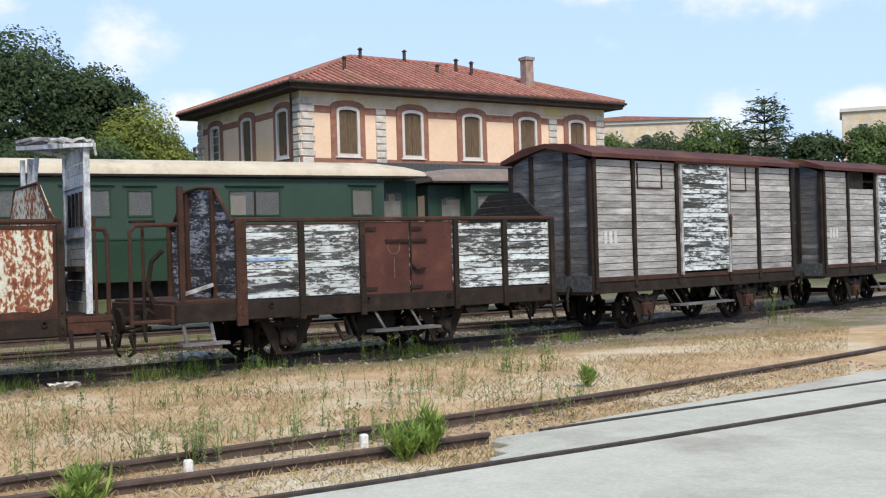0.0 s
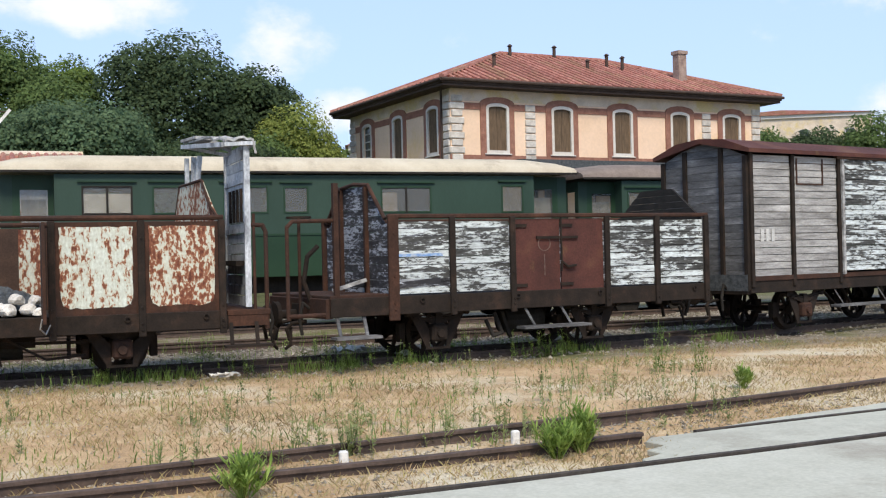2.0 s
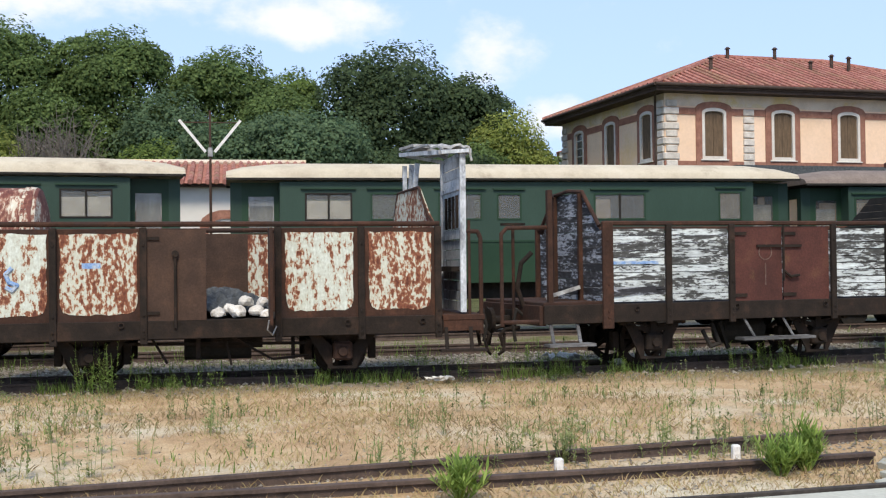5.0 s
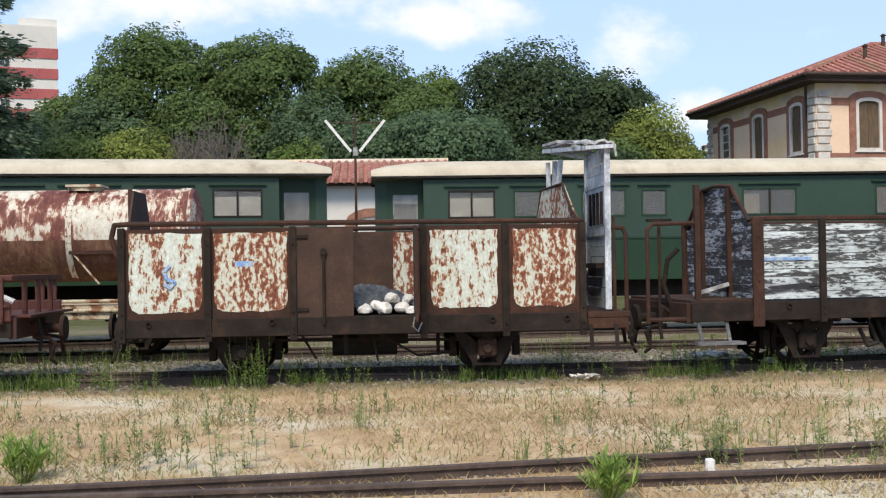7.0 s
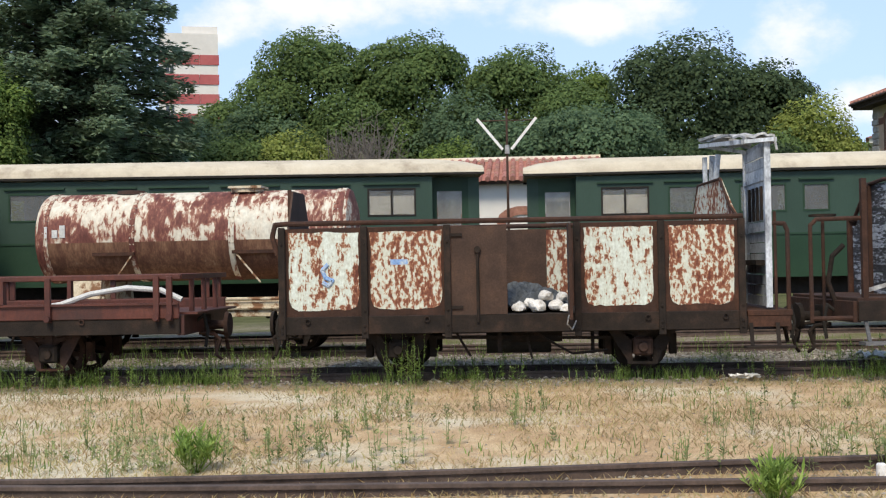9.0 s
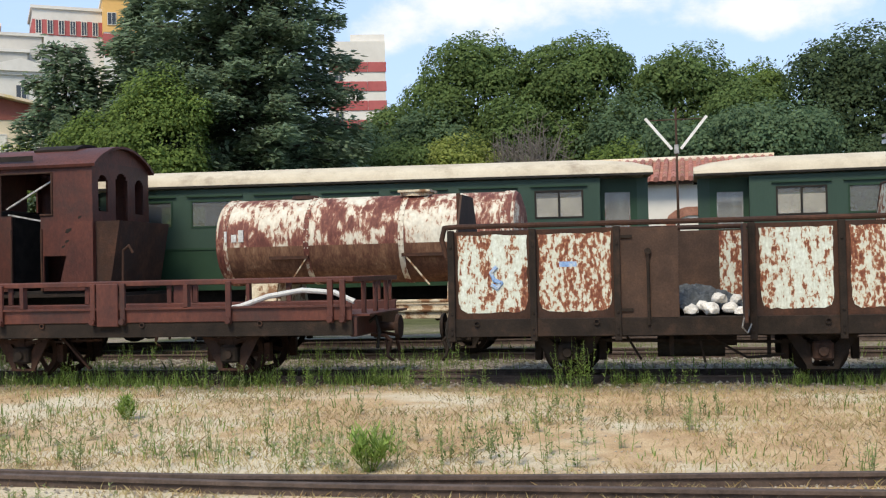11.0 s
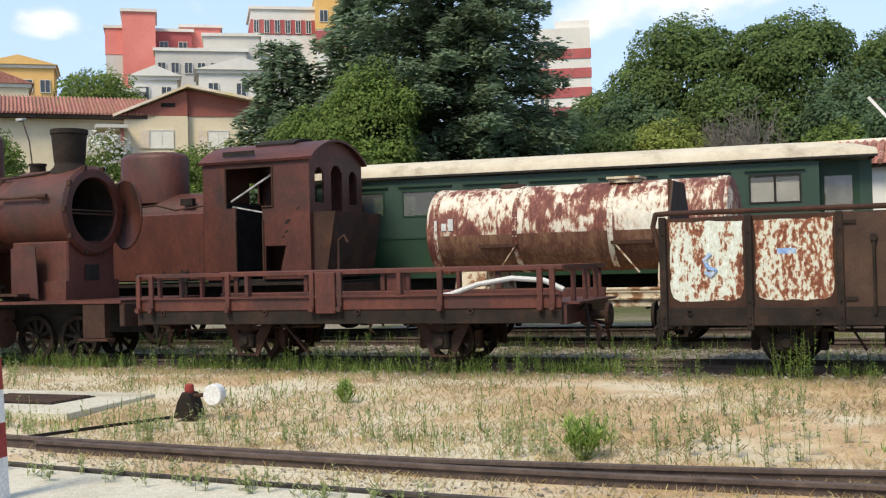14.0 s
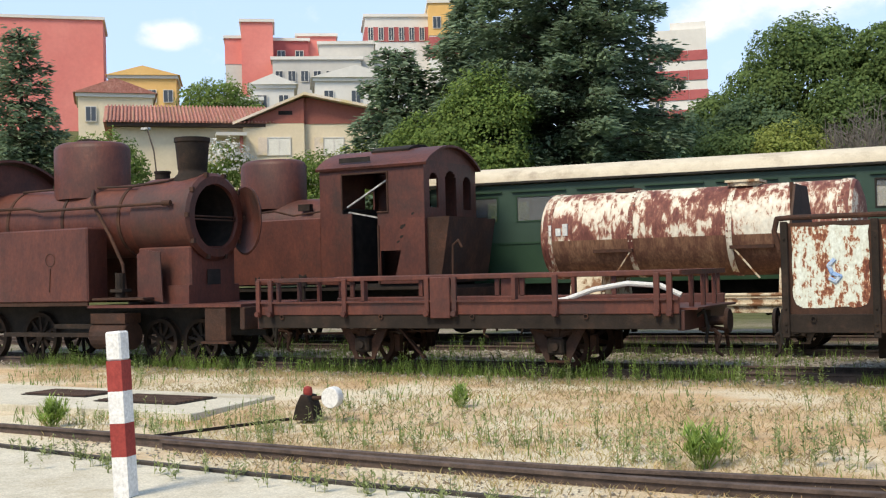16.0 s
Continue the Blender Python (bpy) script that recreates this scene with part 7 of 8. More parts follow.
OAKS = "round clipped holm oak with a dense dark green crown"
broadleaf("oak_tree", OAKS, -11.48, 59.54, 14.5, 4.0, OAK, 33000, 0.128, 1, squash=1.0)
broadleaf("oak_tree", OAKS, -5.89, 60.01, 14.2, 3.9, OAK, 33000, 0.128, 2, squash=1.0)
broadleaf("oak_tree", OAKS, -0.1, 60.5, 13.4, 3.8, OAK, 30800, 0.128, 3, squash=1.0)
broadleaf("oak_tree", "broad dark oak tree with a lumpy crown", 8.14, 57.02, 13.2, 4.7, OAK_DARK, 37400, 0.134, 4, squash=1.0)
broadleaf("oak_tree", "dark oak tree leaning over its neighbours", 12.17, 57.55, 11.7, 3.2, OAK_DARK, 19800, 0.134, 5, squash=1.0)
broadleaf("young_tree", "light green young tree between the oaks", 3.53, 61.0, 12.4, 2.1, MID_LEAF, 9900, 0.122, 6, squash=1.3)
broadleaf("yellow_green_tree", "yellow-green tree with loose small leaves", 13.94, 54.57, 9.6, 2.5, LIME_LEAF, 10120, 0.109, 7, squash=1.2)
broadleaf("pine_shrub", "blue-green feathery pine thicket", 3.34, 52.0, 9.0, 4.0, PINE, 19800, 0.128, 8, squash=0.7)
broadleaf("pine_shrub", "blue-green feathery pine thicket", 0.0, 52.5, 8.4, 3.4, PINE, 15400, 0.128, 9, squash=0.7)
broadleaf("green_bush", "mixed green bush below the oaks", -3.14, 52.5, 7.6, 2.6, MID_LEAF, 12100, 0.115, 10, squash=0.9)
broadleaf("green_bush", "olive-green bush with browning tips", -10.79, 53.04, 8.4, 2.3, LIME_LEAF, 7040, 0.109, 11, squash=1.0)
broadleaf("green_bush", "mixed green bush below the oaks", -13.74, 53.57, 8.2, 2.8, OAK, 14300, 0.122, 12, squash=0.9)
broadleaf("green_bush", "mixed green bush below the oaks", 9.32, 51.53, 7.4, 3.6, OAK_DARK, 15400, 0.122, 13, squash=0.7)
broadleaf("green_bush", "mixed green bush below the oaks", -8.83, 55.03, 7.4, 3.0, OAK, 12100, 0.122, 14, squash=0.8)


def bare_shrub(x, y, top, r, seed):
    base = terrain(x, y)
    t = thing("bare_shrub", "leafless grey dead shrub among green bushes", "shrub", pose(x, y, base))
    rng = random.Random(seed)
    h = top - base
    bm = B()
    for k in range(110):
        a = rng.uniform(0, 2 * math.pi)
        e = rng.uniform(0.2, 1.4)
        L = rng.uniform(0.6, 1.0)
        tip = Vector((r * L * math.cos(a) * math.cos(e), r * L * math.sin(a) * math.cos(e), h * (0.45 + 0.55 * L * math.sin(e))))
        root = Vector((0, 0, h * rng.uniform(0.1, 0.45)))
        mid = root.lerp(tip, 0.5) + Vector((rng.uniform(-.3, .3), rng.uniform(-.3, .3), 0.2))
        rod(bm, root, mid, 0.04, 0.025, 4)
        rod(bm, mid, tip, 0.025, 0.008, 4)
        for j in range(4):
            s = mid.lerp(tip, rng.uniform(0.1, 0.9))
            rod(bm, s, s + Vector((rng.uniform(-.6, .6), rng.uniform(-.6, .6), rng.uniform(0.1, .6))), 0.016, 0.005, 3)
    part("crown", bm, GREY_TWIG, t)


bare_shrub(-6.87, 51.02, 8.9, 2.3, 5)
bare_shrub(-8.34, 51.83, 8.3, 1.8, 6)

conifer("cedar_tree", "tall blue-green cedar with layered drooping limbs", -18.32, 44.60, 20.5, 7.2, CEDAR, 120000, 0.24, 21, tiers=26, low=0.08, taper=0.55)
conifer("cedar_tree", "tall blue-green cedar grown into its neighbour", -22.97, 45.01, 14.5, 4.2, CEDAR, 52000, 0.24, 33, tiers=20, low=0.1, taper=0.6)
conifer("cedar_tree", "smaller dark cedar beside the tall one", -25.95, 43.27, 11.9, 3.2, CEDAR, 30000, 0.25, 22, tiers=16, low=0.08, taper=0.45)
conifer("cedar_tree", "dark cedar standing by the houses", -41.9, 36.2, 13.6, 2.9, CEDAR, 20000, 0.25, 23, tiers=15, taper=0.6)
broadleaf("leafy_tree", "bright yellow-green leafy tree in front of the cedar", -19.58, 38.99, 9.7, 2.5, MID_LEAF, 24000, 0.1, 24, squash=1.5)
broadleaf("leafy_tree", "bright yellow-green leafy tree in front of the cedar", -22.05, 39.27, 8.2, 2.3, MID_LEAF, 15000, 0.1, 25, squash=1.1)
broadleaf("leafy_tree", "fresh green tree behind the red roof", -54.6, 65.7, 16.6, 4.0, MID_LEAF, 8800, 0.166, 26, squash=0.8)
broadleaf("garden_bush", "green garden bush beside the house", -38.50, 37.98, 8.6, 2.4, MID_LEAF, 7700, 0.115, 27, squash=1.1)
broadleaf("garden_bush", "thin green garden bush under the house windows", -28.76, 40.96, 7.2, 2.0, MID_LEAF, 6600, 0.096, 28, squash=0.9)
broadleaf("garden_bush", "thin green garden bush under the house windows", -27.52, 42.04, 7.5, 1.9, LIME_LEAF, 4840, 0.090, 29, squash=1.1)
broadleaf("garden_bush", "thin green garden bush under the house windows", -26.04, 42.50, 7.1, 1.8, MID_LEAF, 5280, 0.096, 30, squash=1.1)
ol = broadleaf("oleander", "oleander bush covered in white flowers", -31.79, 38.43, 7.6, 1.35, MID_LEAF, 4840, 0.083, 31, squash=1.3)
blossom = new("blossom", cloud_mesh("blossom", leaf_cloud([(0, 0, 7.6 - terrain(-31.79, 38.43) - 1.3, 1.35, 1.35, 1.35)], 480, 0.085, 77), FLOWER))
blossom.parent = ol
for i, (x, y, top, r) in enumerate(((55.1, 72.2, 11.0, 3.0), (58.3, 69.3, 10.8, 2.8), (61.5, 66.9, 11.8, 3.2), (66.8, 61.1, 10.2, 2.6), (69.5, 57.7, 10.6, 2.8), (72.5, 54.3, 10.4, 2.8))):
    broadleaf("park_tree", "dark green tree beyond the station", x, y, top, r, OAK_DARK if i % 2 else OAK, 9240, 0.166, 40 + i, squash=0.9, group="far trees")
conifer("pine_tree", "pale green conifer beyond the station", 64.0, 63.6, 13.2, 5.6, PINE, 14300, 0.256, 50, tiers=14, group="far trees", taper=0.55)
for i, (x, y, top, r) in enumerate(((17.17, 66.09, 9.6, 3.0), (-20.12, 60.63, 10.5, 3.6), (-27.01, 57.23, 9.8, 3.4), (-15.9, 62.08, 11.4, 3.4))):
    broadleaf("park_tree", "dark green tree further up the slope", x, y, top, r, OAK, 11440, 0.154, 60 + i, squash=0.9, group="far trees")

for i, (x, y, top, r) in enumerate(((-16.2, 55.59, 9.4, 2.6), (-8.83, 57.03, 10.9, 3.0), (-2.94, 57.0, 10.7, 3.0), (2.75, 57.0, 10.9, 2.8), (5.89, 54.51, 8.8, 2.6), (11.78, 53.05, 7.8, 2.6), (-12.76, 57.05, 10.6, 2.9))):
    broadleaf("understorey_bush", "dense green bush filling in beneath the oaks", x, y, top, r, OAK if i % 2 else PINE, 9900, 0.128, 80 + i, squash=1.1, group="bushes on the slope")


# ---- houses and town on the hill ----
def facade_pose(x0, y0, x1, y1, z=0.0):
    """Local x runs along the front from the first point, local -y looks out."""
    return pose(x0, y0, z, 0, 0, math.degrees(math.atan2(y1 - y0, x1 - x0))), math.hypot(x1 - x0, y1 - y0)


def small_window(parent, x, z0, z1, w, y=0.0, trim=WHITE_TRIM, shutters=False, blind=False):
    win = new("window")
    win.parent, win.matrix_local = parent, pose(x, y, 0)
    h = w / 2
    bm = B()
    f = 0.07
    for a, b, c, d in ((-h - f, -h, z0 - f, z1 + f), (h, h + f, z0 - f, z1 + f), (-h, h, z0 - f, z0), (-h, h, z1, z1 + f), (-0.03, 0.03, z0, z1)):
        box(bm, a, b, -0.06, 0.02, c, d)
    part("frame", bm, trim, win)
    part("pane", box(B(), -h, h, -0.035, -0.012, z0, z1), CURTAIN if blind else DARK_GLASS, win)
    if shutters:
        part("shutter", box(B(), -h - f - 0.55, -h - f, -0.09, -0.03, z0 - 0.05, z1 + 0.05), FRIEZE, win, "open pale shutter")


def town_block(label, x0, y0, x1, y1, z1, depth, mat, rows=(), cols=0, bands=(), win=(1.0, 1.5), roof=None, name="apartment_building", trim=BLOCK_WHITE):
    """A block facing the yard. rows: the lower edges of its window rows; bands: (z0, z1, material) over the whole front."""
    m, L = facade_pose(x0, y0, x1, y1)
    zb = terrain((x0 + x1) / 2, (y0 + y1) / 2) - 3
    t = thing(name, label, "building", m, group="town on the hill")
    part("wall", box(B(), 0, L, 0, depth, zb, z1), mat, t)
    part("cornice", box(B(), -0.25, L + 0.25, -0.25, depth + 0.2, z1, z1 + 0.4), trim, t)
    for k, (a, b, bm_) in enumerate(bands):
        part("facade_band", box(B(), -0.06, L + 0.06, -0.06 - 0.004 * k, depth, a, b), bm_, t)
    for z in rows:
        for c in range(cols):
            small_window(t, L * (c + 0.5) / cols, z, z + win[1], win[0], -0.12)
    if roof:
        zr, rmat = roof
        o = 0.5
        part("roof", prism(B(), [(-o, z1 + 0.4), (L + o, z1 + 0.4), (L / 2, zr)], 'y', -o, depth + o), rmat, t)
    return t


town_block("tall salmon-red apartment block on the hill", -93.6, 117.2, -90.3, 119.7, 35.0, 8, BLOCK_RED)
town_block("low salmon-red wing of the apartment block", -95.9, 116.7, -93.9, 118.2, 33.0, 8, BLOCK_GREY, bands=[(29.6, 33.0, BLOCK_RED)])
town_block("brown-red apartment block with shadowed balconies", -93.0, 123.0, -89.1, 126.0, 33.4, 8, BLOCK_BROWN, rows=(30.5,), cols=2)
town_block("salmon-red apartment block behind", -90.8, 125.7, -86.4, 128.8, 34.2, 9, BLOCK_RED, rows=(29.0,), cols=3, win=(0.8, 2.4))
town_block("long grey-white block with a row of windows", -88.5, 117.1, -79.2, 123.8, 29.4, 8, BLOCK_GREY, rows=(26.6, 23.2), cols=7, win=(0.9, 1.3))
town_block("pale grey upper block", -84.2, 121.5, -78.2, 125.4, 31.6, 8, BLOCK_GREY)
town_block("cream gabled house on the hill", -79.1, 100.6, -75.3, 103.5, 22.6, 7, BLOCK_WHITE, rows=(20.3,), cols=2, roof=(24.2, BLOCK_WHITE), name="hill_house")
town_block("white terraced house with wide eaves", -73.4, 104.9, -65.9, 110.3, 23.4, 8, BLOCK_WHITE, rows=(20.8,), cols=3, roof=(25.2, BLOCK_WHITE), name="hill_house")
town_block("white and red apartment block with window bands", -81.9, 129.3, -72.7, 135.7, 36.4, 10, BLOCK_WHITE, rows=(33.2,), cols=8, bands=[(33.0, 35.0, BLOCK_BROWN)], win=(0.6, 1.7))
town_block("ochre and red apartment block", -73.7, 132.5, -70.2, 134.7, 37.8, 10, BLOCK_WHITE, rows=(34.4,), cols=2, bands=[(33.4, 37.8, BLOCK_YELLOW), (30.4, 33.2, BLOCK_BROWN)])
town_block("broad salmon-red apartment block", -119.4, 95.1, -107.4, 106.3, 35.0, 10, BLOCK_RED)
town_block("ochre house with loggias", -104.9, 104.8, -98.5, 110.0, 27.0, 8, BLOCK_YELLOW, rows=(24.0,), cols=4, win=(1.1, 1.5), roof=(28.6, BLOCK_YELLOW), name="hill_house")
town_block("cream house under the ochre one", -90.7, 86.0, -85.3, 91.5, 21.0, 8, CREAM_WALL, rows=(18.4,), cols=3, roof=(23.0, TILE), name="hill_house")
town_block("pale grey house with loggias", -81.1, 96.1, -76.9, 99.6, 20.9, 7, BLOCK_GREY, rows=(18.4,), cols=3, win=(1.1, 1.6), name="hill_house")

# the striped tower behind the cedar
m, L = facade_pose(-40.4, 123.55, -34.1, 125.45)
tower = thing("tower_block", "white tower block with dark red spandrel panels", "building", m, group="town on the hill")
part("wall", box(B(), 0, L, 0, 9, 6, 28.2), BLOCK_WHITE, tower)
part("lift_house", box(B(), L - 4.0, L, 1.0, 6, 28.2, 29.2), BLOCK_WHITE, tower)
panel = mesh_of(box(B(), 0, 2.15, -0.1, 0.0, 0, 1.12), "panel", BLOCK_BROWN)
for k in range(6):
    for j in range(3):
        piece("panel", panel, tower, pose(0.12 + j * 2.2, 0, 24.65 - k * 2.23))
    if k:
        small_window(tower, 1.2, 25.9 - k * 2.23, 26.75 - k * 2.23, 0.9)

# the cream and brick house behind the engines
m, L = facade_pose(-44.6, 54.0, -36.4, 59.8)
house = thing("gabled_house", "cream house with a red brick gable and white-framed windows", "house", m)
zb = 3.0
part("wall", box(B(), 1.1, 11.4, 0.0, 9, zb, 10.85), CREAM_WALL, house, "cream rendered wall")
ridge = 4.85
part("gable", prism(B(), [(1.1, 10.85), (11.4, 10.85), (11.4, 11.2), (ridge, 12.5), (1.1, 10.95)], 'y', -0.05, 9.0), BRICK_RED, house, "red brick gable")
part("bay_wall", box(B(), 1.1, 4.8, -0.35, 0.0, zb, 10.85), CREAM_WALL, house)
part("bay_gable", prism(B(), [(1.1, 10.85), (4.8, 10.85), (4.8, 12.42), (1.1, 10.95)], 'y', -0.36, -0.052), BRICK_RED, house)
# flat black plate, the slot's shade put into its colour
part("attic_vent", box(B(), 3.25, 4.1, -0.38, -0.365, 11.38, 11.62), DARK_HOLE, house, "dark slot vent")
for a, b in (((0.5, 10.75), (ridge, 12.55)), ((ridge, 12.55), (12.2, 11.05))):
    part("roof", prism(B(), [a, b, (b[0], b[1] + 0.16), (a[0], a[1] + 0.16)], 'y', -0.8, 9.5), FRIEZE, house, "thin grey roof edge")
for x, w, y in ((3.25, 1.3, -0.36), (6.6, 1.15, -0.0), (8.6, 0.9, -0.0)):
    small_window(house, x, 8.95, 9.95, w, y, shutters=x < 8, blind=True)
m, L2 = facade_pose(-49.4, 49.4, -42.6, 55.9)
wing = thing("long_low_house", "low cream house with a terracotta roof and a brown gable end", "house", m)
part("wall", box(B(), 0, L2, 0, 8, zb, 10.65), CREAM_WALL, wing)
part("eave_board", box(B(), -0.3, L2 + 0.1, -0.7, 0.0, 10.65, 10.85), EAVE, wing)
part("roof", prism(B(), [(-0.8, 10.85), (4.0, 12.5), (8.8, 10.85)], 'x', -0.5, L2 + 0.3), TILE, wing, "terracotta tile roof")
for k in range(46):
    x = -0.3 + k * (L2 + 0.4) / 45
    part("roof_tile", rod(B(), (x, -0.85, 10.9), (x, 4.0, 12.55), 0.065, n=6), TILE, wing)
part("gable_end", prism(B(), [(0.2, 9.9), (7.8, 9.9), (7.8, 10.7), (4.0, 12.2), (0.2, 10.7)], 'x', L2, L2 + 0.12), EAVE, wing)
part("porch_roof", box(B(), 6.0, 7.8, -1.6, 0.6, 10.0, 10.2), BLOCK_GREY, wing, "grey flat porch roof")
part("porch_post", box(B(), 7.4, 7.6, -1.4, -1.2, zb, 10.0), BRICK_RED, wing)
lamp = thing("street_lamp", "curved grey street lamp on the slope", "street lamp", pose(-34.27, 36.8, terrain(-34.27, 36.8)))
zl = 8.15 - terrain(-34.27, 36.8)
part("pole", bent(B(), [(0, 0, 0), (0.0, 0, zl - 2.2), (-0.25, 0.1, zl - 1.0), (-0.8, 0.3, zl)], 0.032), EAVE, lamp)
part("head", box(B(), -1.1, -0.7, 0.2, 0.45, zl - 0.06, zl + 0.06, 0.02), LEAD, lamp)

# right of the station: far roofs
for lab, a in (("pale building with a low red roof beyond the station", (80.6, 118.9, 98.5, 107.4, 17.2, 9, FRIEZE, (18.2, TILE))),
               ("off-white building behind the trees", (95.5, 101.4, 99.5, 97.0, 14.8, 8, BLOCK_WHITE, None)),
               ("pink apartment building behind the trees", (104.5, 91.7, 116.5, 78.2, 16.6, 9, FRIEZE, None)),
               ("low red-roofed house seen past the coach", (26.9, 88.2, 33.4, 86.2, 10.2, 8, BLOCK_WHITE, (11.6, TILE)))):
    town_block(lab, *a[:7], rows=(a[4] - 3.0,), cols=4, roof=a[7], name="far_building")

# ---- goods office between the coaches ----
def goods_office():
    t = thing("goods_office", "low white-washed building with a red tile roof and brick arched windows", "house", pose(-3.6, 33.0, 0))
    L, H = 5.7, 3.9
    part("wall", box(B(), 0, L, 0, 6, -0.3, H), BLOCK_WHITE, t)
    part("eave_board", box(B(), -0.3, L + 0.3, -0.35, 0.0, H, H + 0.08), EAVE, t)
    roof = part("roof", prism(B(), [(-0.5, H + 0.08), (3.0, H + 0.94), (6.5, H + 0.08)], 'x', -0.4, L + 0.4), TILE, t)
    me = mesh_of(rod(B(), (0, -0.52, H + 0.12), (0, 0.0, H + 0.25), 0.085, 0.07, 6), "tile", TILE)
    d = Vector((0, 3.5, 0.86)).normalized()
    n = 27
    for k in range(n):
        for j in range(7):
            piece("tile", me, roof, Matrix.Translation((-0.3 + k * (L + 0.6) / (n - 1), d.y * 0.5 * j, d.z * 0.5 * j + (k % 2) * 0.004)))
    part("ridge_tiles", rod(B(), (-0.4, 3.0, H + 0.98), (L + 0.4, 3.0, H + 0.98), 0.1, n=8), FRIEZE, roof, "pale ridge")
    for x in (1.2, 3.6):
        win = new("window")
        win.parent, win.matrix_local = t, pose(x, 0, 0)
        part("brick_arch", ring_arch(B(), arch(-0.75, 0.75, 1.2, 3.25, 0.42), arch(-0.5, 0.5, 1.2, 3.0, 0.3), -0.05, 0.02), BRICK_BAND, win)
        part("shutter", box(B(), -0.5, 0.5, -0.025, -0.005, 1.2, 2.75), CURTAIN, win)


goods_office()


# ---- mast behind the coaches ----
mast = thing("signal_mast", "thin rusty mast with two white arms set in a V", "mast", pose(-0.33, 25.9, 0))
part("pole", rod(B(), (0, 0, -0.2), (0, 0, 5.14), 0.04, 0.025, 10), RUST_BROWN, mast)
for s in (-1, 1):
    part("arm", beam(B(), (s * 0.1, -0.03, 4.2), (s * 0.68, -0.03, 4.92), 0.03, 0.062), WHITE_PAINT, mast, "white-painted slanting arm")
part("stay", rod(B(), (-0.64, 0, 4.87), (0.64, 0, 4.87), 0.012, n=6), RUST_BROWN, mast)
part("insulator", rod(B(), (0, 0, 4.1), (0, 0, 4.3), 0.06, 0.05, 10), LEAD, mast)

# ---- striped post, point lever, pegs ----
post = thing("striped_post", "leaning post painted in red and white bands", "post", pose(-6.08, 5.99, 0.03, 0, -2.6, 12))
for k, (a, b, mt) in enumerate(((0.0, 0.29, WHITE_PAINT), (0.29, 0.53, RED_PAINT), (0.53, 0.76, WHITE_PAINT), (0.76, 0.98, RED_PAINT), (0.98, 1.19, WHITE_PAINT))):
    part("band", box(B(), -0.062, 0.062, -0.062, 0.062, a, b, 0.012 if k == 4 else 0.0), mt, post, "white band" if mt is WHITE_PAINT else "red band")
lever = thing("point_lever", "rusty point lever with a white drum weight and a red knob", "point lever", pose(-7.3, 9.95, 0.03, 0, 0, 10))
lever.scale = (0.74, 0.74, 0.8)
lb = prism(B(), [(-0.18, 0.0), (0.16, 0.0), (0.12, 0.18), (0.06, 0.32), (-0.04, 0.34), (-0.12, 0.2)], 'y', -0.16, 0.16)
part("base", lb, RUST_DARK, lever, "dark mossy iron base")
part("knob", lathe(B(), [(0.0, 0.45), (0.06, 0.43), (0.07, 0.36), (0.05, 0.3), (0.08, 0.28)], (0.0, 0, 0), 'z', 16), RED_PAINT, lever, "faded red knob", smooth=True)
part("arm", rod(B(), (0.05, 0, 0.28), (0.3, -0.02, 0.3), 0.028), RUST, lever)
part("drum_weight", lathe(B(), [(0.0, -0.1), (0.13, -0.1), (0.14, -0.08), (0.14, 0.08), (0.13, 0.1), (0.0, 0.1)], (0.4, -0.02, 0.3), 'y', 28), WHITE_PAINT, lever, "white drum weight").matrix_local = pose(0, 0, 0)
rodd = thing("point_rod", "dark iron rod from the lever to the rails", "rod", pose(0, 0, 0))
part("rod", beam(B(), (-7.4, 9.75, 0.05), (-7.95, 8.25, 0.05), 0.028, 0.03), RUST_DARK, rodd)
for x, y in ((2.55, 8.4), (4.13, 8.64)):
    pg = thing("white_peg", "short white-painted stone peg beside the rail", "marker", pose(x, y, 0), group="white pegs")
    part("peg", box(B(), -0.034, 0.034, -0.03, 0.03, -0.05, 0.09, 0.012), WHITE_PAINT, pg)

# ---- debris ----
def crumpled(name, label, x, y, z, w, d, mat, seed, lift=0.05):
    rng = random.Random(seed)
    bm = B()
    n = 7
    g = [[bm.verts.new((-w / 2 + w * i / n + rng.uniform(-.03, .03), -d / 2 + d * j / n + rng.uniform(-.03, .03), rng.uniform(0, lift))) for i in range(n + 1)] for j in range(n + 1)]
    for j in range(n):
        for i in range(n):
            if rng.random() > 0.12:
                bm.faces.new((g[j][i], g[j][i + 1], g[j + 1][i + 1], g[j + 1][i]))
    r = bmesh.ops.extrude_face_region(bm, geom=bm.faces[:])
    bmesh.ops.translate(bm, verts=[v for v in r["geom"] if isinstance(v, bmesh.types.BMVert)], vec=(0, 0, 0.006))
    ob = new(name, mesh_of(bm, name, mat))
    ob.matrix_world = pose(x, y, z, 0, 0, rng.uniform(0, 180))
    return tagged(ob, label, "debris")


crumpled("torn_sheet", "torn pale plastic sheet lying beneath the wagon", 5.35, 17.5, 0.03, 0.9, 0.5, HOSE, 3, 0.12)
crumpled("torn_sheet", "torn pale plastic sheet lying beneath the wagon", 6.0, 16.6, 0.03, 0.5, 0.4, HOSE, 4, 0.1)
crumpled("crushed_bottle", "crushed pale blue-green bottle beside the rail", 2.85, 15.0, 0.02, 0.36, 0.14, BLOCK_WHITE, 5, 0.07)


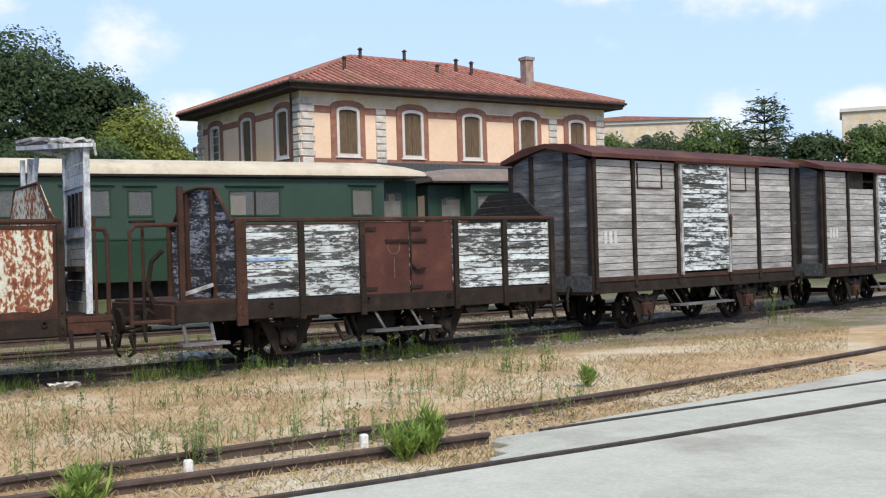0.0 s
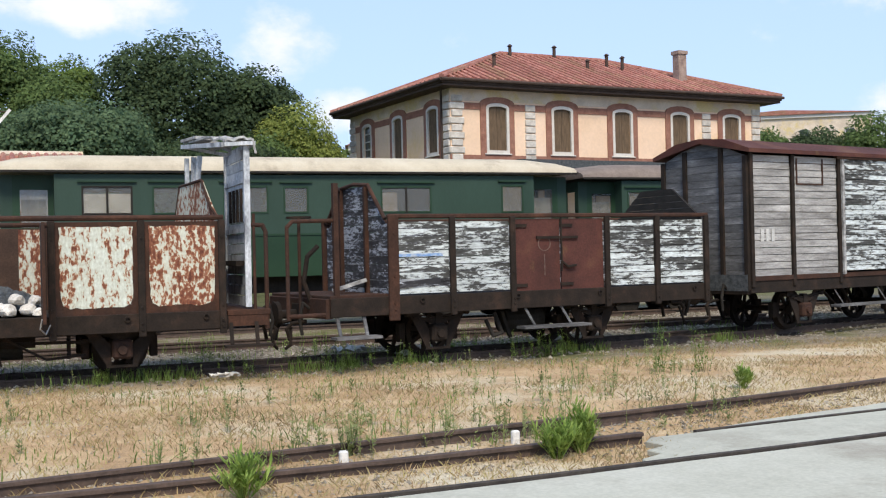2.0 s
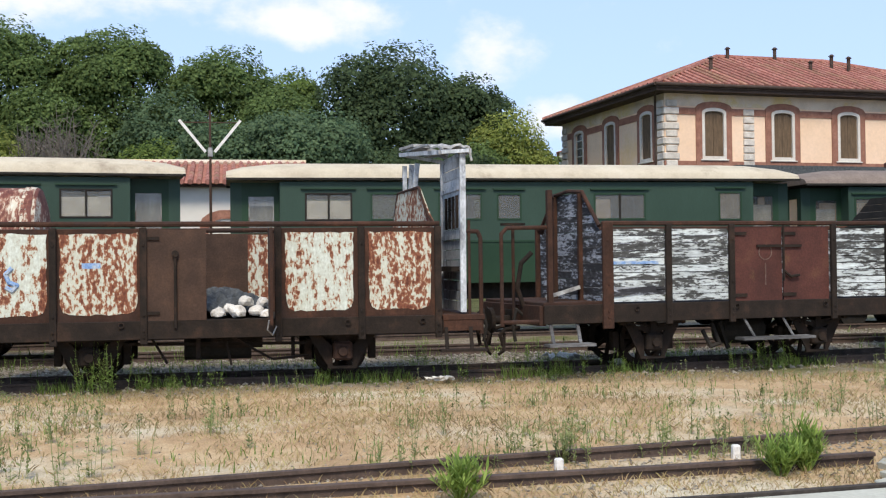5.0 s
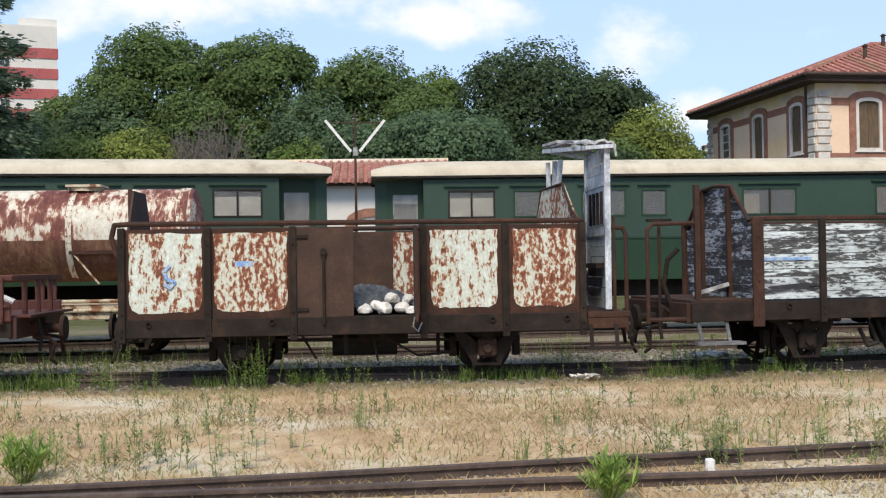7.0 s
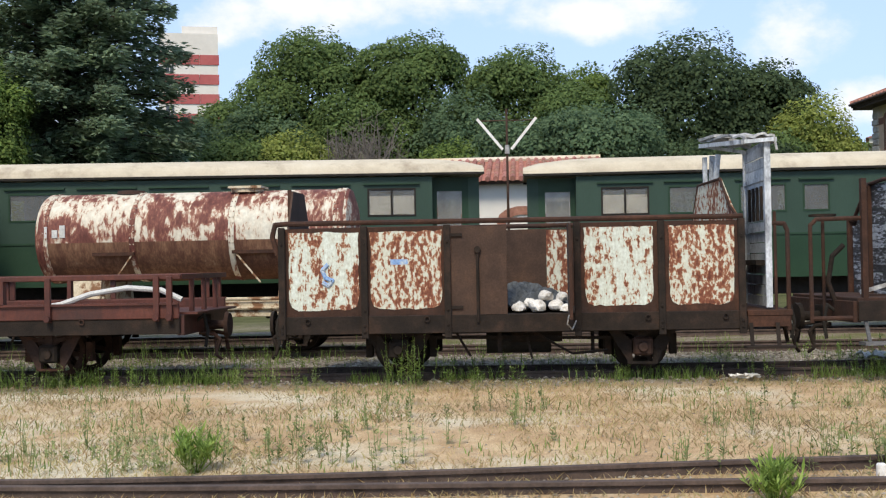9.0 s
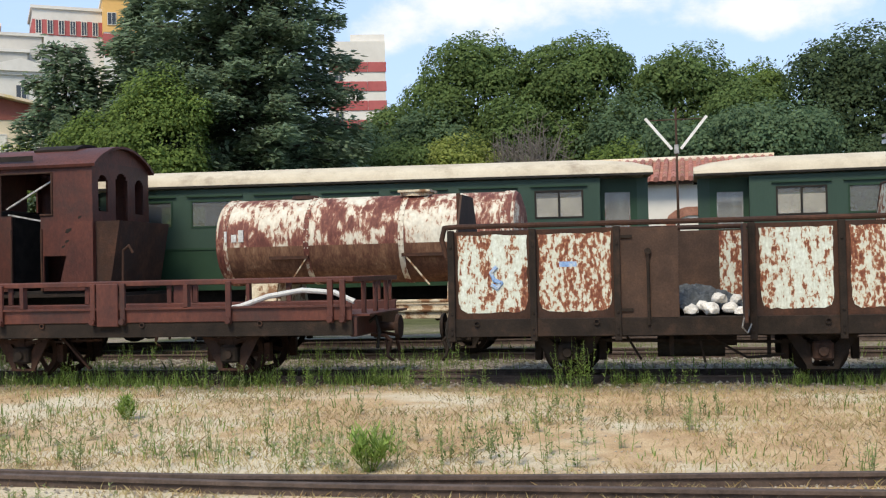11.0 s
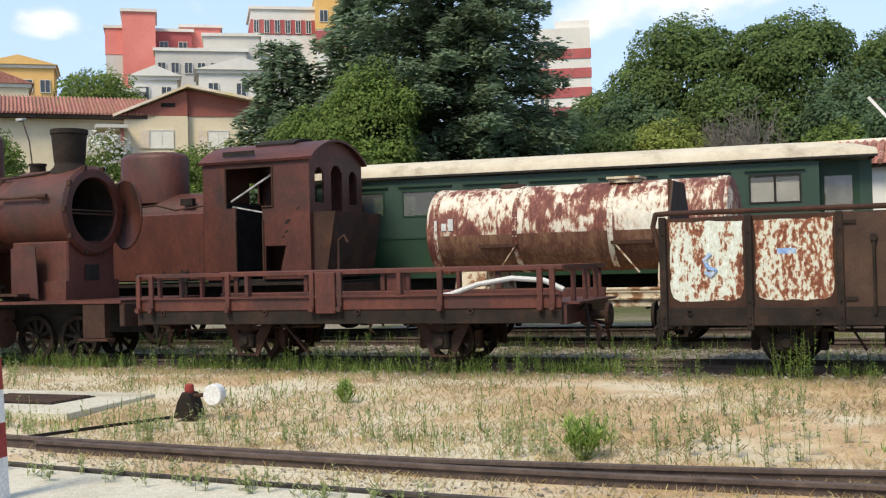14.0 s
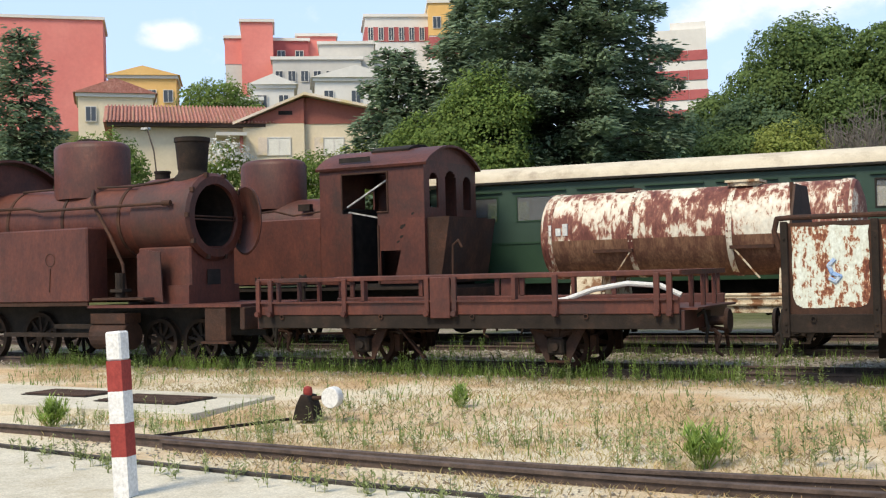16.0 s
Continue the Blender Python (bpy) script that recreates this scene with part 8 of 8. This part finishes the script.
# ---- grass, weeds, stones ----
def blades(spots, mat, name, label, seed):
    """Many thin upright blades: (x, y, z, height, width, lean)."""
    rng = np.random.default_rng(seed)
    S = np.array(spots)
    n = len(S)
    a = rng.uniform(0, 2 * np.pi, n)
    side = np.stack([np.cos(a), np.sin(a), np.zeros(n)], 1) * S[:, 4:5]
    b = rng.uniform(0, 2 * np.pi, n)
    lean = np.stack([np.cos(b), np.sin(b), np.zeros(n)], 1) * (S[:, 5] * S[:, 3])[:, None]
    p = S[:, :3]
    up = np.stack([np.zeros(n), np.zeros(n), S[:, 3]], 1)
    v = np.stack([p - side, p + side, p + up * 0.6 + lean * 0.4 + side * 0.7, p + up + lean, p + up * 0.6 + lean * 0.4 - side * 0.7], 1).reshape(-1, 3)
    me = bpy.data.meshes.new(name)
    me.from_pydata(v.tolist(), [], [tuple(range(5 * i, 5 * i + 5)) for i in range(n)])
    me.materials.append(mat)
    return tagged(new(name, me), label, "grass", kind="stuff")


def clear_of_paving(x, y):
    if y < height_on(RAIL_C, x) + 0.08:
        return False
    if x > 5.2 and y < height_on(RAIL_B, x) + min(0.8, 0.08 + 0.1 * (x - 5.6)) + 0.1:
        return False
    return not (-17.2 < x < -8.6 and 9.55 < y < 11.65)


rng = random.Random(11)
straw = []
for k in range(90000):
    y = 7.2 + 8.3 * rng.random() ** 0.9
    x = rng.uniform(-1.15, 1.15) * y
    if not clear_of_paving(x, y):
        continue
    d = noise.fractal(Vector((x * 0.42, y * 0.6, 3.0)), 1.0, 2.0, 4)
    if d < rng.uniform(-0.45, 0.15):
        continue
    straw.append((x, y, yard_relief(x, y) - 0.005, rng.uniform(0.02, 0.075), rng.uniform(0.003, 0.006), rng.uniform(0.5, 1.6)))
blades(straw, STRAW, "dry_grass", "short dry straw-coloured grass over the yard", 1)

green = []
for k in range(17000):
    which = rng.random()
    if which < 0.42:
        x = rng.uniform(-18, 12)
        y = track_y(x) - 0.475 - abs(rng.gauss(0.12, 0.16))
        hgt = rng.uniform(0.05, 0.22)
    elif which < 0.75:
        x = rng.uniform(-20, 14)
        y = rng.uniform(15.7, 22.6)
        hgt = rng.uniform(0.05, 0.25)
    else:
        y = rng.uniform(8.6, 15)
        x = rng.uniform(-1.2, 0.6) * y
        hgt = rng.uniform(0.03, 0.12)
    if not clear_of_paving(x, y) or noise.noise(Vector((x * 0.8, y * 0.9, 9))) < (0.05 if x > -4 else -0.12):
        continue
    green.append((x, y, yard_relief(x, y), hgt * (1.25 if x < -4 else 1.0), rng.uniform(0.004, 0.008), rng.uniform(0.1, 0.5)))
blades(green, WEED, "green_grass", "green grass tufts between and beside the rails", 2)


def weed_stalks(spots, mat, name, label, seed, leafy=1.0):
    """Thin upright stalks with small leaves up their length."""
    r = np.random.default_rng(seed)
    out, faces = [], []
    for x, y, z, h in spots:
        for s in range(int(r.integers(1, 5))):
            dx, dy = r.normal(0, 0.03, 2)
            lx, ly = r.normal(0, 0.1 * h, 2)
            top = np.array((x + dx + lx, y + dy + ly, z + h * r.uniform(0.65, 1.05)))
            foot = np.array((x + dx, y + dy, z - 0.01))
            a = r.uniform(0, 6.28)
            w = np.array((np.cos(a), np.sin(a), 0)) * 0.0035
            i = len(out)
            out += [foot - w, foot + w, top + w * 0.5, top - w * 0.5]
            faces.append((i, i + 1, i + 2, i + 3))
            for k in range(int((5 + 26 * h) * leafy)):
                f = r.uniform(0.12, 1.0)
                q = foot + (top - foot) * f
                b = r.uniform(0, 6.28)
                L = r.uniform(0.025, 0.06) * (1.25 - 0.6 * f)
                d = np.array((np.cos(b), np.sin(b), r.uniform(0.1, 0.9))) * L
                e = np.array((-np.sin(b), np.cos(b), 0)) * L * 0.22
                i = len(out)
                out += [q, q + d * 0.5 + e, q + d, q + d * 0.5 - e]
                faces.append((i, i + 1, i + 2, i + 3))
    me = bpy.data.meshes.new(name)
    me.from_pydata([tuple(map(float, v)) for v in out], [], faces)
    me.materials.append(mat)
    return tagged(new(name, me), label, "weeds", kind="stuff")


spots = []
for k in range(620):
    y = rng.choice((rng.uniform(8.5, 9.6), rng.uniform(8.6, 14.6), rng.uniform(8.6, 12.5)))
    x = rng.uniform(-1.15, 0.75) * y
    if clear_of_paving(x, y) and noise.noise(Vector((x * 0.5, y * 0.5, 21))) > -0.18:
        spots.append((x, y, yard_relief(x, y), rng.uniform(0.12, 0.42)))
for k in range(70):
    x = rng.uniform(-9.5, -2.8)
    spots.append((x, height_on(RAIL_C, x) - abs(rng.gauss(0, 0.25)), 0.03, rng.uniform(0.06, 0.2)))
weed_stalks(spots, WEED_DULL, "dull_weeds", "thin dull green weed stalks standing in the dry grass", 5)
spots = []
for k in range(680):
    x = rng.uniform(-17, 10)
    y = rng.choice((track_y(x) - 0.7 - abs(rng.gauss(0, 0.25)), rng.uniform(17, 19.6)))
    if noise.noise(Vector((x * 0.7, 3, 2))) > (0.0 if x > -4 else -0.35):
        spots.append((x, y, yard_relief(x, y), rng.uniform(0.15, 0.5)))
for x, y in ((7.95, 12.4), (8.4, 12.1), (16.6, 16.3), (16.8, 16.2), (-1.55, 15.0), (-1.75, 15.05), (-1.4, 14.95)):
    spots += [(x + rng.gauss(0, 0.06), y + rng.gauss(0, 0.06), 0.0, rng.uniform(0.4, 0.75)) for j in range(4)]
weed_stalks(spots, WEED, "green_weeds", "tall fresh green weeds along the wagon track", 6)


def bush(x, y, r, h, seed, label):
    t = thing("weed_bush", label, "bush", pose(x, y, yard_relief(x, y)), group="weed bushes")
    rr = np.random.default_rng(seed)
    st = B()
    v, f = [], []
    for k in range(34):
        a = rr.uniform(0, 6.28)
        e = rr.uniform(0.15, 1.0)
        tip = np.array((r * e * np.cos(a), r * e * np.sin(a), h * rr.uniform(0.6, 1.05) * (1.1 - 0.5 * e * e)))
        rod(st, (0.2 * tip[0], 0.2 * tip[1], 0), tip, 0.005, 0.002, 4)
        for j in range(17):
            q = tip * rr.uniform(0.3, 1.0)
            q[:2] = tip[:2] * (0.2 + 0.8 * q[2] / max(0.01, tip[2]))
            b = rr.uniform(0, 6.28)
            L = rr.uniform(0.04, 0.09)
            d = np.array((np.cos(b), np.sin(b), rr.uniform(0.3, 1.6))) * L
            e2 = np.array((-np.sin(b), np.cos(b), 0)) * L * 0.13
            i = len(v)
            v += [q, q + d * 0.5 + e2, q + d, q + d * 0.5 - e2]
            f.append((i, i + 1, i + 2, i + 3))
    part("stem", st, WEED_BRIGHT, t)
    me = bpy.data.meshes.new("leaves")
    me.from_pydata([tuple(map(float, p)) for p in v], [], f)
    me.materials.append(WEED_BRIGHT)
    lv = new("leaves", me)
    lv.parent = t


for i, (x, y, r, h) in enumerate(((-2.64, 8.76, 0.27, 0.33), (1.6, 7.55, 0.24, 0.27), (4.12, 7.84, 0.2, 0.3), (4.4, 7.98, 0.15, 0.34), (7.78, 10.45, 0.11, 0.22), (-9.86, 8.73, 0.16, 0.3), (-6.16, 11.32, 0.12, 0.2))):
    bush(x, y, r, h, 100 + i, "bright green leafy weed bush growing in the yard")


def scatter_stones(n, area, size, mat, name, label, seed):
    rr = np.random.default_rng(seed)
    oc = np.array([(1, 0, 0), (-1, 0, 0), (0, 1, 0), (0, -1, 0), (0, 0, 1), (0, 0, -0.6)], float)
    tri = np.array([(0, 2, 4), (2, 1, 4), (1, 3, 4), (3, 0, 4), (2, 0, 5), (1, 2, 5), (3, 1, 5), (0, 3, 5)])
    vs, fs = [], []
    for k in range(n):
        x, y = area(rr)
        if not clear_of_paving(x, y):
            continue
        s = size * rr.uniform(0.4, 1.25)
        a = rr.uniform(0, 6.28)
        rot = np.array([[np.cos(a), -np.sin(a), 0], [np.sin(a), np.cos(a), 0], [0, 0, 1]])
        p = (oc * rr.uniform(0.6, 1.2, (6, 1)) * np.array((1, 0.8, 0.6))) @ rot.T * s
        fs.append(tri + 6 * len(vs))
        vs.append(p + np.array((x, y, yard_relief(x, y) + s * 0.15)))
    me = bpy.data.meshes.new(name)
    me.from_pydata(np.concatenate(vs).tolist(), [], np.concatenate(fs).tolist())
    me.materials.append(mat)
    return tagged(new(name, me), label, "stones", kind="stuff")


PEBBLE = leaf_material("pale_ballast_stone", (0.16, 0.135, 0.105), (0.52, 0.48, 0.41))


def along_tracks(rr):
    x = rr.uniform(-20, 24)
    return x, (track_y(x) - 0.5 + rr.uniform(0.0, 6.5) if rr.random() < 0.8 else track_y(x) - 0.3 + rr.normal(0, 0.5))


def near_rails(rr):
    x = rr.uniform(-9, 12)
    return x, height_on(RAIL_A, x) - rr.uniform(-0.3, 1.4)


def over_yard(rr):
    y = rr.uniform(8.8, 15)
    return rr.uniform(-1.15, 1.15) * y, y


scatter_stones(27000, along_tracks, 0.045, PEBBLE, "ballast_stones", "pale stony ballast between the tracks", 8)
scatter_stones(5000, near_rails, 0.022, PEBBLE, "ballast_stones", "pale gravel beside the near rails", 9)
scatter_stones(7000, over_yard, 0.014, PEBBLE, "yard_gravel", "scattered pale gravel in the dry grass", 10)
